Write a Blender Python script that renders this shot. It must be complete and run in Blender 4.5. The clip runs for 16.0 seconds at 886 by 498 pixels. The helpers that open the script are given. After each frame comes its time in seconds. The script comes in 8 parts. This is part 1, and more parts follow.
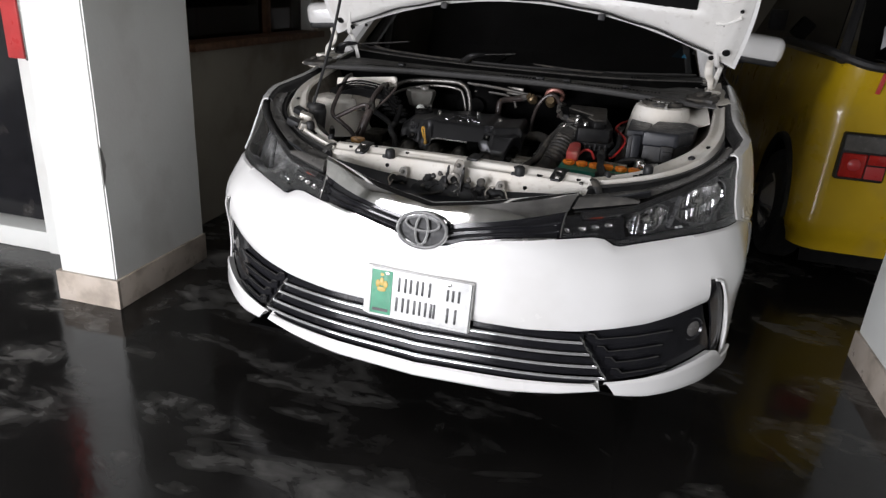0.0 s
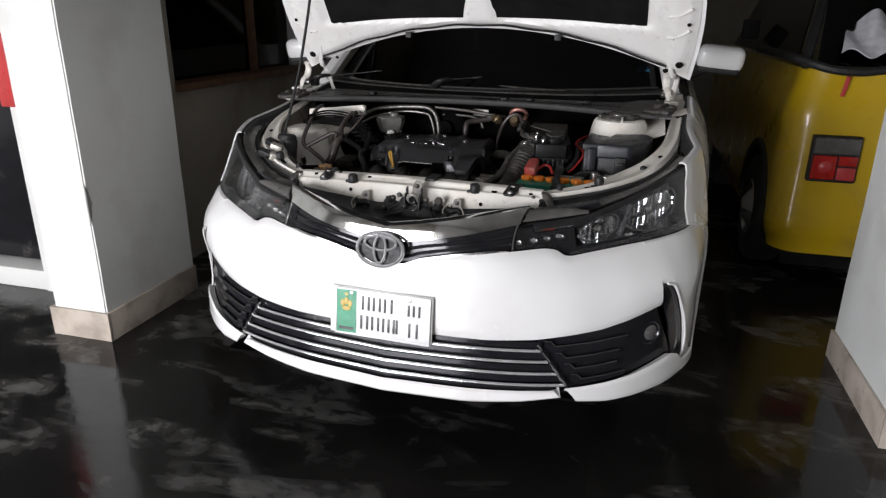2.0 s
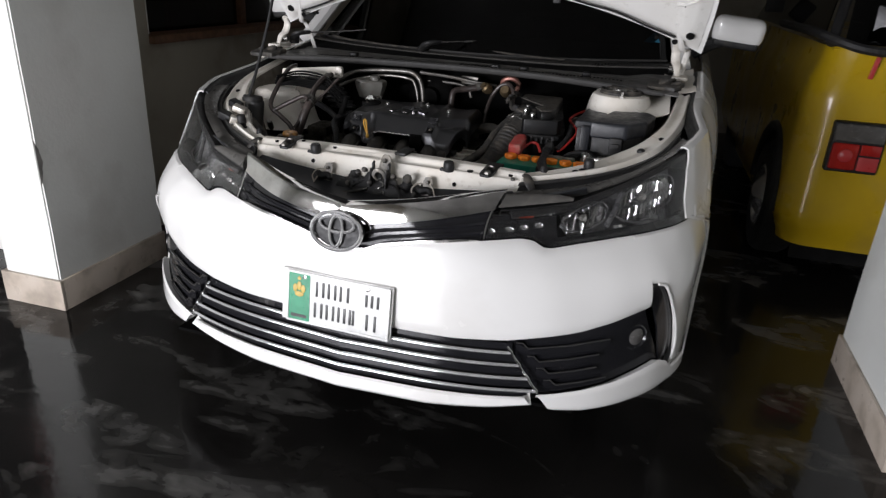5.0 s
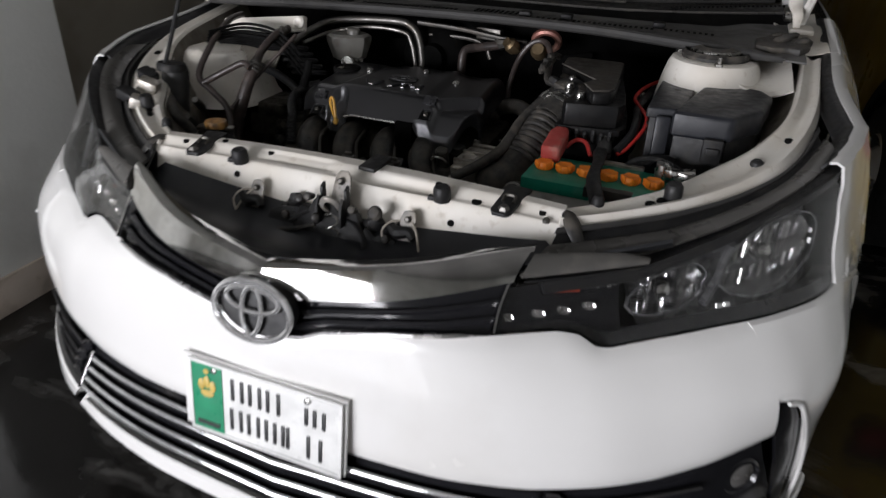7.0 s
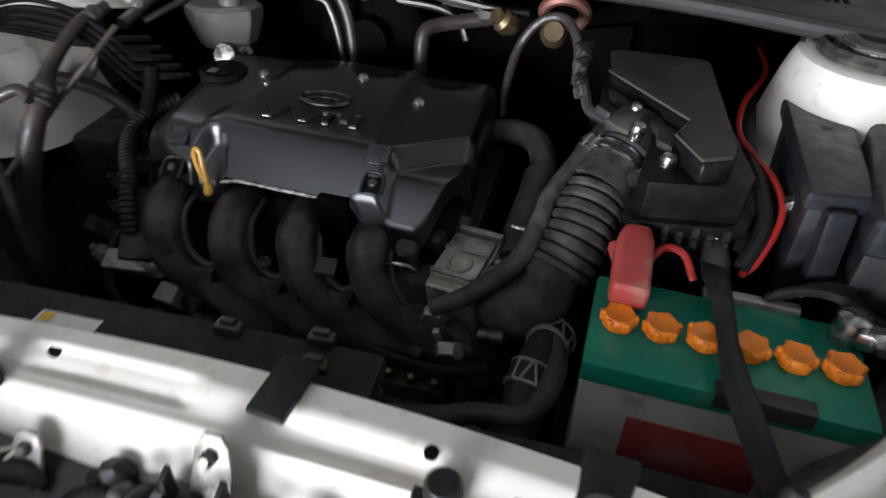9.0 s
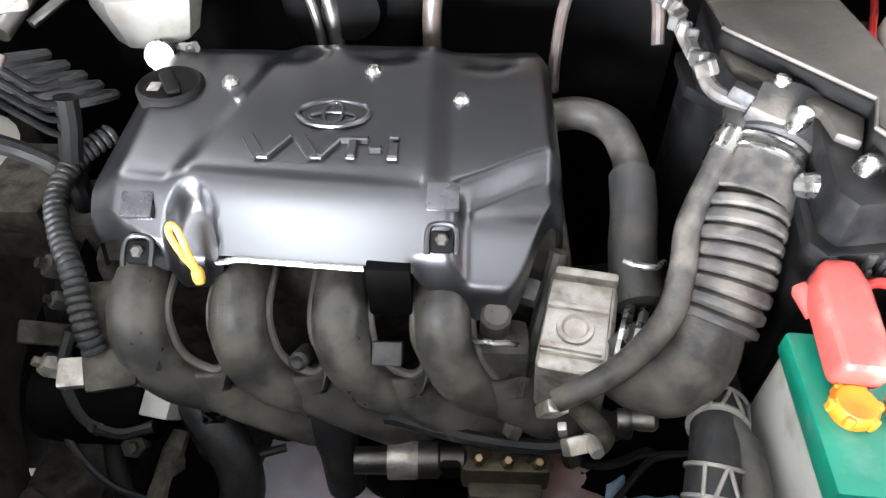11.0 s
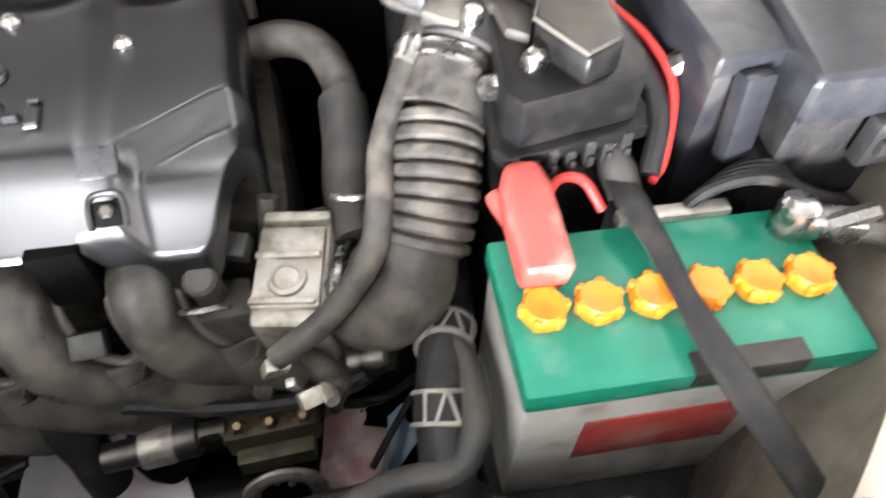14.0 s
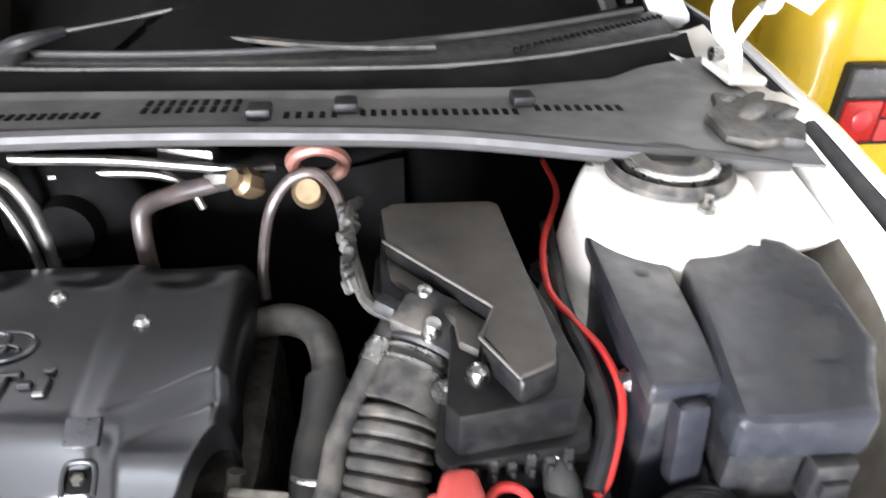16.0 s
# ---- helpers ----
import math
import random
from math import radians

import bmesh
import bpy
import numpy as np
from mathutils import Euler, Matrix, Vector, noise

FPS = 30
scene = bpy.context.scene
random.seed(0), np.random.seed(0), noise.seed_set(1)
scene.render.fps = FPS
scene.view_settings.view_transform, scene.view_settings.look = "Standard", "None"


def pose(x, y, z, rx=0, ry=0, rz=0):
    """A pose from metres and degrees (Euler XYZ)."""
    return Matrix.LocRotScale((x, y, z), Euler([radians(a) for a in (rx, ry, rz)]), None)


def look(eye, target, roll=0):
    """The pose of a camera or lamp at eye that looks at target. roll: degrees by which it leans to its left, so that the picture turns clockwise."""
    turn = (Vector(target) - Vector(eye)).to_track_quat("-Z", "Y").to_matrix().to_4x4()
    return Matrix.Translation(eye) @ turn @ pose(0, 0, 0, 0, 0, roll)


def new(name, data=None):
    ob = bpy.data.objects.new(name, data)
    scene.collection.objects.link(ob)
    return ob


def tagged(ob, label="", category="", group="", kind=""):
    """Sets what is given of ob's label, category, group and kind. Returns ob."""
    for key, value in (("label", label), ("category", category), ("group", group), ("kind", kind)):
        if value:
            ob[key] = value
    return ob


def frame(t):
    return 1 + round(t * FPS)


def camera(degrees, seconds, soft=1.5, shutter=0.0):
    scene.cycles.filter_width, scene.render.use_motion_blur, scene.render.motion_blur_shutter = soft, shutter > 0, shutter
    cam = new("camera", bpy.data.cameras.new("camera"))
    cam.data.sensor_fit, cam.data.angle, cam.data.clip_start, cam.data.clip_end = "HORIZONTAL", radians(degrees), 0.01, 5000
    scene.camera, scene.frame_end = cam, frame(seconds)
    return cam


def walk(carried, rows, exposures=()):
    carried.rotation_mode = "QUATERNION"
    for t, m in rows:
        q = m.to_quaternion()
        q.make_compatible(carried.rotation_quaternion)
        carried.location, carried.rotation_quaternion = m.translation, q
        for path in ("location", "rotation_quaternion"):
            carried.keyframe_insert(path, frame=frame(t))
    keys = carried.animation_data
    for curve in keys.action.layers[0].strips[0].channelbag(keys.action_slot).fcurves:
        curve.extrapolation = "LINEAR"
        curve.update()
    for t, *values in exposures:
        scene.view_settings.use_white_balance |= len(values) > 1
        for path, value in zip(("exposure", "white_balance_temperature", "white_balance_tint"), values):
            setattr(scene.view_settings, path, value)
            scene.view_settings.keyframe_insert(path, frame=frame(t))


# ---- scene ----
cam = camera(67.5, 16.0, soft=1.3, shutter=0.6)
METRES, EYE, TILT, LEAN, TURN = 2.7, 1.28, -21.6, -3.6, 15.0
ROWS = [
    (0.0, 0.0, 0.0, 0.0, 0.0, 0.0, 0.0),
    (0.5, 0.0089, -0.0216, -0.0043, 0.04, 1.52, 0.88),
    (1.0, 0.0229, -0.0329, -0.0067, 1.46, 3.18, -0.07),
    (1.5, 0.0483, -0.0293, -0.0095, 2.63, 1.81, 1.95),
    (2.0, 0.0606, -0.027, -0.0094, 1.45, 2.11, 2.73),
    (2.5, 0.0632, -0.0185, -0.0094, 1.48, 1.62, 3.24),
    (3.0, 0.0693, -0.0138, -0.0108, 0.84, 0.87, 2.57),
    (3.5, 0.0752, -0.0131, -0.013, 1.77, -0.27, 1.66),
    (4.0, 0.0888, -0.01, -0.0131, 0.55, -0.08, 0.98),
    (6.5, 0.1201, 0.233, 0.0731, 5.45, -4.64, -0.92),
    (7.0, 0.1184, 0.3045, 0.0954, 5.07, -6.49, -0.08),
    (7.5, 0.106, 0.3721, 0.1236, 2.96, -7.65, 1.06),
    (8.0, 0.1008, 0.4373, 0.1481, 2.06, -9.21, 0.49),
    (8.5, 0.0994, 0.4972, 0.174, 3.69, -11.51, -0.09),
    (9.0, 0.083, 0.5564, 0.1945, -1.23, -15.98, 2.24),
    (9.5, 0.0636, 0.5958, 0.2079, -4.94, -18.95, 4.01),
    (12.0, 0.0304, 0.6774, 0.228, -13.08, -31.07, 9.9),
    (12.5, 0.0317, 0.6825, 0.2257, -14.03, -34.06, 9.98),
    (13.0, 0.0423, 0.677, 0.222, -16.79, -34.63, 9.98),
    (13.5, 0.065, 0.6676, 0.2163, -21.59, -35.3, 10.58),
    (14.0, 0.0865, 0.6588, 0.2156, -25.94, -34.25, 11.99),
    (14.5, 0.1115, 0.6483, 0.217, -25.05, -30.3, 13.09),
    (15.0, 0.1238, 0.6376, 0.2193, -24.13, -22.42, 12.28),
    (15.5, 0.1248, 0.6335, 0.2273, -20.97, -16.76, 10.84),
    (16.0, 0.1193, 0.6374, 0.2351, -18.79, -13.13, 9.95),
]
START = pose(0.443, -1.619, EYE, TILT, LEAN, TURN)
EXPOSURES = [(0.0, 0.05, 6500, 10), (4.0, 0.05, 6500, 10), (7.0, -0.1, 6500, 10), (7.5, 0.1, 6450, 10), (8.0, 0.55, 6450, 10), (8.5, 0.85, 6300, 10), (9.0, 0.7, 6150, 9), (9.7, 2.9, 5900, 9), (11.8, 3.8, 6500, 8), (13.0, 3.85, 6600, 10), (14.0, 3.75, 6650, 10), (15.0, 3.5, 6400, 12), (15.5, 3.0, 6300, 11), (16.0, 2.95, 6250, 10)]
walk(cam, [(t, START @ pose(METRES * x, METRES * y, METRES * z, 90 + pitch, roll, yaw)) for t, x, y, z, yaw, pitch, roll in ROWS], EXPOSURES)

# ---- light ----
world = bpy.data.worlds.new("sky")
scene.world = world
world.use_nodes = True
sky = world.node_tree.nodes.new("ShaderNodeTexSky")
sky.sky_type, sky.sun_disc = "NISHITA", False
sky.sun_elevation, sky.sun_rotation = radians(12), radians(160)
world.node_tree.links.new(sky.outputs[0], world.node_tree.nodes["Background"].inputs[0])
world.node_tree.nodes["Background"].inputs[1].default_value = 0.03


def area_lamp(name, place, target, width, height, watts, colour):
    lamp = bpy.data.lights.new(name, "AREA")
    lamp.shape, lamp.size, lamp.size_y, lamp.energy, lamp.color = "RECTANGLE", width, height, watts, colour
    ob = new(name, lamp)
    ob.matrix_world = look(place, target)
    return ob


# added lamp over the nose, out of view, standing in for a hand-held torch
area_lamp("fill_lamp", (-0.56, -0.40, 1.62), (-0.14, 0.55, 0.8), 0.44, 0.16, 0.50, (0.92, 0.98, 1.0))
# front light, set in an assumed gate opening that stays unseen
area_lamp("front_light", (-1.55, -3.55, 0.78), (-0.60, 0.0, 0.78), 2.3, 1.40, 225, (0.94, 0.94, 1.0))


# ---- materials ----
def material(name, colour, rough=0.5, metal=0.0, other=None, scale=8.0, dirt=None, dirt_amount=0.0, dirt_scale=3.0, bump=0.0, bump_scale=120.0, coat=0.0, rough_vary=0.12, detail=6.0, lo=0.4, hi=0.62, spec=0.5):
    """A surface with two colours mixed by noise, dirt over them at another scale, uneven gloss and fine relief."""
    m = bpy.data.materials.new(name)
    m.use_nodes = True
    nodes, link = m.node_tree.nodes, m.node_tree.links.new
    bsdf = nodes["Principled BSDF"]
    coord = nodes.new("ShaderNodeTexCoord")

    def cloud(size, low, high, deep=detail):
        n = nodes.new("ShaderNodeTexNoise")
        n.inputs["Scale"].default_value, n.inputs["Detail"].default_value = size, deep
        link(coord.outputs["Object"], n.inputs["Vector"])
        r = nodes.new("ShaderNodeMapRange")
        r.inputs["From Min"].default_value, r.inputs["From Max"].default_value = low, high
        link(n.outputs["Fac"], r.inputs["Value"])
        return r.outputs["Result"]

    def mix(fac, a, b):
        n = nodes.new("ShaderNodeMix")
        n.data_type = "RGBA"
        link(fac, n.inputs[0])
        for socket, value in ((n.inputs[6], a), (n.inputs[7], b)):
            if isinstance(value, tuple):
                socket.default_value = (*value, 1)
            else:
                link(value, socket)
        return n.outputs[2]

    other = other or tuple(c * 0.82 for c in colour)
    tone = mix(cloud(scale, lo, hi), colour, other)
    roughness = nodes.new("ShaderNodeMapRange")
    link(cloud(scale * 2.3, 0.3, 0.7), roughness.inputs["Value"])
    roughness.inputs["To Min"].default_value = max(0.02, rough - rough_vary)
    roughness.inputs["To Max"].default_value = min(1, rough + rough_vary)
    rough_out = roughness.outputs["Result"]
    if dirt:
        f = cloud(dirt_scale, 0.62 - dirt_amount * 0.3, 0.75 - dirt_amount * 0.15, 9)
        k = nodes.new("ShaderNodeMath")
        k.operation = "MULTIPLY"
        k.inputs[1].default_value = min(1.0, 0.35 + dirt_amount)
        link(f, k.inputs[0])
        tone = mix(k.outputs[0], tone, dirt)
        up = nodes.new("ShaderNodeMath")
        up.operation = "MULTIPLY_ADD"
        up.inputs[1].default_value = 0.35 if metal < 0.5 else 0.25
        link(k.outputs[0], up.inputs[0])
        link(rough_out, up.inputs[2])
        rough_out = up.outputs[0]
    link(tone, bsdf.inputs["Base Color"])
    link(rough_out, bsdf.inputs["Roughness"])
    bsdf.inputs["Metallic"].default_value = metal
    bsdf.inputs["Coat Weight"].default_value = coat
    bsdf.inputs["Coat Roughness"].default_value = 0.04
    bsdf.inputs["Specular IOR Level"].default_value = spec
    if bump:
        n = nodes.new("ShaderNodeTexNoise")
        n.inputs["Scale"].default_value, n.inputs["Detail"].default_value = bump_scale, 4
        link(coord.outputs["Object"], n.inputs["Vector"])
        b = nodes.new("ShaderNodeBump")
        b.inputs["Strength"].default_value, b.inputs["Distance"].default_value = bump, 0.002
        link(n.outputs["Fac"], b.inputs["Height"])
        link(b.outputs["Normal"], bsdf.inputs["Normal"])
    return m


def glass_material(name, tint, rough=0.03, ior=1.5):
    m = bpy.data.materials.new(name)
    m.use_nodes = True
    nodes, link = m.node_tree.nodes, m.node_tree.links.new
    clear, gloss, facing, power, scale, both = (nodes.new("ShaderNode" + n) for n in ("BsdfTransparent", "BsdfGlossy", "LayerWeight", "Math", "Math", "MixShader"))
    clear.inputs[0].default_value = (*tint, 1)
    gloss.inputs["Roughness"].default_value = rough
    facing.inputs[0].default_value = 0.5
    power.operation, scale.operation = "POWER", "MULTIPLY_ADD"
    power.inputs[1].default_value = 4.5
    base = ((ior - 1) / (ior + 1)) ** 2
    scale.inputs[1].default_value, scale.inputs[2].default_value = 1 - base, base
    link(facing.outputs["Facing"], power.inputs[0])
    link(power.outputs[0], scale.inputs[0])
    link(scale.outputs[0], both.inputs[0])
    link(clear.outputs[0], both.inputs[1])
    link(gloss.outputs[0], both.inputs[2])
    link(both.outputs[0], nodes["Material Output"].inputs[0])
    return m


WHITE_PAINT = material("white_car_paint", (0.82, 0.81, 0.79), 0.22, other=(0.79, 0.78, 0.76), scale=1.5, coat=0.8, rough_vary=0.03, dirt=(0.55, 0.52, 0.47), dirt_amount=0.05, dirt_scale=2.0)
BAY_WHITE = material("white_bay_paint", (0.80, 0.765, 0.70), 0.42, other=(0.74, 0.69, 0.61), scale=9, dirt=(0.45, 0.38, 0.29), dirt_amount=0.08, dirt_scale=55, bump=0.03)
LID_WHITE = material("white_lid_paint", (0.80, 0.785, 0.75), 0.32, other=(0.76, 0.74, 0.70), scale=5, dirt=(0.45, 0.42, 0.37), dirt_amount=0.06, dirt_scale=40, bump=0.02)
PAD_GREY = material("pale_pad_plastic", (0.085, 0.085, 0.09), 0.30, 0.7, scale=40, dirt=(0.1, 0.095, 0.09), dirt_amount=0.2, dirt_scale=60)
WHITE_WIRE = material("pale_wire", (0.52, 0.47, 0.40), 0.5, dirt=(0.2, 0.17, 0.13), dirt_amount=0.3, dirt_scale=60)
DUSTY_STEEL = material("dusty_steel", (0.26, 0.25, 0.235), 0.5, 0.5, other=(0.36, 0.33, 0.29), scale=40, dirt=(0.10, 0.09, 0.075), dirt_amount=0.35, dirt_scale=70, bump=0.15)
CHROME = material("chrome", (0.86, 0.86, 0.86), 0.14, 0.78, scale=20, rough_vary=0.04, dirt=(0.35, 0.33, 0.30), dirt_amount=0.06, dirt_scale=5)
SATIN = material("satin_chrome", (0.62, 0.61, 0.60), 0.22, 1.0, scale=20, rough_vary=0.06, dirt=(0.3, 0.28, 0.25), dirt_amount=0.1, dirt_scale=9)
GLOSS_BLACK = material("gloss_black_plastic", (0.012, 0.012, 0.014), 0.16, scale=9, rough_vary=0.06, dirt=(0.06, 0.055, 0.05), dirt_amount=0.1, dirt_scale=6)
BLACK = material("black_plastic", (0.014, 0.014, 0.015), 0.48, other=(0.022, 0.0215, 0.021), scale=45, dirt=(0.055, 0.05, 0.042), dirt_amount=0.2, dirt_scale=32, bump=0.25, bump_scale=400, spec=0.3)
SHROUD = material("satin_black_shroud", (0.020, 0.021, 0.024), 0.34, other=(0.028, 0.029, 0.031), scale=8, dirt=(0.06, 0.058, 0.055), dirt_amount=0.15, dirt_scale=14, rough_vary=0.06)
BOX_BLACK = material("black_box_plastic", (0.0045, 0.0045, 0.005), 0.46, other=(0.007, 0.0067, 0.0063), scale=30, dirt=(0.014, 0.0125, 0.011), dirt_amount=0.25, dirt_scale=22, bump=0.12, bump_scale=400, spec=0.22)
DARK = material("deep_black", (0.004, 0.004, 0.004), 0.75, other=(0.008, 0.0077, 0.0073), scale=10, dirt=(0.015, 0.0135, 0.012), dirt_amount=0.2, bump=0.2, spec=0.12)
RUBBER = material("dusty_rubber", (0.020, 0.019, 0.018), 0.55, other=(0.046, 0.042, 0.037), scale=55, dirt=(0.095, 0.084, 0.069), dirt_amount=0.55, dirt_scale=38, bump=0.2, bump_scale=300)
DUSTY = material("dusty_grey_plastic", (0.026, 0.026, 0.026), 0.5, other=(0.038, 0.036, 0.033), scale=35, dirt=(0.070, 0.063, 0.052), dirt_amount=0.4, dirt_scale=24, bump=0.2, bump_scale=350)
MANIFOLD = material("dusty_manifold_plastic", (0.028, 0.027, 0.026), 0.38, other=(0.066, 0.060, 0.052), scale=40, dirt=(0.100, 0.090, 0.074), dirt_amount=0.55, dirt_scale=28, bump=0.15, bump_scale=300)
COVER = material("grey_cover_plastic", (0.098, 0.098, 0.103), 0.285, 0.92, other=(0.090, 0.090, 0.094), scale=9, rough_vary=0.0, detail=2.0)
LID_DUST = material("brown_dust_on_plastic", (0.044, 0.038, 0.030), 0.55, other=(0.033, 0.029, 0.025), scale=22, dirt=(0.066, 0.056, 0.042), dirt_amount=0.4, dirt_scale=14, bump=0.12, bump_scale=300)
COWL_GREY = material("pale_dusty_cowl_plastic", (0.120, 0.117, 0.112), 0.42, other=(0.090, 0.088, 0.085), scale=12, dirt=(0.17, 0.16, 0.145), dirt_amount=0.25, dirt_scale=18, bump=0.1, bump_scale=350)
BOX_GREY = material("grey_box_plastic", (0.013, 0.0142, 0.0180), 0.42, other=(0.017, 0.0182, 0.0225), scale=28, dirt=(0.042, 0.038, 0.034), dirt_amount=0.3, dirt_scale=18, bump=0.15, bump_scale=600)
ALLOY = material("dirty_cast_alloy", (0.52, 0.50, 0.46), 0.42, 0.75, other=(0.40, 0.37, 0.32), scale=60, dirt=(0.17, 0.14, 0.10), dirt_amount=0.4, dirt_scale=42, bump=0.35, bump_scale=260)
# dirty white paint with the bay's deep shade put into its colour
APRON = material("shaded_dirty_paint", (0.16, 0.145, 0.12), 0.5, other=(0.11, 0.097, 0.078), scale=20, dirt=(0.09, 0.075, 0.055), dirt_amount=0.45, dirt_scale=22, bump=0.1)
BRASS = material("dull_brass", (0.26, 0.19, 0.11), 0.42, 0.8, scale=30, dirt=(0.12, 0.09, 0.05), dirt_amount=0.3, dirt_scale=25)
HOSE_BROWN = material("brown_perished_rubber", (0.048, 0.036, 0.032), 0.4, other=(0.032, 0.025, 0.023), scale=50, dirt=(0.09, 0.07, 0.06), dirt_amount=0.3, dirt_scale=40, bump=0.1)
OLIVE_CAST = material("olive_stained_casting", (0.085, 0.076, 0.045), 0.5, 0.4, other=(0.05, 0.045, 0.03), scale=40, dirt=(0.11, 0.055, 0.035), dirt_amount=0.35, dirt_scale=30, bump=0.3, bump_scale=240)
# cast metal darker than the alloy, for parts deep in the bay
GRIME = material("grimy_cast_metal", (0.078, 0.072, 0.060), 0.55, 0.5, other=(0.048, 0.043, 0.036), scale=50, dirt=(0.021, 0.018, 0.015), dirt_amount=0.45, dirt_scale=36, bump=0.4, bump_scale=240, spec=0.2)
STEEL = material("zinc_steel", (0.462, 0.455, 0.434), 0.28, 1.0, scale=40, dirt=(0.210, 0.175, 0.126), dirt_amount=0.2, dirt_scale=30)
PIPE_BRIGHT = material("worn_aluminium_pipe", (0.19, 0.182, 0.172), 0.44, 1.0, other=(0.16, 0.152, 0.14), scale=30, dirt=(0.12, 0.10, 0.08), dirt_amount=0.25, dirt_scale=22, bump=0.1)
DULL_PIPE = material("dull_aluminium", (0.17, 0.163, 0.152), 0.46, 1.0, other=(0.13, 0.122, 0.11), scale=30, dirt=(0.09, 0.075, 0.055), dirt_amount=0.4, dirt_scale=22, bump=0.15)
WING_CHROME = material("broad_chrome", (0.80, 0.79, 0.77), 0.10, 1.0, scale=20, rough_vary=0.03)
SEAL = material("grey_rubber_seal", (0.028, 0.027, 0.026), 0.55, other=(0.037, 0.0355, 0.034), scale=9, dirt=(0.075, 0.069, 0.061), dirt_amount=0.2, dirt_scale=14, bump=0.1)
LAMP_GREY = material("grey_reflector_trim", (0.22, 0.22, 0.225), 0.28, 0.55, other=(0.16, 0.16, 0.165), scale=14, rough_vary=0.08)
BAND = material("grey_lamp_band", (0.070, 0.067, 0.062), 0.30, other=(0.085, 0.081, 0.075), scale=6, dirt=(0.17, 0.155, 0.135), dirt_amount=0.2, dirt_scale=14, bump=0.04)
LAMP_CHROME = material("reflector_chrome", (0.93, 0.93, 0.93), 0.16, 1.0, scale=20, rough_vary=0.03)
# worn dusty edges, made paler still for the highlight along them
EDGE_PALE = material("worn_lit_seam", (0.105, 0.097, 0.084), 0.5, other=(0.075, 0.069, 0.060), scale=25, bump=0.2)
GLASS = glass_material("lamp_glass", (0.97, 0.97, 0.97))
SCREEN_GLASS = glass_material("windscreen_glass", (0.12, 0.135, 0.13), 0.02)
# deep shade of hollows and the rear bay put into one near-black
SHADE_BLACK = material("shade_black", (0.0012, 0.0012, 0.0012), 0.8, other=(0.0025, 0.0024, 0.0023), scale=12, dirt=(0.005, 0.0045, 0.004), dirt_amount=0.15, spec=0.06)
MILKY = material("stained_milky_plastic", (0.16, 0.155, 0.14), 0.4, other=(0.12, 0.115, 0.10), scale=25, dirt=(0.10, 0.085, 0.065), dirt_amount=0.35, dirt_scale=25)
RED = material("red_rubber", (0.46, 0.065, 0.055), 0.5, other=(0.38, 0.055, 0.045), scale=30, dirt=(0.40, 0.20, 0.16), dirt_amount=0.3, dirt_scale=35, bump=0.15)
LABEL_RED = material("faded_red_print", (0.36, 0.05, 0.045), 0.5, other=(0.26, 0.04, 0.035), scale=25, dirt=(0.30, 0.22, 0.19), dirt_amount=0.3, dirt_scale=18)
RED_WIRE = material("red_wire_insulation", (0.55, 0.035, 0.03), 0.4, scale=20, dirt=(0.2, 0.05, 0.04), dirt_amount=0.25, dirt_scale=40)
GREEN = material("green_battery_plastic", (0.010, 0.24, 0.155), 0.4, other=(0.008, 0.20, 0.130), scale=25, dirt=(0.14, 0.30, 0.24), dirt_amount=0.2, dirt_scale=30, bump=0.12)
ORANGE = material("orange_cap_plastic", (0.95, 0.27, 0.018), 0.42, other=(0.88, 0.22, 0.014), scale=40, bump=0.1)
CASE_GREY = material("pale_grey_battery_case", (0.464, 0.456, 0.424), 0.45, other=(0.400, 0.392, 0.360), scale=20, dirt=(0.208, 0.184, 0.152), dirt_amount=0.3, dirt_scale=22)
YELLOW_TAG = material("yellow_plastic", (0.85, 0.55, 0.06), 0.4, scale=30)
DIPSTICK = material("amber_dipstick_plastic", (0.85, 0.50, 0.10), 0.3, other=(0.75, 0.38, 0.05), scale=40)
FILLER = material("worn_amber_cap", (0.42, 0.22, 0.06), 0.4, other=(0.30, 0.15, 0.05), scale=60, dirt=(0.12, 0.09, 0.06), dirt_amount=0.4, dirt_scale=60)
AMBER = material("amber_lens", (0.34, 0.05, 0.025), 0.2, scale=30)
YELLOW_PAINT = material("yellow_car_paint", (0.58, 0.385, 0.010), 0.34, other=(0.50, 0.33, 0.008), scale=2, coat=0.6, dirt=(0.35, 0.24, 0.05), dirt_amount=0.15, dirt_scale=3)
RED_LENS = material("red_lamp_lens", (0.42, 0.020, 0.016), 0.18, scale=30)
SMOKE_LENS = material("smoked_lamp_lens", (0.11, 0.105, 0.10), 0.2, scale=30)
PLATE_WHITE = material("plate_white", (0.80, 0.80, 0.78), 0.35, scale=20, dirt=(0.5, 0.48, 0.42), dirt_amount=0.1)
PLATE_GREEN = material("plate_green", (0.02, 0.26, 0.13), 0.35, scale=20)
PLATE_DARK = material("plate_black", (0.03, 0.03, 0.03), 0.4, scale=20)
GOLD = material("plate_gold", (0.62, 0.45, 0.12), 0.4, scale=30)
PLASTER = material("white_wall_plaster", (0.74, 0.75, 0.72), 0.75, other=(0.70, 0.70, 0.67), scale=3, dirt=(0.47, 0.46, 0.42), dirt_amount=0.2, dirt_scale=2.2, bump=0.35, bump_scale=60)
CHIP = material("bare_cement", (0.30, 0.29, 0.27), 0.85, scale=20, bump=0.5)
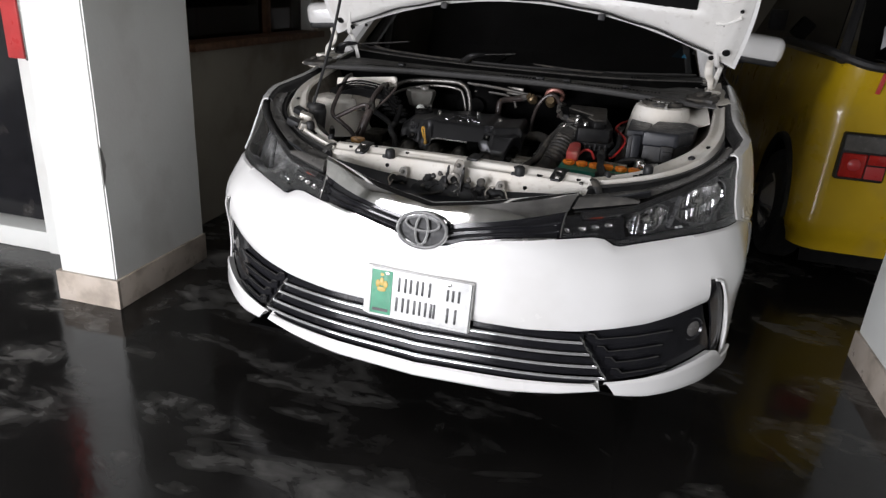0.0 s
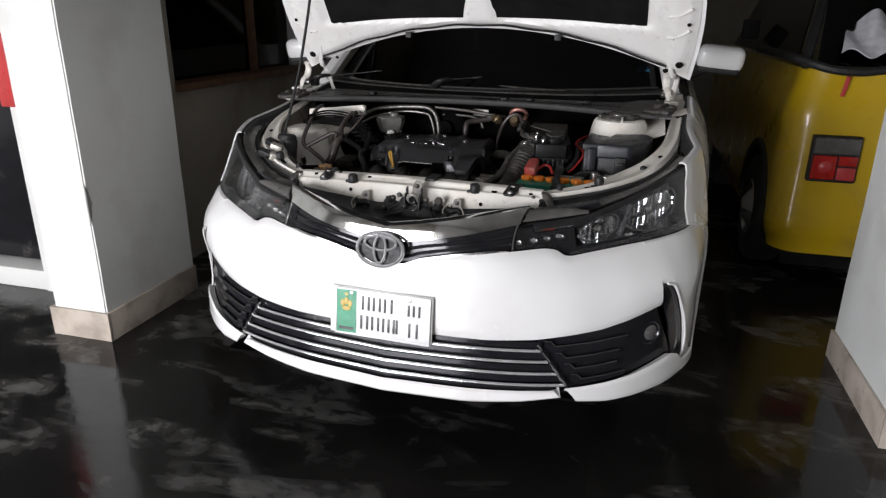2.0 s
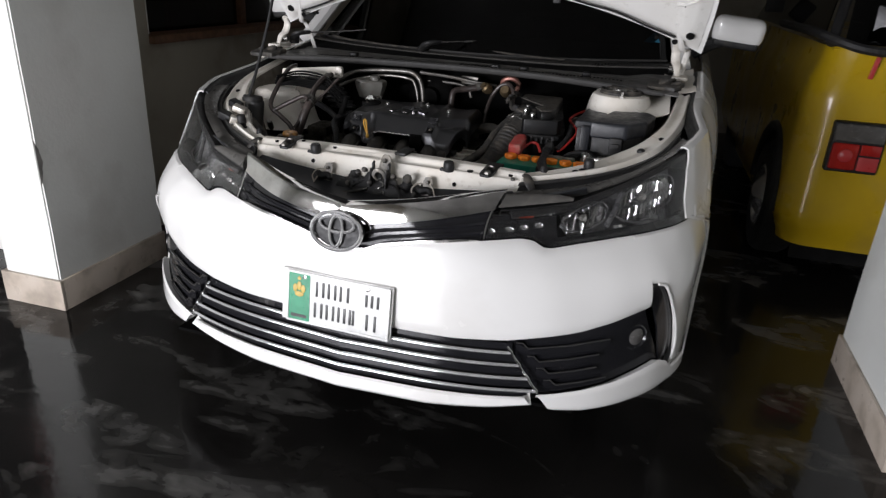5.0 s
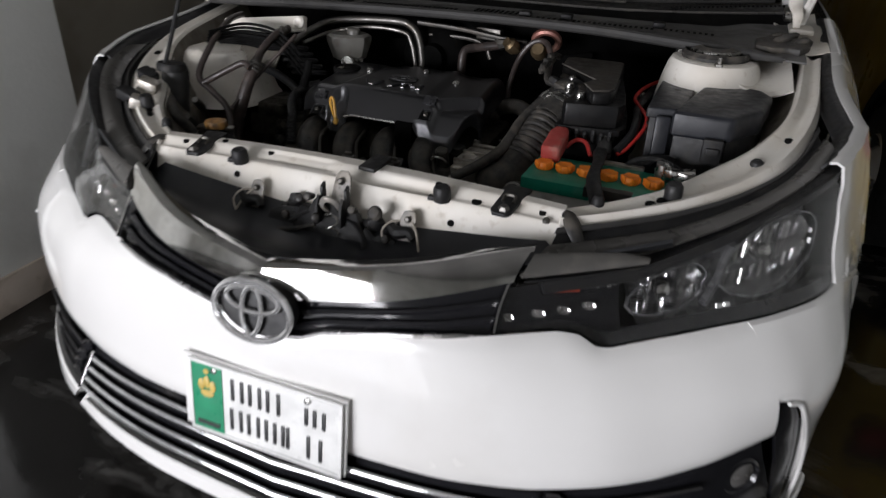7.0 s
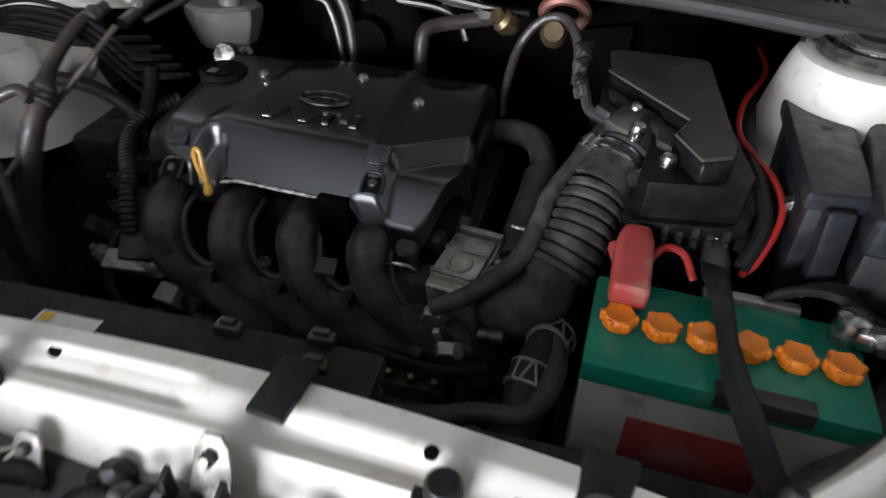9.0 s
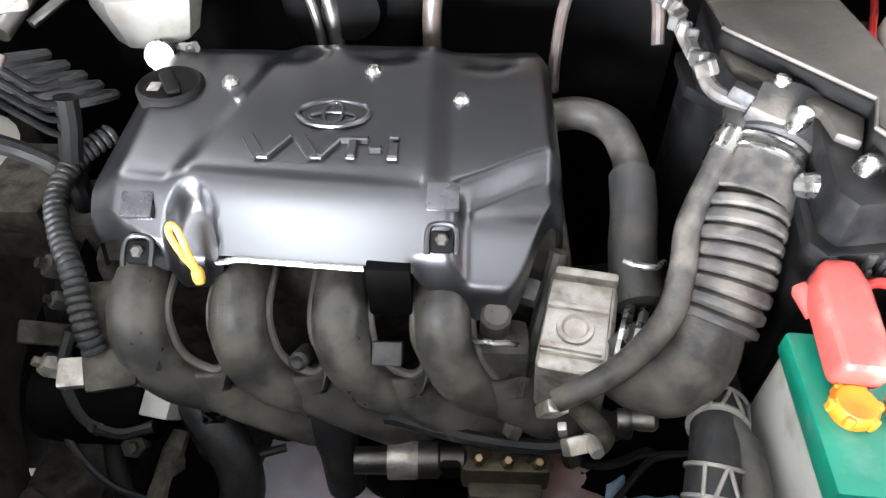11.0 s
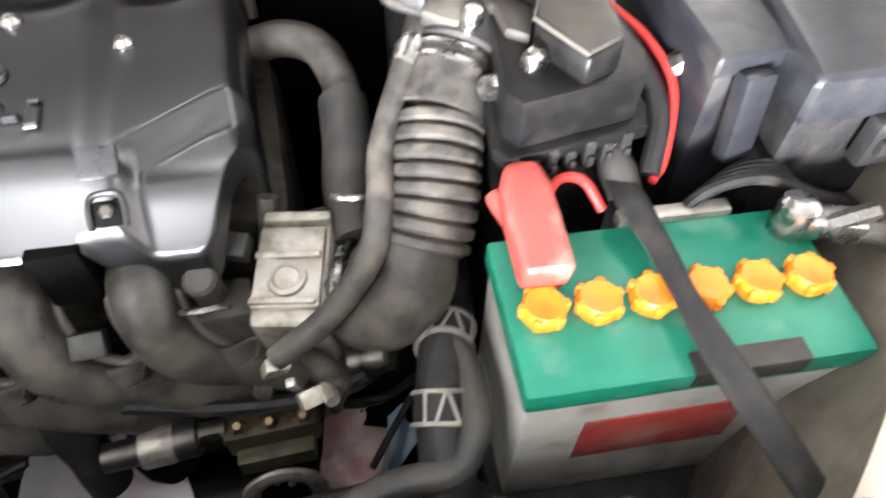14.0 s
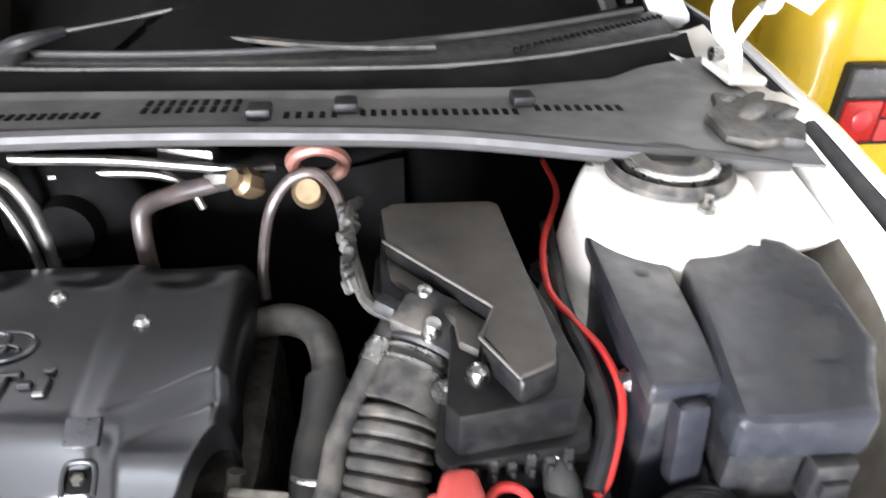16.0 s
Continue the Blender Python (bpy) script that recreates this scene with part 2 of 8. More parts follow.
SKIRT = material("pale_marble_skirting", (0.55, 0.48, 0.41), 0.35, other=(0.47, 0.40, 0.33), scale=9, dirt=(0.28, 0.24, 0.20), dirt_amount=0.35, dirt_scale=9)
BROWN_WALL = material("drab_wall_plaster", (0.36, 0.33, 0.27), 0.8, other=(0.32, 0.29, 0.235), scale=3, dirt=(0.22, 0.19, 0.15), dirt_amount=0.3, bump=0.3, bump_scale=60)
BROWN_WOOD = material("brown_wood", (0.17, 0.085, 0.045), 0.5, other=(0.11, 0.055, 0.03), scale=25, bump=0.2)
RED_PAINT = material("red_enamel_paint", (0.50, 0.045, 0.045), 0.35, scale=8, dirt=(0.3, 0.05, 0.05), dirt_amount=0.2)
CLOTH = material("white_cloth", (0.52, 0.52, 0.54), 0.9, scale=30, bump=0.3)
LAVENDER = material("pale_plastic_sheet", (0.82, 0.83, 0.92), 0.35, other=(0.74, 0.62, 0.66), scale=9, bump=0.3, bump_scale=40)
PINK_SHEET = material("faded_pink_cloth", (0.42, 0.22, 0.20), 0.6, other=(0.55, 0.46, 0.45), scale=18, dirt=(0.20, 0.14, 0.12), dirt_amount=0.3, dirt_scale=20)
BLUE_SHEET = material("blue_plastic_sheet", (0.25, 0.36, 0.46), 0.4, scale=14, bump=0.3)
BLUE_STICKER = material("blue_sticker", (0.03, 0.28, 0.50), 0.5, other=(0.02, 0.08, 0.12), scale=26)
COPPER = material("copper_fitting", (0.22, 0.095, 0.075), 0.42, 0.5, scale=30, dirt=(0.3, 0.2, 0.15), dirt_amount=0.3, dirt_scale=20)
CEMENT = material("grey_ceiling_plaster", (0.25, 0.245, 0.235), 0.85, scale=2, bump=0.2)
TYRE = material("tyre_rubber", (0.02, 0.02, 0.02), 0.75, scale=20, bump=0.4)


def floor_material():
    """Old dark cement, wet: pools that mirror, paler dried residue in drawn-out clouds between them."""
    m = material("wet_dark_cement", (0.008, 0.0075, 0.007), 0.3, other=(0.014, 0.013, 0.012), scale=2.2, bump=0.3, bump_scale=22)
    nodes, link = m.node_tree.nodes, m.node_tree.links.new
    bsdf = nodes["Principled BSDF"]
    bsdf.inputs["Specular IOR Level"].default_value = 0.3
    coord = nodes["Texture Coordinate"]
    place = nodes.new("ShaderNodeMapping")
    place.inputs["Rotation"].default_value[2] = 0.5
    place.inputs["Scale"].default_value = (1.0, 1.7, 1.0)
    link(coord.outputs["Object"], place.inputs["Vector"])

    def cloud(size, deep, twist, low, high, to_low=0.0, to_high=1.0):
        n = nodes.new("ShaderNodeTexNoise")
        n.inputs["Scale"].default_value, n.inputs["Detail"].default_value, n.inputs["Distortion"].default_value = size, deep, twist
        link(place.outputs["Vector"], n.inputs["Vector"])
        r = nodes.new("ShaderNodeMapRange")
        for key, value in (("From Min", low), ("From Max", high), ("To Min", to_low), ("To Max", to_high)):
            r.inputs[key].default_value = value
        link(n.outputs["Fac"], r.inputs["Value"])
        return r.outputs["Result"]

    wide, fine = cloud(1.7, 10, 1.3, 0.49, 0.66), cloud(9.0, 8, 0.8, 0.35, 0.70)
    both = nodes.new("ShaderNodeMath")
    both.operation = "MULTIPLY"
    link(wide, both.inputs[0])
    link(fine, both.inputs[1])
    tone = nodes.new("ShaderNodeMix")
    tone.data_type = "RGBA"
    old = bsdf.inputs["Base Color"].links[0].from_socket
    link(both.outputs[0], tone.inputs[0])
    link(old, tone.inputs[6])
    tone.inputs[7].default_value = (0.155, 0.15, 0.14, 1)
    link(tone.outputs[2], bsdf.inputs["Base Color"])
    gloss = nodes.new("ShaderNodeMath")
    gloss.operation = "MULTIPLY_ADD"
    gloss.inputs[1].default_value = 0.5
    link(both.outputs[0], gloss.inputs[0])
    link(cloud(1.1, 6, 0.5, 0.35, 0.65, 0.06, 0.24), gloss.inputs[2])
    link(gloss.outputs[0], bsdf.inputs["Roughness"])
    return m


FLOOR = floor_material()


# ---- building tools ----
def thing(name, place, label, category, group="", kind=""):
    ob = new(name)
    ob.location = place
    return tagged(ob, label, category, group, kind)


def base_of(ob):
    p = Vector((0, 0, 0))
    while ob:
        p += ob.location
        ob = ob.parent
    return p


# the white car stands slightly askew: while "askew" is set, parts are turned with it
CAR_TURN = Matrix.Rotation(-0.045, 4, "Z")
stance = {"askew": False}


def part(name, bm, mat, parent=None, label="", sharp=35):
    """One mesh object out of a bmesh in world metres, under a thing or under a part."""
    if stance["askew"]:
        bmesh.ops.transform(bm, matrix=CAR_TURN, verts=bm.verts)
    if parent:
        bmesh.ops.translate(bm, verts=bm.verts, vec=-base_of(parent))
    bm.normal_update()
    limit = radians(sharp)
    for f in bm.faces:
        f.smooth = True
    for e in bm.edges:
        e.smooth = len(e.link_faces) == 2 and e.calc_face_angle(3.0) < limit
    me = bpy.data.meshes.new(name)
    bm.to_mesh(me)
    bm.free()
    me.materials.append(mat)
    ob = new(name, me)
    ob.parent = parent
    if label:
        tagged(ob, label)
    return ob


def block(a, b, bevel=0.0, segments=2):
    bm = bmesh.new()
    bmesh.ops.create_cube(bm, size=1)
    a, b = Vector(a), Vector(b)
    for v in bm.verts:
        v.co = Vector([(a[i] + b[i]) / 2 + v.co[i] * (b[i] - a[i]) for i in range(3)])
    if bevel:
        bmesh.ops.bevel(bm, geom=bm.edges[:], offset=bevel, segments=segments, affect="EDGES", profile=0.6)
    return bm


def moved(bm, m):
    bmesh.ops.transform(bm, matrix=m, verts=bm.verts)
    return bm


def joined(*bms):
    out = bms[0]
    for b in bms[1:]:
        me = bpy.data.meshes.new("scrap")
        b.to_mesh(me)
        b.free()
        out.from_mesh(me)
        bpy.data.meshes.remove(me)
    return out


def prism(outline, z0, z1, bevel=0.0, segments=2):
    """An upright prism over an outline of (x, y), bevelled."""
    bm = bmesh.new()
    lower = [bm.verts.new((x, y, z0)) for x, y in outline]
    f = bm.faces.new(lower)
    r = bmesh.ops.extrude_face_region(bm, geom=[f])
    up = [v for v in r["geom"] if isinstance(v, bmesh.types.BMVert)]
    for v in up:
        v.co.z = z1
    bmesh.ops.recalc_face_normals(bm, faces=bm.faces[:])
    if bevel:
        bmesh.ops.bevel(bm, geom=bm.edges[:], offset=bevel, segments=segments, affect="EDGES", profile=0.6)
    return bm


def lathe(profile, seg=24):
    """A turned body round z from (radius, z) pairs; closed at both ends."""
    bm = bmesh.new()
    rings = []
    for r, z in profile:
        rings.append([bm.verts.new((r * math.cos(2 * math.pi * k / seg), r * math.sin(2 * math.pi * k / seg), z)) for k in range(seg)])
    for a, b in zip(rings, rings[1:]):
        for k in range(seg):
            bm.faces.new((a[k], a[(k + 1) % seg], b[(k + 1) % seg], b[k]))
    bm.faces.new(rings[0][::-1])
    bm.faces.new(rings[-1])
    bmesh.ops.recalc_face_normals(bm, faces=bm.faces[:])
    return bm


def spline(points, steps=8):
    """A smooth line through the points (centripetal-like Catmull-Rom)."""
    p = [Vector(q) for q in points]
    p = [p[0] * 2 - p[1]] + p + [p[-1] * 2 - p[-2]]
    out = []
    for i in range(1, len(p) - 2):
        for k in range(steps):
            t = k / steps
            a, b, c, d = p[i - 1:i + 3]
            out.append(0.5 * ((2 * b) + (c - a) * t + (2 * a - 5 * b + 4 * c - d) * t * t + (3 * b - a - 3 * c + d) * t ** 3))
    out.append(p[-2])
    return out


def tube(points, radius, seg=10, steps=8, ribs=0, rib=0.0, flat=1.0, smooth=True):
    """A pipe along a smooth line; radius a number or a list along it; ribs: ridges over its length."""
    line = spline(points, steps) if smooth else [Vector(q) for q in points]
    if ribs:
        line = [line[0].lerp(line[-1], 0) if n == 0 else p for n, p in enumerate(resample(line, ribs * 8 + 1))]
    n = len(line)
    bm = bmesh.new()
    rings, side = [], None
    for i, p in enumerate(line):
        way = (line[min(i + 1, n - 1)] - line[max(i - 1, 0)]).normalized()
        if side is None:
            side = way.cross(Vector((0, 0, 1)))
            if side.length < 0.05:
                side = way.cross(Vector((1, 0, 0)))
        side = (side - way * side.dot(way)).normalized()
        up = side.cross(way)
        r = radius if not isinstance(radius, (list, tuple)) else float(np.interp(i / (n - 1), np.linspace(0, 1, len(radius)), radius))
        if ribs:
            r += rib * (1 - math.cos(math.pi * i / 8) ** 8) if 2 <= i <= n - 3 else 0
        rings.append([bm.verts.new(p + side * (r * math.cos(2 * math.pi * k / seg)) + up * (r * flat * math.sin(2 * math.pi * k / seg))) for k in range(seg)])
    for a, b in zip(rings, rings[1:]):
        for k in range(seg):
            bm.faces.new((a[k], a[(k + 1) % seg], b[(k + 1) % seg], b[k]))
    bm.faces.new(rings[0][::-1])
    bm.faces.new(rings[-1])
    bmesh.ops.recalc_face_normals(bm, faces=bm.faces[:])
    return bm


def resample(line, count):
    lengths = [0.0]
    for a, b in zip(line, line[1:]):
        lengths.append(lengths[-1] + (b - a).length)
    out = []
    for k in range(count):
        d = lengths[-1] * k / (count - 1)
        out.append(Vector([float(np.interp(d, lengths, [p[i] for p in line])) for i in range(3)]))
    return out


def sheet(f, nu, nv, thick=0.0, closed=False):
    """A surface f(u, v) for u, v in 0..1 as a grid; with a thickness it gets an inner face and edges."""
    bm = bmesh.new()
    pts = [[Vector(f(i / nu, j / nv)) for j in range(nv + 1)] for i in range(nu + 1)]
    outer = [[bm.verts.new(p) for p in row] for row in pts]
    for i in range(nu):
        for j in range(nv):
            try:
                bm.faces.new((outer[i][j], outer[i + 1][j], outer[i + 1][j + 1], outer[i][j + 1]))
            except ValueError:
                pass
    if thick:
        inner = []
        for i in range(nu + 1):
            row = []
            for j in range(nv + 1):
                du = pts[min(i + 1, nu)][j] - pts[max(i - 1, 0)][j]
                dv = pts[i][min(j + 1, nv)] - pts[i][max(j - 1, 0)]
                n = du.cross(dv)
                n = n.normalized() if n.length > 1e-12 else Vector((0, 0, 1))
                row.append(bm.verts.new(pts[i][j] - n * thick))
            inner.append(row)
        for i in range(nu):
            for j in range(nv):
                bm.faces.new((inner[i][j + 1], inner[i + 1][j + 1], inner[i + 1][j], inner[i][j]))
        for i in range(nu):
            bm.faces.new((outer[i + 1][0], outer[i][0], inner[i][0], inner[i + 1][0]))
            bm.faces.new((outer[i][nv], outer[i + 1][nv], inner[i + 1][nv], inner[i][nv]))
        for j in range(nv):
            bm.faces.new((outer[0][j], outer[0][j + 1], inner[0][j + 1], inner[0][j]))
            bm.faces.new((outer[nu][j + 1], outer[nu][j], inner[nu][j], inner[nu][j + 1]))
    return bm


def smooth_step(x, a, b):
    t = min(1.0, max(0.0, (x - a) / (b - a)))
    return t * t * (3 - 2 * t)


def table(pairs):
    xs, ys = [p[0] for p in pairs], [p[1] for p in pairs]
    return lambda x: float(np.interp(x, xs, ys))


def aim(place, way, turn=0):
    """The pose of a turned body whose own z points along way."""
    return Matrix.Translation(place) @ Vector(way).to_track_quat("Z", "Y").to_matrix().to_4x4() @ pose(0, 0, 0, 0, 0, turn)


# ---- the garage ----
def wall(name, bm, mat, label):
    ob = part(name, bm, mat, None, label)
    return tagged(ob, label, "wall", kind="structure")


def uneven(x, y):
    return 0.003 * noise.noise(Vector((x * 0.9, y * 0.9, 3.0)))


floor = part("floor", sheet(lambda u, v: (-4.5 + 9 * u, -4.2 + 10.2 * v, uneven(-4.5 + 9 * u, -4.2 + 10.2 * v)), 60, 68), FLOOR, None)
tagged(floor, "dark wet cement floor with scuffs and shallow pools", "floor", kind="structure")
ceiling = part("ceiling", block((-4.5, -4.2, 3.0), (4.5, 6.0, 3.15)), CEMENT)
tagged(ceiling, "plain grey plastered ceiling", "ceiling", kind="structure")
wall("wall_north", block((-4.5, 5.4, 0), (4.5, 5.6, 3.0)), BROWN_WALL, "drab beige plastered back wall")
wall("wall_east", block((3.4, -3.6, 0), (3.6, 5.4, 3.0)), PLASTER, "whitewashed side wall")
# side wall behind the left pillar, with the window opening
SILL, W0, W1, WX = 0.93, 1.34, 2.82, -1.62
wall("wall_west_lower", block((WX - 0.2, 0.96, 0), (WX, 5.4, SILL - 0.03)), BROWN_WALL, "drab plastered wall below the window")
wall("wall_west_far", block((WX - 0.2, W1, SILL - 0.03), (WX, 5.4, 3.0)), BROWN_WALL, "drab plastered wall beside the window")
wall("wall_west_near", block((WX - 0.2, 0.96, SILL - 0.03), (WX, W0, 3.0)), BROWN_WALL, "drab plastered wall behind the pillar")
wall("wall_west_upper", block((WX - 0.2, W0, 2.2), (WX, W1, 3.0)), BROWN_WALL, "drab plastered wall over the window")
window = thing("window_1", (WX - 0.1, (W0 + W1) / 2, SILL), "dark window with a brown wooden frame and sill", "window", kind="structure")
part("window_sill", block((WX - 0.19, W0, SILL - 0.028), (WX + 0.035, W1 + 0.03, SILL + 0.012), 0.006), BROWN_WOOD, window, "brown wooden sill")
part("window_frame", joined(block((WX - 0.15, W1 - 0.045, SILL + 0.012), (WX - 0.03, W1 - 0.003, 2.19), 0.004), block((WX - 0.15, W0 + 0.003, SILL + 0.012), (WX - 0.03, W0 + 0.045, 2.19), 0.004), block((WX - 0.15, W0 + 0.045, 2.15), (WX - 0.03, W1 - 0.045, 2.19), 0.004)), PLASTER, window, "white painted frame")
part("mullion", block((WX - 0.13, 2.25, SILL + 0.012), (WX - 0.08, 2.31, 2.15), 0.004), BROWN_WOOD, window, "brown wooden mullion")
part("pane", block((WX - 0.112, W0 + 0.045, SILL + 0.012), (WX - 0.106, W1 - 0.045, 2.15)), glass_material("window_glass", (0.25, 0.22, 0.20), 0.04), window, "dark glass pane")


def curtain(u, v):
    y = 1.9 + 0.5 * u
    return (WX - 0.34 + 0.018 * math.sin(38 * u) + 0.008 * math.sin(91 * u), y, 0.7 + 1.55 * v)


part("curtain", sheet(curtain, 60, 4, 0.004), RED_PAINT, window, "dark red curtain behind the glass")
part("curtain_rod", moved(lathe([(0.01, -0.8), (0.012, -0.79), (0.012, 0.79), (0.01, 0.8)], 10), pose(WX - 0.34, 2.08, 2.26, 90, 0, 0)), BROWN_WOOD, window, "wooden curtain rod")
wall("wall_room_behind", block((-4.5, 0.96, 0), (-4.3, 5.4, 3.0)), BROWN_WALL, "drab wall of the room behind the window")

# the wall with the doorway beside the left pillar
DY = 0.72
wall("wall_door_side", block((-2.02, DY, 0), (-1.62, 0.95, 3.0)), PLASTER, "white plastered wall between doorway and pillar")
wall("wall_door_far", block((-4.3, DY, 0), (-3.0, 0.95, 3.0)), PLASTER, "white plastered wall beyond the doorway")
wall("wall_door_over", block((-3.0, DY, 2.1), (-2.02, 0.95, 3.0)), PLASTER, "white plastered wall over the doorway")
wall("threshold", block((-3.0, DY + 0.003, 0), (-2.02, 0.95, 0.10), 0.008), PLASTER, "white painted door threshold")
door = thing("door_1", (-2.5, 0.85, 0.10), "closed dark door with a red steel frame", "door", kind="structure")
part("leaf", block((-2.99, 0.84, 0.105), (-2.03, 0.88, 2.09), 0.004), GLOSS_BLACK, door, "dark glossy door leaf")
board = thing("notice_board", (-1.98, DY, 0.89), "red painted board with a pale edge on the white wall", "notice board")
part("panel", block((-2.035, DY - 0.03, 0.89), (-1.955, DY - 0.002, 1.75), 0.004), RED_PAINT, board)
part("edge", block((-1.955, DY - 0.024, 0.885), (-1.942, DY - 0.002, 1.755), 0.002), SATIN, board, "pale metal edge")


def pillar(name, x0, x1, y0, y1, label):
    """A square plastered column with rounded, slightly wavering arrises and a stone skirting."""
    bm = block((x0, y0, 0), (x1, y1, 3.0))
    bmesh.ops.bevel(bm, geom=[e for e in bm.edges if abs(e.verts[0].co.z - e.verts[1].co.z) > 1], offset=0.006, segments=2, affect="EDGES")
    bmesh.ops.bisect_plane(bm, geom=bm.verts[:] + bm.edges[:] + bm.faces[:], plane_co=(0, 0, 0.3), plane_no=(0, 0, 1))
    for k in range(1, 30):
        bmesh.ops.bisect_plane(bm, geom=bm.verts[:] + bm.edges[:] + bm.faces[:], plane_co=(0, 0, 0.1 * k + 0.03), plane_no=(0, 0, 1))
    for v in bm.verts:
        v.co.x += 0.004 * noise.noise(Vector((v.co.x * 3, v.co.y * 3, v.co.z * 4)))
        v.co.y += 0.004 * noise.noise(Vector((v.co.x * 3 + 9, v.co.y * 3, v.co.z * 4)))
    ob = part(name, bm, PLASTER, None)
    return tagged(ob, label, "pillar", kind="structure")


def skirting(owner, x0, x1, y0, y1, height, t=0.014):
    for a, b in (((x0 - t, y0 - t, 0), (x1 + t, y0 - 0.001, height)), ((x1 + 0.001, y0 + 0.0005, 0), (x1 + t, y1, height)), ((x0 - t, y0 + 0.0005, 0), (x0 - 0.001, y1, height))):
        part("skirting_tile", block(a, b, 0.003), SKIRT, owner, "pale marble skirting")


left_pillar = pillar("pillar_west", -1.612, -1.352, 0.372, 0.96, "white plastered pillar with a chipped corner")
skirting(left_pillar, -1.612, -1.352, 0.372, 0.955, 0.125)
right_pillar = pillar("pillar_east", 1.512, 1.862, 0.45, 1.08, "white plastered pillar with a stone skirting")
skirting(right_pillar, 1.512, 1.862, 0.45, 1.08, 0.115)


def chip(u, v):
    z = 0.50 + 0.17 * v
    w = 0.016 * math.sin(math.pi * v) * (0.7 + 0.5 * noise.noise(Vector((2, 5, z * 40))))
    x = -1.3515 + 0.0035 * (1 - u)
    return (x + 0.0015 * u, 0.368 + w * 2.0 * u, z)


part("worn_chip", sheet(chip, 5, 14, 0.003), CHIP, left_pillar, "bare cement where the corner is chipped")

# unseen walls behind the walk, with an assumed gate opening sized for the front light
wall("wall_south_east", block((-0.32, -3.8, 0), (3.6, -3.6, 3.0)), PLASTER, "whitewashed wall beside the assumed gate")
wall("wall_south_west", block((-4.5, -3.8, 0), (-2.79, -3.6, 3.0)), PLASTER, "whitewashed wall beside the assumed gate")
wall("wall_south_over", block((-2.79, -3.8, 1.52), (-0.32, -3.6, 3.0)), BROWN_WALL, "drab wall over the assumed low gate")
wall("wall_west_front", block((-4.5, -3.6, 0), (-4.3, 0.72, 3.0)), PLASTER, "whitewashed side wall")
# unseen shade and cable, made up to carry the added lamp
fixture = thing("fill_lamp", (-0.56, -0.40, 1.70), "added unseen lamp on a cable, standing in for a hand-held torch", "lamp")
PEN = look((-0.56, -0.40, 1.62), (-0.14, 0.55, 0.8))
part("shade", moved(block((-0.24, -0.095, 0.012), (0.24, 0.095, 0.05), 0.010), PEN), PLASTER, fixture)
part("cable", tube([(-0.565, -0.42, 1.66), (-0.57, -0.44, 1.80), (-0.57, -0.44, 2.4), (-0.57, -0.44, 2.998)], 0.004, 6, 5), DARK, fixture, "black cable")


# ---- the white car: front shell ----
LEVELS = (0.20, 0.45, 0.60, 0.75, 0.87)
PLAN = (
    ((0, -0.03), (0.30, -0.01), (0.50, 0.035), (0.65, 0.105), (0.75, 0.19), (0.82, 0.28), (0.865, 0.39), (0.885, 0.57)),
    ((0, 0.0), (0.30, 0.015), (0.50, 0.06), (0.62, 0.115), (0.72, 0.182), (0.805, 0.272), (0.858, 0.38), (0.887, 0.58)),
    ((0, 0.01), (0.30, 0.03), (0.48, 0.078), (0.60, 0.133), (0.70, 0.187), (0.795, 0.262), (0.855, 0.37), (0.887, 0.58)),
    ((0, 0.035), (0.20, 0.06), (0.376, 0.143), (0.50, 0.207), (0.60, 0.262), (0.70, 0.320), (0.793, 0.410), (0.865, 0.60)),
    ((0, 0.14), (0.20, 0.165), (0.37, 0.237), (0.50, 0.287), (0.60, 0.336), (0.70, 0.392), (0.782, 0.48), (0.848, 0.64)),
)


def hermite(ts, values, t):
    i = min(len(ts) - 2, max(0, int(np.searchsorted(ts, t)) - 1))
    h = ts[i + 1] - ts[i]

    def slope(k):
        a, b = max(k - 1, 0), min(k + 1, len(ts) - 1)
        return (values[b] - values[a]) / (ts[b] - ts[a])

    u = (t - ts[i]) / h
    return values[i] * (2 * u ** 3 - 3 * u * u + 1) + slope(i) * h * (u ** 3 - 2 * u * u + u) + values[i + 1] * (3 * u * u - 2 * u ** 3) + slope(i + 1) * h * (u ** 3 - u * u)


KNOTS = [k / 7 for k in range(8)]


def skin_exact(a, z):
    xs = [hermite(KNOTS, [p[0] for p in row], a) for row in PLAN]
    ys = [hermite(KNOTS, [p[1] for p in row], a) for row in PLAN]
    return hermite(LEVELS, xs, z), hermite(LEVELS, ys, z)


# the skin on a fine grid, so that the panels below are quick to build
NS, NZ, Z0, Z1 = 200, 72, 0.18, 0.90
SKIN = np.array([[skin_exact(i / NS, Z0 + (Z1 - Z0) * j / NZ) for j in range(NZ + 1)] for i in range(NS + 1)])
SKIN_LIST = SKIN.tolist()


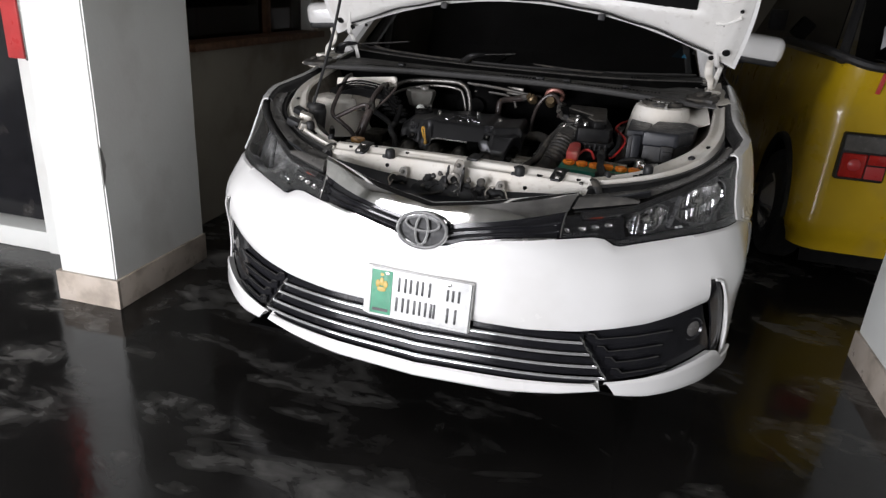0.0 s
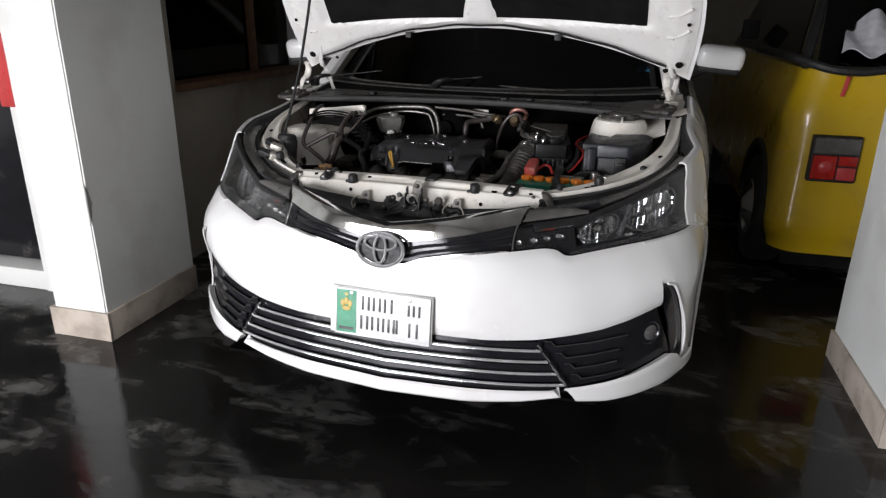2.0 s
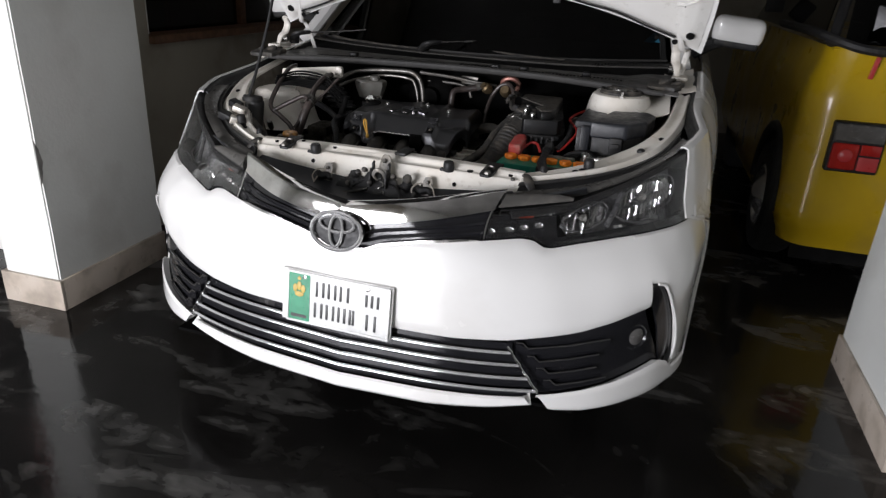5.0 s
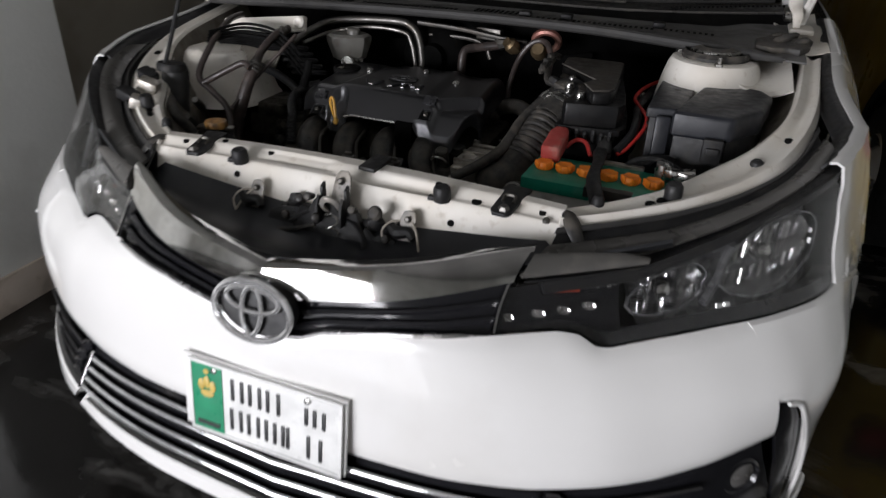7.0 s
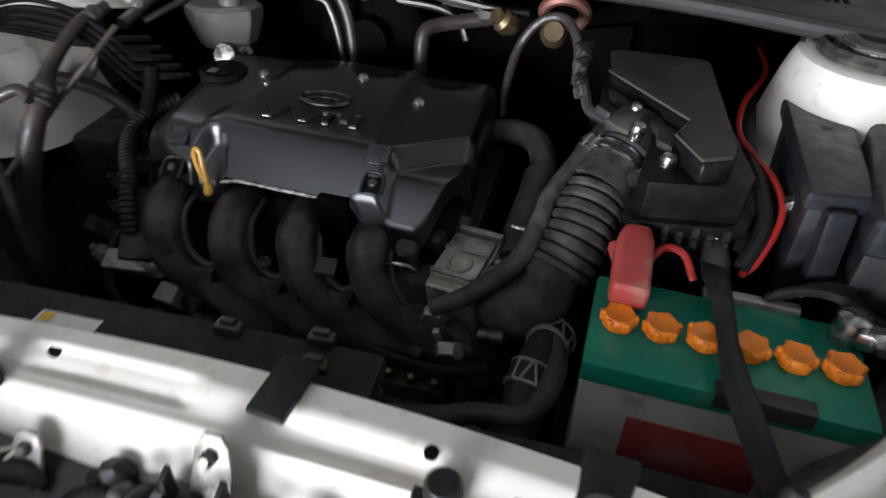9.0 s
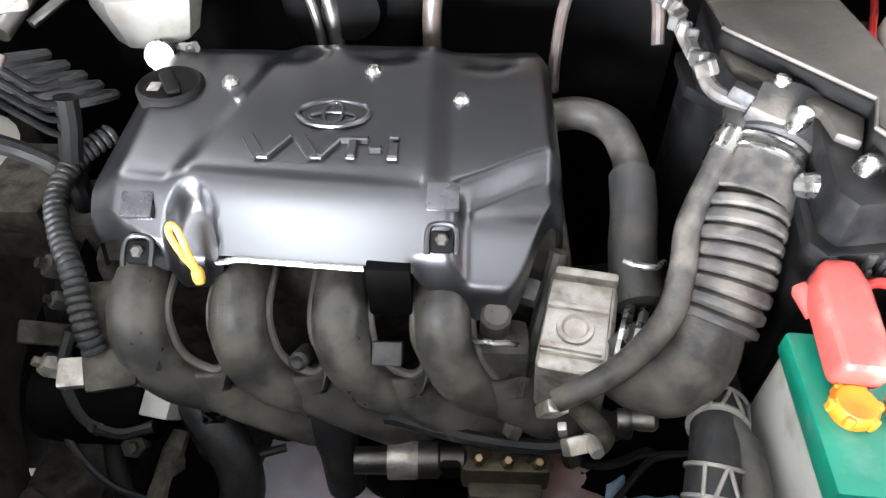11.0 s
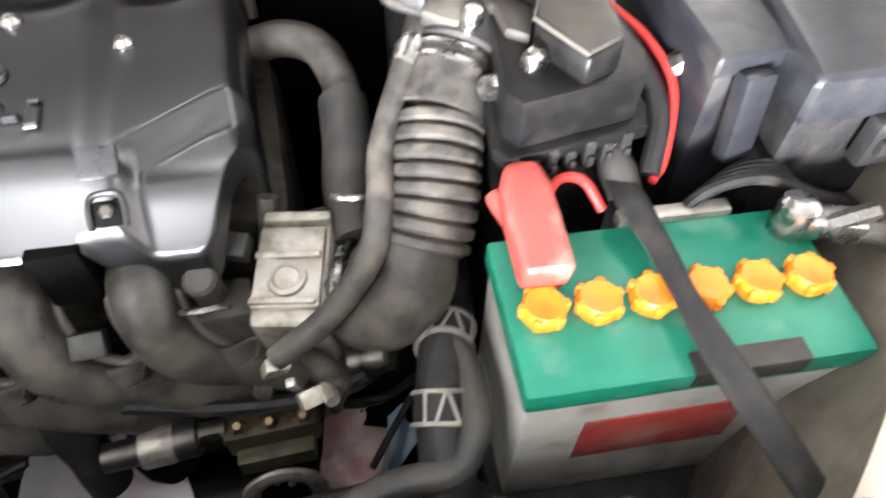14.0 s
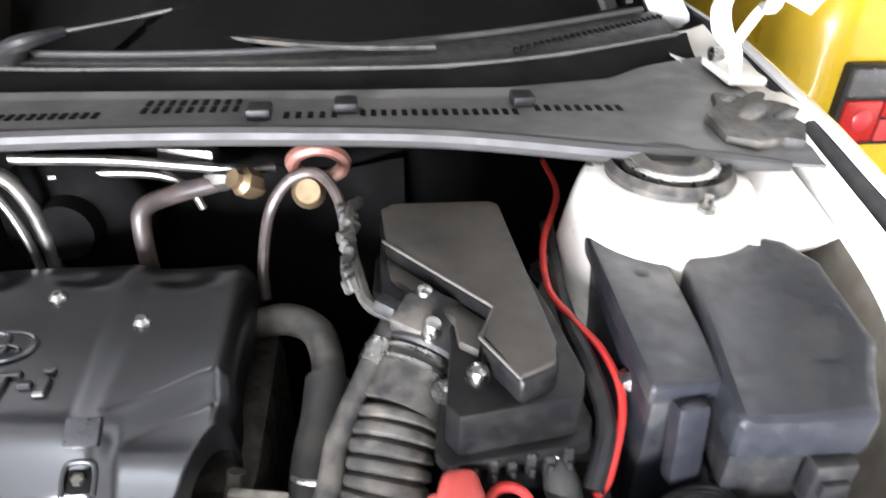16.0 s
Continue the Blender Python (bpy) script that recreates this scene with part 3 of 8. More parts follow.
def shell_point(s, z):
    """The nose's outer skin: s from the middle (0) to the end beside the wheel (1), at the height z."""
    a = min(1.0, abs(s)) * NS
    b = (min(Z1, max(Z0, z)) - Z0) / (Z1 - Z0) * NZ
    i, j = min(NS - 1, int(a)), min(NZ - 1, int(b))
    p, q = a - i, b - j
    c00, c10, c01, c11 = SKIN_LIST[i][j], SKIN_LIST[i + 1][j], SKIN_LIST[i][j + 1], SKIN_LIST[i + 1][j + 1]
    w00, w10, w01, w11 = (1 - p) * (1 - q), p * (1 - q), (1 - p) * q, p * q
    x = c00[0] * w00 + c10[0] * w10 + c01[0] * w01 + c11[0] * w11
    y = c00[1] * w00 + c10[1] * w10 + c01[1] * w01 + c11[1] * w11
    return Vector((math.copysign(x, s), y, z))


def shell_s(x, z):
    column = SKIN[:, int(round((min(Z1, max(Z0, z)) - Z0) / (Z1 - Z0) * NZ)), 0]
    return math.copysign(float(np.interp(abs(x), column, np.linspace(0, 1, NS + 1))), x)


def shell_normal(s, z):
    d = 0.012
    du = shell_point(s + d, z) - shell_point(s - d, z) if abs(s) < 1 - d else math.copysign(1, s) * (shell_point(s, z) - shell_point(s - math.copysign(d, s), z))
    dv = shell_point(s, z + 0.015) - shell_point(s, z - 0.015)
    return du.cross(dv).normalized()


def on_shell(x, z, out=0.0):
    s = shell_s(x, z)
    return shell_point(s, z) + shell_normal(s, z) * out


def panel(x0, x1, low, high, nu=40, nv=8, out=0.0, thick=0.004, edge=0.0, bulge=0.0, lean=0.0):
    """A piece of the nose between the side limits x0 and x1 (numbers, or pairs for the lower and upper end) and the heights low(|x|), high(|x|)."""
    a0, b0 = x0 if isinstance(x0, tuple) else (x0, x0)
    a1, b1 = x1 if isinstance(x1, tuple) else (x1, x1)
    if a0 > a1:
        a0, b0, a1, b1 = a1, b1, a0, b0

    def f(u, v):
        zm = 0.5 * (low(abs(a0)) + high(abs(b0)))
        zn = 0.5 * (low(abs(a1)) + high(abs(b1)))
        s = shell_s(a0 + (b0 - a0) * v, zm) * (1 - u) + shell_s(a1 + (b1 - a1) * v, zn) * u
        z = (zm + zn) / 2
        for _ in range(4):
            x = abs(shell_point(s, z).x)
            z = low(x) + (high(x) - low(x)) * v
        roll = edge * (smooth_step(v, 0.12, 0) + smooth_step(v, 0.88, 1)) if edge else 0
        return shell_point(s, z) + shell_normal(s, z) * (out - roll + bulge * math.sin(math.pi * v) + lean * (1 - v))

    return sheet(f, nu, nv, thick)


car = thing("car", (0, 1.9, 0), "white saloon car with its bonnet open, parked beside a pillar", "car")

WHITE_TOP = table([(0, 0.612), (0.06, 0.622), (0.10, 0.640), (0.206, 0.663), (0.33, 0.677), (0.395, 0.682), (0.436, 0.685), (0.466, 0.681), (0.492, 0.667), (0.51, 0.665), (0.58, 0.675), (0.65, 0.684), (0.724, 0.692), (0.804, 0.700), (0.90, 0.708)])
WHITE_LOW = table([(0, 0.421), (0.30, 0.425), (0.439, 0.435), (0.541, 0.451), (0.613, 0.462), (0.683, 0.482), (0.765, 0.512)])
SIDE_LOW = table([(0.74, 0.580), (0.775, 0.579), (0.790, 0.572), (0.802, 0.550), (0.813, 0.520), (0.831, 0.452), (0.842, 0.388), (0.848, 0.330), (0.853, 0.292), (0.858, 0.280), (0.9, 0.276)])
SPLIT = shell_s(0.752, 0.60)


def skin_piece(s0, s1, low, high, nu, nv):
    """The painted skin between two places along the nose, between the heights low(|x|) and high(|x|)."""
    def f(u, v):
        s = s0 + (s1 - s0) * u
        z = 0.6
        for _ in range(5):
            x = abs(shell_point(s, z).x)
            z = low(x) + (high(x) - low(x)) * v
        roll = 0.006 * (smooth_step(v, 0.08, 0) + smooth_step(v, 0.94, 1))
        return shell_point(s, z) - shell_normal(s, z) * roll

    return sheet(f, nu, nv, 0.006)


stance["askew"] = True
part("bumper_cover", joined(skin_piece(-SPLIT, SPLIT, WHITE_LOW, WHITE_TOP, 160, 18), skin_piece(SPLIT, 1.0, SIDE_LOW, WHITE_TOP, 40, 18), skin_piece(-1.0, -SPLIT, SIDE_LOW, WHITE_TOP, 40, 18)), WHITE_PAINT, car, "glossy white bumper skin")
part("bumper_lip", panel((-0.515, -0.495), (0.515, 0.495), table([(0, 0.234), (0.25, 0.239), (0.41, 0.254), (0.52, 0.270)]), table([(0, 0.274), (0.25, 0.280), (0.5, 0.290)]), 60, 6, 0.016, 0.03, 0.005), WHITE_PAINT, car, "thin white chin lip")
CORNER_LOW = table([(0.52, 0.268), (0.56, 0.254), (0.636, 0.248), (0.71, 0.251), (0.784, 0.258), (0.834, 0.268), (0.87, 0.275)])
CORNER_TOP = table([(0.52, 0.294), (0.63, 0.306), (0.702, 0.319), (0.76, 0.336), (0.803, 0.349), (0.822, 0.336), (0.836, 0.312), (0.87, 0.312)])
for side in (-1, 1):
    part("bumper_corner", panel((side * 0.556, side * 0.524), side * 0.866, CORNER_LOW, CORNER_TOP, 60, 8, 0.010, 0.02, 0.004), WHITE_PAINT, car, "white lower bumper corner")
part("grille_backing", panel(-0.852, 0.852, table([(0, 0.235), (0.6, 0.262), (0.8, 0.275), (0.88, 0.28)]), table([(0, 0.43), (0.6, 0.466), (0.74, 0.515), (0.765, 0.585), (0.80, 0.565), (0.83, 0.46), (0.852, 0.33)]), 110, 8, -0.040, 0.004), DARK, car, "black cavity behind the grille")

# lower grille: four louvres with bright edges between the stepped ends
LOUVRES = (0.402, 0.369, 0.333, 0.299)


def grille_end(z):
    return 0.433 + (0.429 - z) * 0.692


grille = part("lower_grille", panel((-0.520, -0.485), (0.520, 0.485), table([(0, 0.270), (0.5, 0.284)]), table([(0, 0.288), (0.5, 0.299)]), 60, 2, -0.004, 0.02), GLOSS_BLACK, car, "black louvred lower grille")
for z in LOUVRES:
    end = grille_end(z)
    part("chrome_strip", panel(-end, end, table([(0, z - 0.009), (0.5, z + 0.001)]), table([(0, z - 0.002), (0.5, z + 0.008)]), 60, 6, 0.002, 0.010, 0.0, 0.0012, 0.0035), CHROME, grille, "bright chrome louvre edge")
    part("louvre", panel(-end - 0.004, end + 0.004, table([(0, z - 0.002), (0.5, z + 0.008)]), table([(0, z + 0.017), (0.5, z + 0.026)]), 60, 3, -0.010, 0.010), GLOSS_BLACK, grille)


def band(side, z0, z1, inner, outer, out, thick, nu=8, nv=28):
    """An upright piece of the nose between two side limits that change with the height."""
    def f(u, v):
        z = z0 + (z1 - z0) * v
        x = inner(z) + (outer(z) - inner(z)) * u
        return on_shell(side * x, z, out)

    return sheet(f, nu, nv, thick * side)


BLADE_IN = table([(0.30, 0.822), (0.36, 0.815), (0.434, 0.801), (0.485, 0.786), (0.536, 0.769), (0.58, 0.752)])
BLADE_OUT = table([(0.30, 0.832), (0.333, 0.842), (0.388, 0.843), (0.452, 0.832), (0.525, 0.812), (0.560, 0.797), (0.58, 0.786)])
for side in (-1, 1):
    steps = []
    for z in LOUVRES:
        e = grille_end(z)
        steps += [on_shell(side * (e - 0.010), z + 0.021, 0.005), on_shell(side * (e + 0.002), z + 0.008, 0.006), on_shell(side * (e + 0.004), z + 0.001, 0.006)]
    part("end_strip", tube(steps, 0.0032, 8, 1, smooth=False), SATIN, grille, "stepped bright end strip")
    pocket = part("fog_lamp_surround", panel((side * 0.528, side * 0.440), (side * 0.812, side * 0.765), lambda x: CORNER_TOP(x) - 0.004, table([(0.43, 0.434), (0.541, 0.452), (0.613, 0.463), (0.683, 0.483), (0.752, 0.508), (0.80, 0.515)]), 40, 10, -0.016, 0.008), GLOSS_BLACK, car, "black fog lamp surround")
    for z, x0, x1 in ((0.418, 0.493, 0.683), (0.384, 0.523, 0.663), (0.352, 0.549, 0.660), (0.319, 0.570, 0.686)):
        lift = (x1 - x0) * 0.11
        part("fin", panel(side * (x0 - 0.03), side * x1, table([(x0 - 0.03, z - 0.010), (x0, z - 0.022), (x1, z + lift - 0.016)]), table([(x0 - 0.03, z + 0.014), (x0 - 0.014, z + 0.014), (x0, z), (x1, z + lift)]), 30, 5, -0.004, 0.014, 0.005), GLOSS_BLACK, pocket)
        # paler line along each gloss fin paints the light caught by its edge
        edge = [on_shell(side * (x0 + a), z + b, -0.002) for a, b in ((-0.030, 0.014), (-0.014, 0.014), (0.0, 0.0), ((x1 - x0) * 0.5, lift * 0.45), (x1 - x0, lift))]
        part("fin_edge", tube(edge, 0.0018, 6, 1, smooth=False), SEAL, pocket, "grey line for the light caught on the fin edge")
    blade = part("blade", band(side, 0.302, 0.578, BLADE_IN, BLADE_OUT, -0.012, 0.006), GLOSS_BLACK, pocket, "upright black corner blade")
    part("blade_rim", tube([on_shell(side * BLADE_OUT(z), z, 0.001) for z in (0.303, 0.32, 0.345, 0.38, 0.42, 0.46, 0.50, 0.54, 0.56, 0.572)] + [on_shell(side * 0.772, 0.578, 0.001)], 0.0036, 8, 4), WHITE_PAINT, car, "rounded white edge round the blade")
    spot = on_shell(side * 0.752, 0.425, -0.030)
    way = shell_normal(shell_s(side * 0.70, 0.425), 0.425)
    lamp = part("fog_lamp", moved(lathe([(0.030, -0.03), (0.034, 0.0), (0.036, 0.014), (0.032, 0.017), (0.028, 0.010), (0.015, -0.002), (0.004, -0.004)], 24), aim(spot, way)), GLOSS_BLACK, car, "round dark fog lamp")
    part("fog_lens", moved(lathe([(0.030, 0.006), (0.027, 0.012), (0.015, 0.018), (0.003, 0.020)], 24), aim(spot, way)), SMOKE_LENS, lamp, "dark glass lens")

# upper grille, chrome wing and badge
CHROME_TOP = table([(0, 0.728), (0.10, 0.742), (0.20, 0.757), (0.297, 0.769), (0.40, 0.780)])
CHROME_LOW = table([(0, 0.684), (0.065, 0.690), (0.166, 0.708), (0.256, 0.724), (0.341, 0.738), (0.40, 0.748)])
upper = part("upper_grille", panel((-0.322, -0.382), (0.322, 0.382), lambda x: WHITE_TOP(x) + 0.001, lambda x: CHROME_LOW(x) + 0.002, 70, 5, -0.014, 0.006), GLOSS_BLACK, car, "gloss black upper grille")
for k in (0.33, 0.66):
    part("bar", panel(-0.36, 0.36, lambda x: WHITE_TOP(x) + (CHROME_LOW(x) - WHITE_TOP(x)) * k - 0.004, lambda x: WHITE_TOP(x) + (CHROME_LOW(x) - WHITE_TOP(x)) * k + 0.004, 60, 2, -0.005, 0.009, 0.002), GLOSS_BLACK, upper)
wing = part("chrome_wing", panel((-0.352, -0.376), (0.352, 0.376), CHROME_LOW, CHROME_TOP, 90, 12, 0.003, 0.010, 0.0, 0.0010, -0.0025), WING_CHROME, car, "broad chrome wing across the nose")
for side in (-1, 1):
    part("wing_tip", panel((side * 0.362, side * 0.381), (side * 0.532, side * 0.536), table([(0.36, 0.744), (0.53, 0.759)]), table([(0.36, 0.774), (0.44, 0.776), (0.50, 0.775), (0.537, 0.768)]), 40, 8, 0.004, 0.012, 0.002, 0.003, 0.004), BAND, wing, "dark glossy tip of the wing over the headlamp")


def wing_top(u, v):
    x = -0.376 + 0.752 * u
    p = on_shell(x, CHROME_TOP(abs(x)), 0.002)
    return p + Vector((0, 0.024 * v * (1 - (x / 0.45) ** 4), 0.006 * math.sin(v * 1.6)))


part("wing_top", sheet(wing_top, 80, 4, 0.003), WING_CHROME, wing, "brushed upper face of the wing")
part("edge_line", panel((-0.340, -0.30), (0.340, 0.30), lambda x: WHITE_TOP(x) + 0.0005, lambda x: WHITE_TOP(x) + 0.006, 60, 2, 0.003, 0.01), SATIN, upper, "thin bright lower edge")


def oval(rx, rz, r, seg=40, ring=8, depth=1.0):
    bm = bmesh.new()
    rings = []
    for i in range(seg):
        a = 2 * math.pi * i / seg
        c, n = Vector((rx * math.cos(a), 0, rz * math.sin(a))), Vector((math.cos(a) / rx, 0, math.sin(a) / rz)).normalized()
        rings.append([bm.verts.new(c + n * r * math.cos(2 * math.pi * k / ring) + Vector((0, -1, 0)) * r * depth * math.sin(2 * math.pi * k / ring)) for k in range(ring)])
    for i in range(seg):
        a, b = rings[i], rings[(i + 1) % seg]
        for k in range(ring):
            bm.faces.new((a[k], b[k], b[(k + 1) % ring], a[(k + 1) % ring]))
    bmesh.ops.recalc_face_normals(bm, faces=bm.faces[:])
    return bm


BADGE = pose(-0.008, -0.006, 0.669, -12, 0, 0)
badge = part("badge", moved(lathe([(0.001, 0.0), (0.5, 0.0), (0.96, 0.05), (1.0, 0.2), (1.0, 0.9)], 40), BADGE @ pose(0, 0.006, 0, 90, 0, 0) @ Matrix.Diagonal((0.066, 0.044, -0.025, 1))), BLACK, car, "oval badge with chrome rings")
part("ring", moved(oval(0.0690, 0.0475, 0.0056), BADGE), CHROME, badge, "chrome outer ring")
part("ring", moved(oval(0.047, 0.0195, 0.0044), BADGE @ pose(0, 0, 0.0175)), CHROME, badge)
part("ring", moved(oval(0.0175, 0.039, 0.0044), BADGE @ pose(0, -0.001, 0)), CHROME, badge)

# number plate with bars in place of its characters
plate = thing("number_plate", (-0.012, -0.005, 0.38), "white and green number plate on the bumper", "number plate")
PL = pose(-0.004, -0.012, 0.467, -7, 0, 0) @ Matrix.Diagonal((0.965, 1, 0.865, 1))


def plate_block(x0, z0, x1, z1, y0, y1, bevel=0.0):
    return moved(block((x0, y0, z0), (x1, y1, z1), bevel), PL)


part("sheet", plate_block(-0.152, -0.080, 0.152, 0.080, -0.002, 0.003, 0.001), PLATE_WHITE, plate)
part("rim", joined(*[plate_block(a, b, c, d, -0.005, -0.0005, 0.001) for a, b, c, d in ((-0.154, 0.075, 0.154, 0.082), (-0.154, -0.082, 0.154, -0.075), (-0.154, -0.075, -0.148, 0.075), (0.148, -0.075, 0.154, 0.075))]), PLATE_WHITE, plate, "raised white rim")
part("green_field", plate_block(-0.148, -0.075, -0.084, 0.075, -0.0035, -0.0005), PLATE_GREEN, plate, "green field")
part("crest", joined(*[moved(lathe([(0.001, 0), (0.012, 0.001), (0.010, 0.002), (0.001, 0.002)], 10), PL @ pose(-0.116 + dx, -0.0035, 0.010 + dz, 90, 0, 0) @ Matrix.Diagonal((sx, sz, 1, 1))) for dx, dz, sx, sz in ((0, 0, 1.2, 0.7), (-0.012, 0.018, 0.6, 1.1), (0.012, 0.018, 0.6, 1.1), (0, 0.026, 0.6, 1.2), (0, 0.05, 0.5, 0.5))]), GOLD, plate, "golden crest")
part("caption_bar", plate_block(-0.140, -0.066, -0.092, -0.056, -0.0045, -0.003), PLATE_DARK, plate, "small dark bar")
for x0, x1, z0, z1 in ((-0.066, -0.040, 0.012, 0.060), (-0.030, -0.004, 0.012, 0.060), (0.006, 0.034, 0.012, 0.060), (0.082, 0.092, 0.012, 0.050), (0.098, 0.122, 0.012, 0.050), (-0.070, -0.044, -0.056, -0.008), (-0.034, -0.008, -0.056, -0.008), (0.002, 0.026, -0.056, -0.008), (0.036, 0.052, -0.056, -0.008), (0.086, 0.116, -0.062, -0.012)):
    w = 0.0065
    part("character_bar", plate_block(x0, z0, x0 + w, z1, -0.004, -0.001, 0.0006), PLATE_DARK, plate)
    if x1 - x0 > 0.014:
        part("character_bar", plate_block(x1 - w, z0, x1, z1, -0.004, -0.001, 0.0006), PLATE_DARK, plate)
for x in (-0.10, 0.088):
    part("screw", moved(lathe([(0.007, 0), (0.006, 0.003), (0.001, 0.004)], 12), PL @ pose(x, -0.0025, 0.066, 90, 0, 0)), STEEL, plate, "plate screw")
part("plate_holder", plate_block(-0.172, -0.082, 0.158, 0.084, 0.003, 0.010, 0.002), WHITE_PAINT, plate, "white holder behind the plate")


# headlamps
lamp_top = table([(0.33, 0.736), (0.376, 0.742), (0.45, 0.748), (0.53, 0.757), (0.558, 0.766), (0.62, 0.789), (0.674, 0.813), (0.702, 0.826), (0.745, 0.845), (0.774, 0.857), (0.82, 0.873)])


def fluted_bowl(side, xc, half, low, top, deep, columns, seed):
    """A reflector bowl set into the lamp: stepped upright mirror facets, each turned to the road."""
    rng = random.Random(seed)
    bm = bmesh.new()

    def place(a, b, sink=0.0):
        x = side * (xc + half * a)
        z = low(x) + (top(x) - low(x)) * (0.5 + 0.5 * b)
        return on_shell(x, z, -0.016 - deep * (1 - min(1.0, a * a + b * b)) - sink)

    rings = []
    for k in range(5):
        r = 1.0 - 0.24 * k
        rings.append([bm.verts.new(place(r * math.cos(2 * math.pi * i / 28), r * math.sin(2 * math.pi * i / 28), 0.010)) for i in range(28)])
    for p, q in zip(rings, rings[1:]):
        for i in range(28):
            bm.faces.new((p[i], p[(i + 1) % 28], q[(i + 1) % 28], q[i]))
    bm.faces.new(rings[-1])
    for i in range(columns):
        a = -1 + (2 * i + 1) / columns
        span = math.sqrt(max(0.05, 1 - a * a)) * 0.94
        turn, tip = rng.uniform(-0.55, 0.45), rng.uniform(-0.22, 0.12)
        for j in range(2):
            b = (-1 + (2 * j + 1) / 2) * span
            c = place(a, b)
            n = Vector((-side * (0.16 + turn), -0.97, 0.14 + tip + rng.uniform(-0.05, 0.05))).normalized()
            flat = Vector((1, 0, 0)) - n * n.x
            flat.normalize()
            up = n.cross(flat)
            up = up if up.z > 0 else -up
            w, h = half / columns * 0.98, span / 2 * 0.036
            quad = [bm.verts.new(c + flat * (w * p) + up * (h * q)) for p, q in ((-1, -1), (1, -1), (1, 1), (-1, 1))]
            bm.faces.new(quad)
    bmesh.ops.solidify(bm, geom=bm.faces[:], thickness=0.001)
    return bm


def headlamp(side):
    HEAD_TOP = lamp_top
    low = lambda x: WHITE_TOP(x) + 0.003
    inner, outer = (side * 0.328, side * 0.374), (side * 0.806, side * 0.790)
    lamp = part("headlamp", panel(inner, outer, low, HEAD_TOP, 40, 6, -0.095, 0.004), SHADE_BLACK, car, "swept headlamp with clear lens and bright reflectors")
    part("bezel", panel(inner, (side * 0.50, side * 0.53), low, lambda x: HEAD_TOP(x) - 0.004, 16, 5, -0.022, 0.006), GLOSS_BLACK, lamp, "black inner bezel")
    part("upper_trim", panel((side * 0.40, side * 0.40), (side * 0.81, side * 0.81), lambda x: HEAD_TOP(x) - 0.016, HEAD_TOP, 40, 3, -0.008, 0.03), BLACK, lamp, "dark upper trim")
    part("lower_trim", panel((side * 0.50, side * 0.50), (side * 0.826, side * 0.826), low, lambda x: low(x) + 0.018, 40, 3, -0.010, 0.03), GLOSS_BLACK, lamp, "dark lower trim")
    bowl_low, bowl_top = (lambda x: low(x) + 0.026), (lambda x: HEAD_TOP(x) - 0.019)
    for xc, half, deep, columns, seed in ((0.572, 0.050, 0.030, 23, 3), (0.708, 0.067, 0.034, 31, 8)):
        part("reflector", fluted_bowl(side, xc, half, bowl_low, bowl_top, deep, columns, seed), LAMP_CHROME, lamp, "bright fluted reflector bowl", 5)
        ring = []
        for k in range(29):
            g = 2 * math.pi * k / 28
            x = side * (xc + half * 1.03 * math.cos(g))
            ring.append(tuple(on_shell(x, bowl_low(x) + (bowl_top(x) - bowl_low(x)) * (0.5 + 0.52 * math.sin(g)), -0.012)))
        part("rim", tube(ring, 0.0018, 6, 2), LAMP_GREY, lamp, "thin grey rim")
        mid = side * xc
        part("bulb_shield", moved(lathe([(0.013, -0.02), (0.014, 0.004), (0.010, 0.010), (0.002, 0.013)], 14), aim(on_shell(mid, bowl_low(mid) * 0.42 + bowl_top(mid) * 0.58, -0.030), (side * 0.35, -0.85, 0.35))), SATIN, lamp, "bulb shield")
    rng = random.Random(5)
    for k in (9, 10):
        x = side * (0.545 + 0.0115 * k)
        way = (side * (0.35 + rng.uniform(-0.5, 0.3)), -0.8, 0.35 + rng.uniform(-0.3, 0.2))
        part("facet", moved(block((-0.0056, -0.0045, -0.002), (0.0056, 0.0045, 0.002), 0.001, 1), aim(on_shell(x, low(x) + 0.0215, -0.012), way)), LAMP_CHROME, lamp)
    part("inner_shell", panel((side * 0.535, side * 0.535), (side * 0.80, side * 0.79), lambda x: low(x) + 0.014, lambda x: HEAD_TOP(x) - 0.012, 24, 5, -0.050, 0.003), LAMP_GREY, lamp, "grey trim round the reflectors")
    part("divider", tube([tuple(on_shell(side * (0.652 - 0.022 * k / 4), bowl_top(0.64) + (bowl_low(0.64) - bowl_top(0.64)) * k / 4, -0.016)) for k in range(5)], 0.007, 8, 4), LAMP_GREY, lamp, "grey ridge between the bowls")
    for k in range(4):
        c = on_shell(side * (0.366 + 0.036 * k), 0.701 + 0.0042 * k, -0.014)
        part("day_lamp", moved(lathe([(0.011, -0.004), (0.0125, 0.001), (0.007, 0.0), (0.005, 0.004), (0.001, 0.002)], 8), aim(c, (side * 0.1, -0.9, 0.45)) @ Matrix.Diagonal((0.85, 0.50, 1, 1))), SATIN, lamp, "small bright day lamp", 8)
    part("marker", panel((side * 0.408, side * 0.414), (side * 0.448, side * 0.452), table([(0, 0.728), (1, 0.732)]), table([(0, 0.742), (1, 0.748)]), 5, 2, -0.010, 0.008), AMBER, lamp, "amber marker lens")
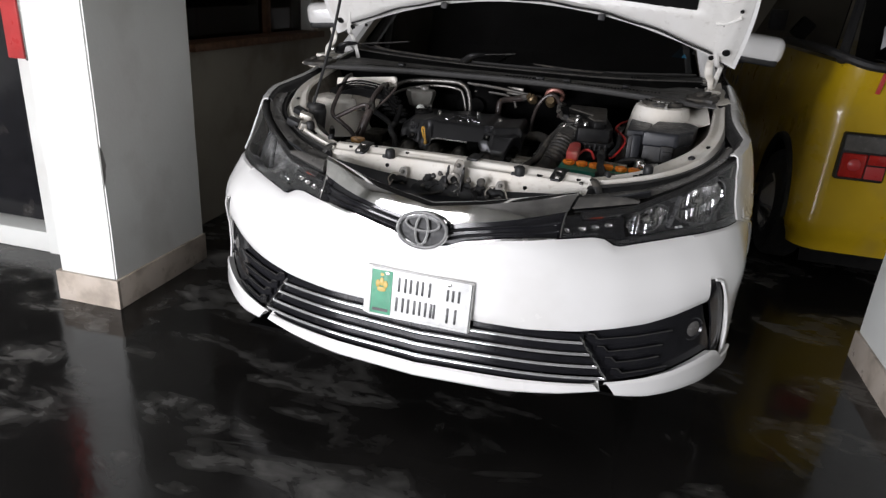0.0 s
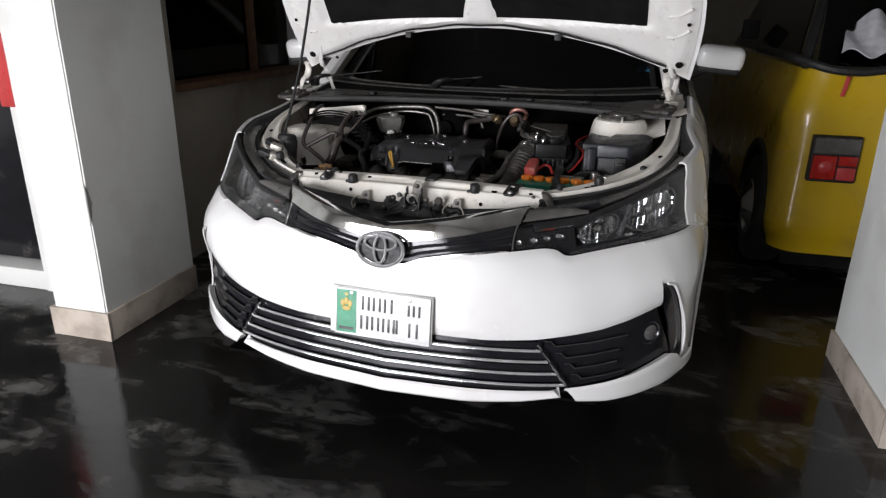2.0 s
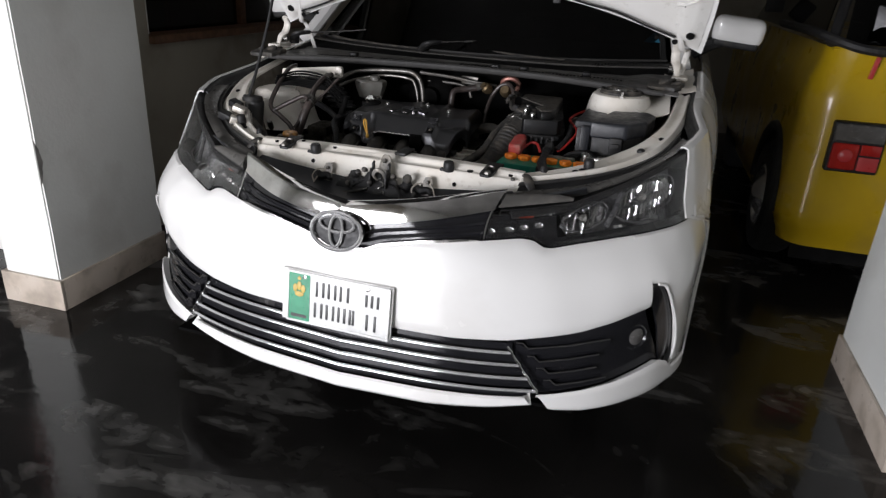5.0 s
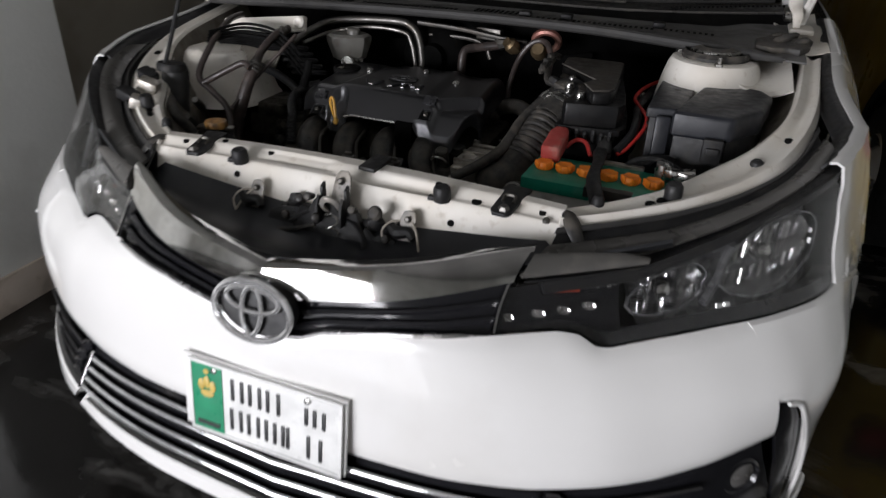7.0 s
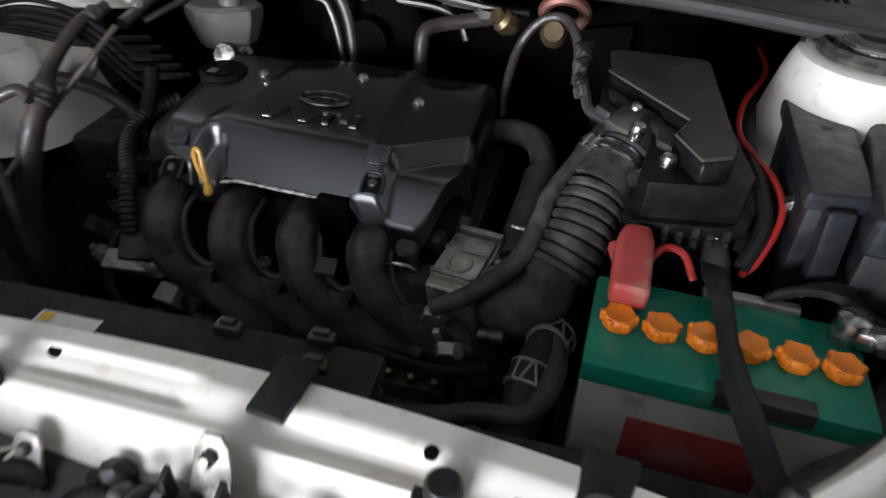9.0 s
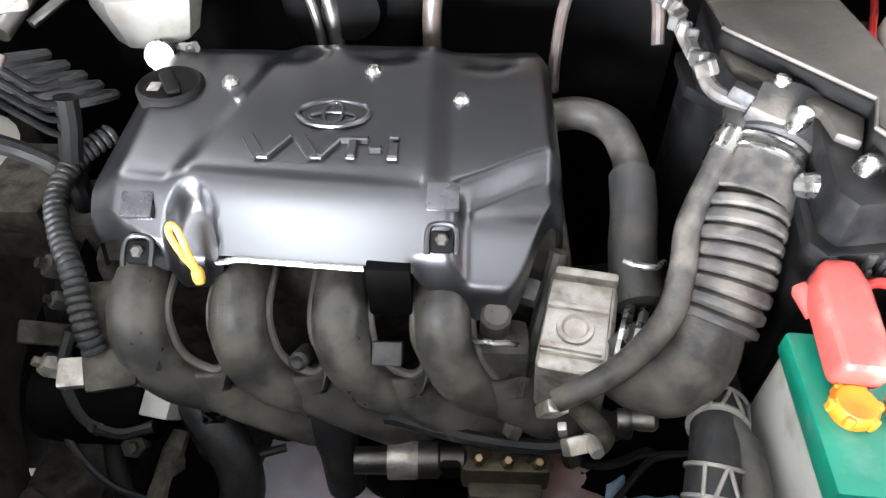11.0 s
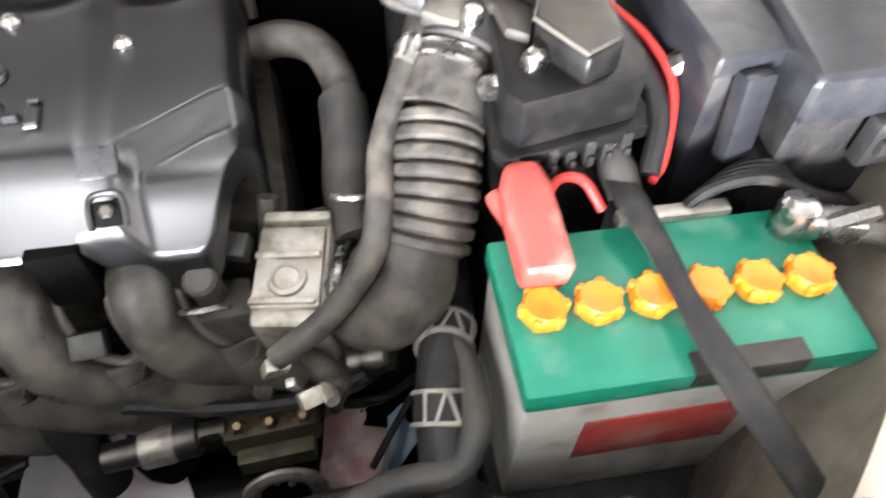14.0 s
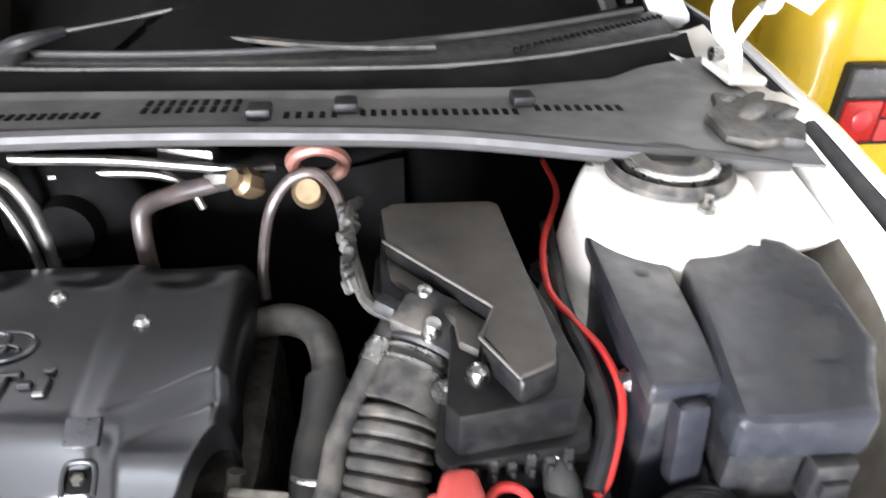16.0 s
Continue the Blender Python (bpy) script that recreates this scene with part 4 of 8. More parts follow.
    for k in range(6):
        part("facet", moved(block((-0.0035, -0.006, -0.002), (0.0035, 0.006, 0.002), 0.001, 1), aim(on_shell(side * (0.458 + 0.008 * k), 0.738 + 0.003 * (k % 2), -0.012), (side * (0.2 - 0.12 * (k % 3)), -0.8, 0.5 + 0.2 * (k % 2)))), LAMP_CHROME, lamp, "bright indicator facet")
    part("inner_edge", panel((side * 0.325, side * 0.371), (side * 0.3285, side * 0.3745), low, HEAD_TOP, 2, 10, 0.004, 0.006), SATIN, lamp, "thin bright edge beside the grille")
    part("lens", panel(inner, outer, low, HEAD_TOP, 50, 8, 0.002, 0.003, 0.004), GLASS, lamp, "clear lens")


for side in (-1, 1):
    headlamp(side)

# ---- wings, doors, glass and roof ----
WING_TOP = table([(0.45, 0.862), (0.55, 0.880), (0.75, 0.912), (1.0, 0.950), (1.3, 0.985), (2.2, 1.0), (4.3, 1.02)])


def flank_x(y, z, top):
    """Half width of the body side at the place y and the height z."""
    x = 0.888 - 0.05 * smooth_step(y, 3.4, 4.5)
    x -= 0.020 * smooth_step(z, 0.45, 0.2) + 0.014 * smooth_step(z, 0.6, 0.82) * smooth_step(y, 1.05, 0.6)
    k = max(0.0, (z - (top - 0.20)) / 0.20)
    return x - 0.075 * k ** 2.4


WING_START = table([(0.20, 0.565), (0.66, 0.560), (0.704, 0.400), (0.75, 0.420), (0.80, 0.450), (0.858, 0.485), (0.89, 0.50)])


def skin_x(y, z):
    """Half width of the nose's skin where it reaches back to y."""
    row = SKIN[:, int(round((min(Z1, max(Z0, z)) - Z0) / (Z1 - Z0) * NZ)), :]
    return float(np.interp(y, row[:, 1], row[:, 0]))


def wing_panel(side):
    def f(u, v):
        y = 0.55 + 0.735 * u
        for _ in range(3):
            top = WING_TOP(y)
            d = 0.365 ** 2 - (y - 0.94) ** 2
            low = max(0.20, 0.315 + math.sqrt(d) if d > 0 else 0.20)
            z = low + (top - low) * min(1.0, v / 0.94)
            y = WING_START(z) * (1 - u) + 1.285 * u
        blend = smooth_step(y, 0.52, 0.90)
        x = skin_x(y, z) * (1 - blend) + flank_x(y, z, top) * blend
        fold = max(0.0, (v - 0.94) / 0.06)
        return (side * (x - 0.018 * fold), y, z + 0.002 * math.sin(math.pi * fold))

    return sheet(f, 70, 32, -0.005 * side)


for side in (-1, 1):
    part("front_wing", wing_panel(side), WHITE_PAINT, car, "white front wing")

    def top_strip(u, v):
        y = 0.50 + 0.82 * u
        top = WING_TOP(y)
        blend = smooth_step(y, 0.52, 0.90)
        x = skin_x(y, top) * (1 - blend) + flank_x(y, top, top) * blend - 0.017
        return (side * (x - 0.028 * v), y, top - 0.001 - 0.026 * smooth_step(v, 0.25, 1.0))

    part("wing_gutter", sheet(top_strip, 40, 8, 0.004), BLACK, car, "black weatherstrip along the wing")

    def door_side(u, v):
        y = 1.29 + 3.1 * u
        top = WING_TOP(y)
        low = 0.20
        d = 0.36 ** 2 - (y - 3.64) ** 2
        low = max(low, 0.315 + math.sqrt(d) if d > 0 else 0.2)
        z = low + (top - low) * v
        return (side * flank_x(y, z, top), y, z)

    part("body_side", sheet(door_side, 80, 18, 0.005), WHITE_PAINT, car, "white body side")

    def side_glass(u, v):
        y = 1.62 + 2.2 * u
        z0, z1 = WING_TOP(y), 1.0 + 0.42 * min(1, (u + 0.02) * 4.0) * min(1, (1.02 - u) * 3.5)
        z = z0 + (max(z1, z0 + 0.01) - z0) * v
        return (side * (0.805 - 0.42 * (z - z0)), y, z)

    part("side_window", sheet(side_glass, 30, 6, 0.004), SCREEN_GLASS, car, "dark side window")
    wheel = part("wheel", moved(lathe([(0.18, -0.10), (0.30, -0.10), (0.315, -0.07), (0.315, 0.07), (0.30, 0.10), (0.20, 0.105), (0.19, 0.09)], 36), pose(side * 0.765, 0.94, 0.315, 0, 90 * side, 0)), TYRE, car, "black tyre")
    part("rim", moved(lathe([(0.19, 0.0), (0.195, 0.09), (0.185, 0.095), (0.17, 0.06), (0.06, 0.05), (0.03, 0.07), (0.001, 0.07)], 30), pose(side * 0.765, 0.94, 0.315, 0, 90 * side, 0)), SATIN, wheel, "alloy rim")
    rear = part("wheel", moved(lathe([(0.001, -0.10), (0.30, -0.10), (0.315, -0.07), (0.315, 0.07), (0.30, 0.10), (0.001, 0.09)], 30), pose(side * 0.765, 3.64, 0.315, 0, 90 * side, 0)), TYRE, car, "black tyre")
    arch = part("arch_liner", sheet(lambda u, v: (side * (0.62 + 0.25 * v), 0.94 - 0.375 * math.cos(math.pi * u), 0.315 + 0.375 * math.sin(math.pi * u)), 20, 3, 0.004), DARK, car, "black wheel arch liner")


stance["askew"] = False


def windscreen(u, v):
    x = 0.765 * (2 * u - 1) * (1 - 0.21 * v)
    base_y = 1.16 + 0.20 * (2 * u - 1) ** 2
    return (x, base_y + 0.80 * v + 0.10 * (2 * u - 1) ** 2 * (1 - v), 0.985 + 0.43 * v + 0.05 * math.sin(math.pi * v) * 0.5 + 0.012 * (2 * u - 1) ** 2)


part("windscreen", sheet(windscreen, 30, 10, 0.005), SCREEN_GLASS, car, "dark raked windscreen")
part("roof", sheet(lambda u, v: (0.60 * (2 * u - 1) * (1 - 0.06 * v), 1.95 + 0.12 * (2 * u - 1) ** 2 * (1 - v) + 1.5 * v, 1.42 + 0.05 * math.sin(math.pi * min(1, v + 0.12)) - 0.025 * (2 * u - 1) ** 2), 24, 16, 0.01), WHITE_PAINT, car, "white roof")
part("rear_window", sheet(lambda u, v: (0.60 * (2 * u - 1), 3.45 + 0.6 * v, 1.415 - 0.40 * v), 12, 6, 0.005), SCREEN_GLASS, car, "dark rear window")
part("boot", sheet(lambda u, v: (0.80 * (2 * u - 1), 4.05 + 0.36 * min(1, v * 2), 1.01 - 0.70 * max(0, v - 0.5) * 2), 12, 8, 0.008), WHITE_PAINT, car, "white boot lid and tail")
for side in (-1, 1):
    part("screen_pillar", tube([(side * 0.800, 1.36, 0.985), (side * 0.735, 1.72, 1.22), (side * 0.60, 2.08, 1.405), (side * 0.585, 2.8, 1.43), (side * 0.62, 3.5, 1.40), (side * 0.74, 4.05, 1.02)], 0.034, 8, 8, flat=0.7), WHITE_PAINT, car, "white screen pillar and roof rail")
    mirror = part("door_mirror", moved(block((-0.100, -0.045, -0.052), (0.098, 0.050, 0.054), 0.044, 6), pose(side * 1.000, 1.60, 1.120, 8, 5 * side, -6 * side)), WHITE_PAINT, car, "white door mirror housing", 70)
    part("mirror_skirt", moved(block((-0.088, -0.040, -0.064), (0.086, 0.046, -0.030), 0.016, 3), pose(side * 1.000, 1.60, 1.120, 8, 5 * side, -6 * side)), BLACK, mirror, "black lower half of the mirror")
    part("mirror_foot", tube([(side * 0.84, 1.62, 1.02), (side * 0.90, 1.61, 1.06), (side * 0.97, 1.60, 1.09)], 0.026, 8, 4), BLACK, mirror, "black mirror foot")
part("dashboard", sheet(lambda u, v: (1.3 * (u - 0.5), 1.42 + 0.55 * v, 0.97 + 0.05 * math.sin(v * 2.5)), 10, 8, 0.02), BLACK, car, "black dashboard behind the glass")
part("cabin_floor", block((-0.84, 1.36, 0.25), (0.84, 4.2, 0.33)), DARK, car, "dark cabin floor")
part("sticker", moved(block((-0.125, -0.001, -0.075), (0.125, 0.001, 0.075)), pose(0.565, 1.530, 1.098, -60, 0, 22)), BLUE_STICKER, car, "blue sticker low on the windscreen")


# ---- the open bonnet ----
stance["askew"] = True
HINGE = Vector((0, 1.13, 1.09))
UP = radians(56)


def bonnet_point(a, b, lift=0.0):
    """a across in metres, b up along the lid from its rear edge, lift towards its underside."""
    way = Vector((0, -math.cos(UP), math.sin(UP)))
    under = Vector((0, -math.sin(UP), -math.cos(UP)))
    return HINGE + Vector((a, 0, 0)) + way * b + under * (lift + 0.05 * (a / 0.8) ** 2)


def bonnet_rear(a):
    return 0.185 * (1 - min(1.0, abs(a) / 0.80) ** 2.0)


def bonnet_front(a):
    return 1.16 - 0.30 * (abs(a) / 0.82) ** 2.2


def lid(u, v):
    b0 = bonnet_rear(0.79 * (2 * u - 1))
    half = 0.79 + 0.05 * math.sin(math.pi * min(v * 1.3, 1)) - 0.09 * v
    a = half * (2 * u - 1)
    return bonnet_point(a, b0 + (bonnet_front(a) - b0) * v, 0.0)


bonnet = part("bonnet", sheet(lid, 40, 30, 0.003), WHITE_PAINT, car, "white bonnet lid propped open")


def inner_frame(u, v):
    b0 = bonnet_rear(0.77 * (2 * u - 1)) + 0.006
    half = 0.775 + 0.05 * math.sin(math.pi * min(v * 1.3, 1)) - 0.09 * v
    a = half * (2 * u - 1)
    b = b0 + (bonnet_front(a) - 0.012 - b0) * v
    rim = min(smooth_step(abs(2 * u - 1), 1.0, 0.95), smooth_step(v, 0.0, 0.05), smooth_step(v, 1, 0.96))
    half_rib = 0.010 + 0.045 * smooth_step(b, 0.42, 0.20)
    rib = smooth_step(abs(a), half_rib, half_rib + 0.025) * smooth_step(abs(a), 0.665, 0.625)
    well = rib * smooth_step(b, 0.222, 0.240) * smooth_step(v, 0.93, 0.90)
    bead = 0.006 * math.exp(-((abs(a) - 0.72) / 0.012) ** 2)
    return bonnet_point(a, b, 0.004 + 0.022 * rim - 0.014 * well + bead)


part("inner_frame", sheet(inner_frame, 110, 70, 0.002), LID_WHITE, bonnet, "white pressed inner frame")
for side in (-1, 1):
    def liner(u, v):
        k = (0.010 + 0.045 * smooth_step(0.24 + 0.8 * v, 0.42, 0.20)) + 0.014
        a = side * (k + (0.619 - k) * u)
        b0 = 0.243 - 0.02 * (a / 0.6) ** 4
        return bonnet_point(a, b0 + (bonnet_front(a) - 0.11 - b0) * v, 0.016 + 0.004 * math.sin(math.pi * u) * math.sin(math.pi * v))

    part("insulation", sheet(liner, 20, 20, 0.004), DARK, bonnet, "black felt panel")
    for b in (0.20, 0.285, 0.37, 0.455, 0.54):
        part("pressed_bead", tube([tuple(bonnet_point(side * (0.69 + 0.025 * k), b + 0.004 * k * k, 0.0275)) for k in range(4)], 0.0055, 8, 3), LID_WHITE, bonnet)
    part("washer_hose", tube([tuple(bonnet_point(side * 0.10 * k, bonnet_rear(0.1 * k) + 0.03 + 0.006 * (k % 2), 0.030)) for k in range(0, 8)], 0.004, 6, 4), BLACK, bonnet, "thin black washer hose")
    part("washer_jet", moved(block((-0.012, -0.01, -0.010), (0.012, 0.01, 0.012), 0.003), Matrix.Translation(bonnet_point(side * 0.30, bonnet_rear(0.3) + 0.010, 0.026))), BLACK, bonnet, "black washer jet")
    for a, b, r in ((0.70, 0.06, 0.010), (0.745, 0.09, 0.014), (0.72, 0.20, 0.008), (0.64, 0.07, 0.007), (0.76, 0.26, 0.007)):
        part("hole_plug", moved(lathe([(r, 0), (r * 0.9, 0.003), (0.001, 0.003)], 14), aim(bonnet_point(side * a, b, 0.0275), (0, -math.sin(UP), -math.cos(UP)))), DARK, bonnet, "dark hole in the frame")
    part("hinge_arm", tube([(side * 0.735, 1.18, 0.965), (side * 0.74, 1.155, 1.02), (side * 0.745, 1.12, 1.07), tuple(bonnet_point(side * 0.725, 0.03, 0.02)), tuple(bonnet_point(side * 0.70, 0.13, 0.024))], 0.010, 6, 5, flat=0.5), LID_WHITE, bonnet, "white hinge arm")
part("prop_rod", tube([(-0.60, 0.50, 0.86), (-0.585, 0.55, 0.98), (-0.56, 0.60, 1.15), (-0.53, 0.66, 1.45), tuple(bonnet_point(-0.50, 0.85, 0.02))], 0.005, 8, 4), BLACK, car, "thin black prop rod")


# ---- engine bay: panels ----
def rail_edges(x):
    return 0.315 - 0.03 * (x / 0.4) ** 2, 0.232 - 0.004 * (x / 0.4) ** 2


def rail_height(x, v):
    z = 0.806 - 0.012 * smooth_step(v, 0.25, 0.60) - 0.006 * v - 0.056 * smooth_step(v, 0.66, 1.05)
    pressed = 0.006 * smooth_step(abs(x + 0.108), 0.088, 0.066) * smooth_step(v, 0.20, 0.30) * smooth_step(v, 0.56, 0.46)
    pressed += 0.007 * smooth_step(abs(x - 0.108), 0.085, 0.062) * smooth_step(v, 0.34, 0.44) * smooth_step(v, 0.72, 0.60)
    return z - pressed


def rail_top(u, v):
    x = -0.395 + 0.79 * u
    back, front = rail_edges(x)
    return (x, back + (front - back) * v, rail_height(x, v))


def rail_at(x, y, up=0.0):
    back, front = rail_edges(x)
    return (x, y, rail_height(x, (y - back) / (front - back)) + up)


rail = part("radiator_rail", sheet(rail_top, 90, 40, -0.012), BAY_WHITE, car, "white upper radiator rail with holes and brackets")
for x, y in ((0.251, 0.263), (-0.268, 0.288), (0.216, 0.240), (-0.212, 0.243), (0.362, 0.262), (-0.345, 0.268), (-0.165, 0.288), (0.176, 0.282), (0.185, 0.268)):
    r = 0.0085 if x == 0.251 else 0.0058
    part("hole", moved(lathe([(r, -0.002), (r, 0.0022), (0.001, 0.0022)], 12), Matrix.Translation(rail_at(x, y)) @ pose(0, 0, 0, 55 if y < 0.25 else 8, 0, 0)), DARK, rail, "dark hole")
part("rivet", moved(lathe([(0.006, -0.002), (0.006, 0.003), (0.004, 0.005), (0.001, 0.005)], 12), Matrix.Translation(rail_at(0.372, 0.248))), DULL_PIPE, rail, "small rivet")
for x in (-0.304, 0.304):
    brk = part("rail_bracket", moved(prism([(-0.012, -0.046), (0.012, -0.046), (0.018, -0.036), (0.019, 0.01), (0.022, 0.044), (-0.022, 0.044), (-0.019, 0.01), (-0.018, -0.036)], 0, 0.007, 0.0025), pose(x, 0.274, 0.797, 9, 0, -6 if x > 0 else 6)), BLACK, car, "black bracket bolted on the rail")
    part("bolt", moved(lathe([(0.010, 0), (0.010, 0.004), (0.006, 0.009), (0.001, 0.009)], 6), pose(x, 0.242, 0.797, 9, 0, 0)), DULL_PIPE, brk, "zinc bolt")
    part("hook", tube([(x - 0.009, 0.262, 0.803), (x - 0.008, 0.275, 0.809), (x + 0.008, 0.275, 0.809), (x + 0.009, 0.262, 0.803)], 0.003, 6, 4), DULL_PIPE, brk, "bent wire hook")
for x, y, z, r in ((-0.206, 0.250, 0.787, 0.0145), (0.193, 0.256, 0.787, 0.0145), (0.546, 0.382, 0.810, 0.014), (-0.546, 0.382, 0.810, 0.014)):
    part("bonnet_buffer", moved(lathe([(r, 0), (r * 1.05, 0.01), (r, 0.022), (r * 0.8, 0.026), (0.001, 0.026)], 16), pose(x, y, z, 6, 0, 0)), BLACK, car, "black rubber bonnet buffer")
    if abs(x) < 0.4:
        part("buffer_foot", moved(block((-0.006, -0.006, -0.004), (0.006, 0.006, 0.004), 0.002), pose(x - 0.017, y - 0.004, z + 0.003)), BLACK, car, "small rubber foot beside the buffer")
for x, y in ((-0.152, 0.225), (0.148, 0.224)):
    tab = prism([(-0.013, -0.045), (0.013, -0.045), (0.014, 0.0), (0.010, 0.011), (0.0, 0.014), (-0.010, 0.011), (-0.014, 0.0)], 0, 0.004, 0.0015)
    brk = part("wire_bracket", moved(tab, pose(x, y, 0.757, 68, 0, 0)), DUSTY_STEEL, car, "zinc bracket below the rail")
    part("bolt", moved(lathe([(0.006, 0), (0.006, 0.004), (0.0035, 0.006), (0.001, 0.006)], 6), pose(x, y - 0.005, 0.757, 68, 0, 0)), DULL_PIPE, brk)
    s = -1 if x < 0 else 1
    part("wire", tube([(x - 0.014, y - 0.004, 0.752), (x - 0.028, y - 0.016, 0.752), (x - 0.038, y - 0.026, 0.738), (x - 0.030, y - 0.034, 0.722)], 0.0020, 6, 5), WHITE_WIRE, brk, "thin pale wire")
    part("wire", tube([(x + 0.008 * s, y - 0.005, 0.754), (x + 0.020 * s, y - 0.016, 0.742), (x + 0.030 * s, y - 0.030, 0.722), (x + 0.036 * s, y - 0.036, 0.705)], 0.0022, 6, 5), WHITE_WIRE, brk, "thin pale wire")
    part("wire_clump", tube([(x - 0.030, y - 0.010, 0.742), (x - 0.015, y - 0.016, 0.735), (x + 0.004, y - 0.014, 0.738), (x + 0.016, y - 0.020, 0.730)], [0.008, 0.012, 0.010, 0.006], 8, 4), BLACK, brk, "dark taped clump of wires")
LATCH = Matrix.Translation((0.014, 0.032, -0.010))
# the latch: a black ragged base, a dusty upright plate with a claw, a knob and small pins
base = prism([(-0.058, -0.030), (-0.030, -0.052), (0.012, -0.046), (0.045, -0.054), (0.070, -0.036), (0.062, -0.012), (0.050, 0.010), (0.020, 0.004), (0.008, 0.020), (-0.026, 0.018), (-0.034, 0.000), (-0.056, -0.006)], 0, 0.022, 0.005)
latch = part("bonnet_latch", moved(base, LATCH @ pose(-0.012, 0.190, 0.748, 66, 0, 0) @ Matrix.Diagonal((1.1, 1.2, 1, 1))), BLACK, car, "black bonnet latch below the rail")
for line in ([(-0.115, -0.045), (-0.080, -0.050), (-0.050, -0.056), (-0.044, -0.006), (-0.062, 0.000), (-0.085, -0.004), (-0.105, -0.012)], [(0.056, -0.048), (0.080, -0.056), (0.110, -0.052), (0.128, -0.040), (0.120, -0.020), (0.100, -0.012), (0.085, -0.020), (0.066, -0.006)]):
    part("latch_skirt", moved(prism(line, 0, 0.016, 0.004), LATCH @ pose(-0.012, 0.190, 0.748, 66, 0, 0) @ Matrix.Diagonal((1.1, 1.15, 1, 1))), BLACK, latch, "ragged black skirt of the latch")
for x, y, z, r, turn in ((-0.090, 0.196, 0.752, 0.016, 20), (-0.070, 0.186, 0.742, 0.020, 70), (-0.105, 0.196, 0.738, 0.013, 110), (0.070, 0.186, 0.744, 0.019, 40), (0.096, 0.190, 0.738, 0.016, 130), (0.118, 0.196, 0.746, 0.011, 10), (-0.045, 0.172, 0.716, 0.016, 60), (0.040, 0.168, 0.708, 0.018, 15)):
    part("lump", moved(lathe([(0.001, -1.0), (0.55, -0.85), (0.95, -0.25), (0.80, 0.2), (1.0, 0.45), (0.45, 0.95), (0.001, 1.0)], 9), LATCH @ pose(x, y, z, turn, 30, turn) @ Matrix.Diagonal((r, 0.75 * r, 1.25 * r, 1))), BLACK, latch, "taped lump of cables")
plate = prism([(-0.018, -0.030), (0.020, -0.030), (0.019, 0.020), (0.015, 0.040), (0.008, 0.050), (-0.006, 0.050), (-0.013, 0.040), (-0.015, 0.010)], 0, 0.004, 0.001)
back = part("latch_plate", moved(plate, LATCH @ pose(0.002, 0.193, 0.775, 66, 0, 0)), DUSTY_STEEL, latch, "dusty grey upright plate")
part("bolt", moved(lathe([(0.007, 0), (0.007, 0.003), (0.004, 0.006), (0.001, 0.006)], 6), LATCH @ pose(0.002, 0.200, 0.806, 66, 0, 0)), DULL_PIPE, back)
for x in (-0.020, 0.026):
    cheek = prism([(0.0, -0.03), (0.034, -0.03), (0.032, 0.002), (0.022, 0.020), (0.013, 0.012), (0.012, 0.030), (0.0, 0.036)], 0, 0.005, 0.001)
    part("cheek", moved(cheek, LATCH @ pose(x, 0.186, 0.772, 90, 0, -90)), BLACK, latch)
part("claw", moved(tube([(-0.010, 0.172, 0.758), (-0.014, 0.160, 0.776), (0.0, 0.152, 0.792), (0.014, 0.158, 0.786), (0.018, 0.168, 0.768)], 0.0055, 7, 6, flat=0.6), LATCH), DUSTY_STEEL, latch, "dusty steel claw")
part("lever", moved(tube([(0.030, 0.170, 0.752), (0.052, 0.160, 0.748), (0.068, 0.150, 0.735), (0.074, 0.142, 0.715)], 0.006, 7, 5, flat=0.5), LATCH), BLACK, latch)
part("lever", moved(tube([(-0.030, 0.176, 0.756), (-0.055, 0.168, 0.748), (-0.078, 0.156, 0.735)], 0.005, 7, 5, flat=0.6), LATCH), BLACK, latch)
part("knob", moved(lathe([(0.006, -0.012), (0.006, 0.0), (0.012, 0.002), (0.013, 0.008), (0.009, 0.013), (0.001, 0.014)], 14), LATCH @ pose(0.080, 0.178, 0.770, 55, 0, 0)), RUBBER, latch)
for x, y, z, rx, rz in ((-0.064, 0.172, 0.772, 55, 10), (-0.042, 0.166, 0.784, 70, 0), (-0.02, 0.148, 0.757, 80, 30), (0.046, 0.160, 0.778, 60, 0), (-0.094, 0.170, 0.738, 70, 0), (0.104, 0.166, 0.734, 65, 0)):
    part("latch_pin", moved(lathe([(0.005, -0.012), (0.0075, 0.004), (0.0065, 0.008), (0.003, 0.010), (0.001, 0.010)], 10), LATCH @ pose(x, y, z, rx, 0, rz)), RUBBER, latch)
part("spring", moved(tube([(0.010 + 0.010 * math.cos(k * 0.9), 0.150 + 0.010 * math.sin(k * 0.9), 0.728 + 0.0035 * k) for k in range(14)], 0.0018, 6, 2), LATCH), STEEL, latch, "coil spring")
part("release_cable", moved(tube([(-0.030, 0.160, 0.735), (-0.075, 0.148, 0.722), (-0.14, 0.152, 0.712), (-0.24, 0.180, 0.722), (-0.34, 0.205, 0.745)], 0.0045, 8, 6), LATCH), RUBBER, latch)
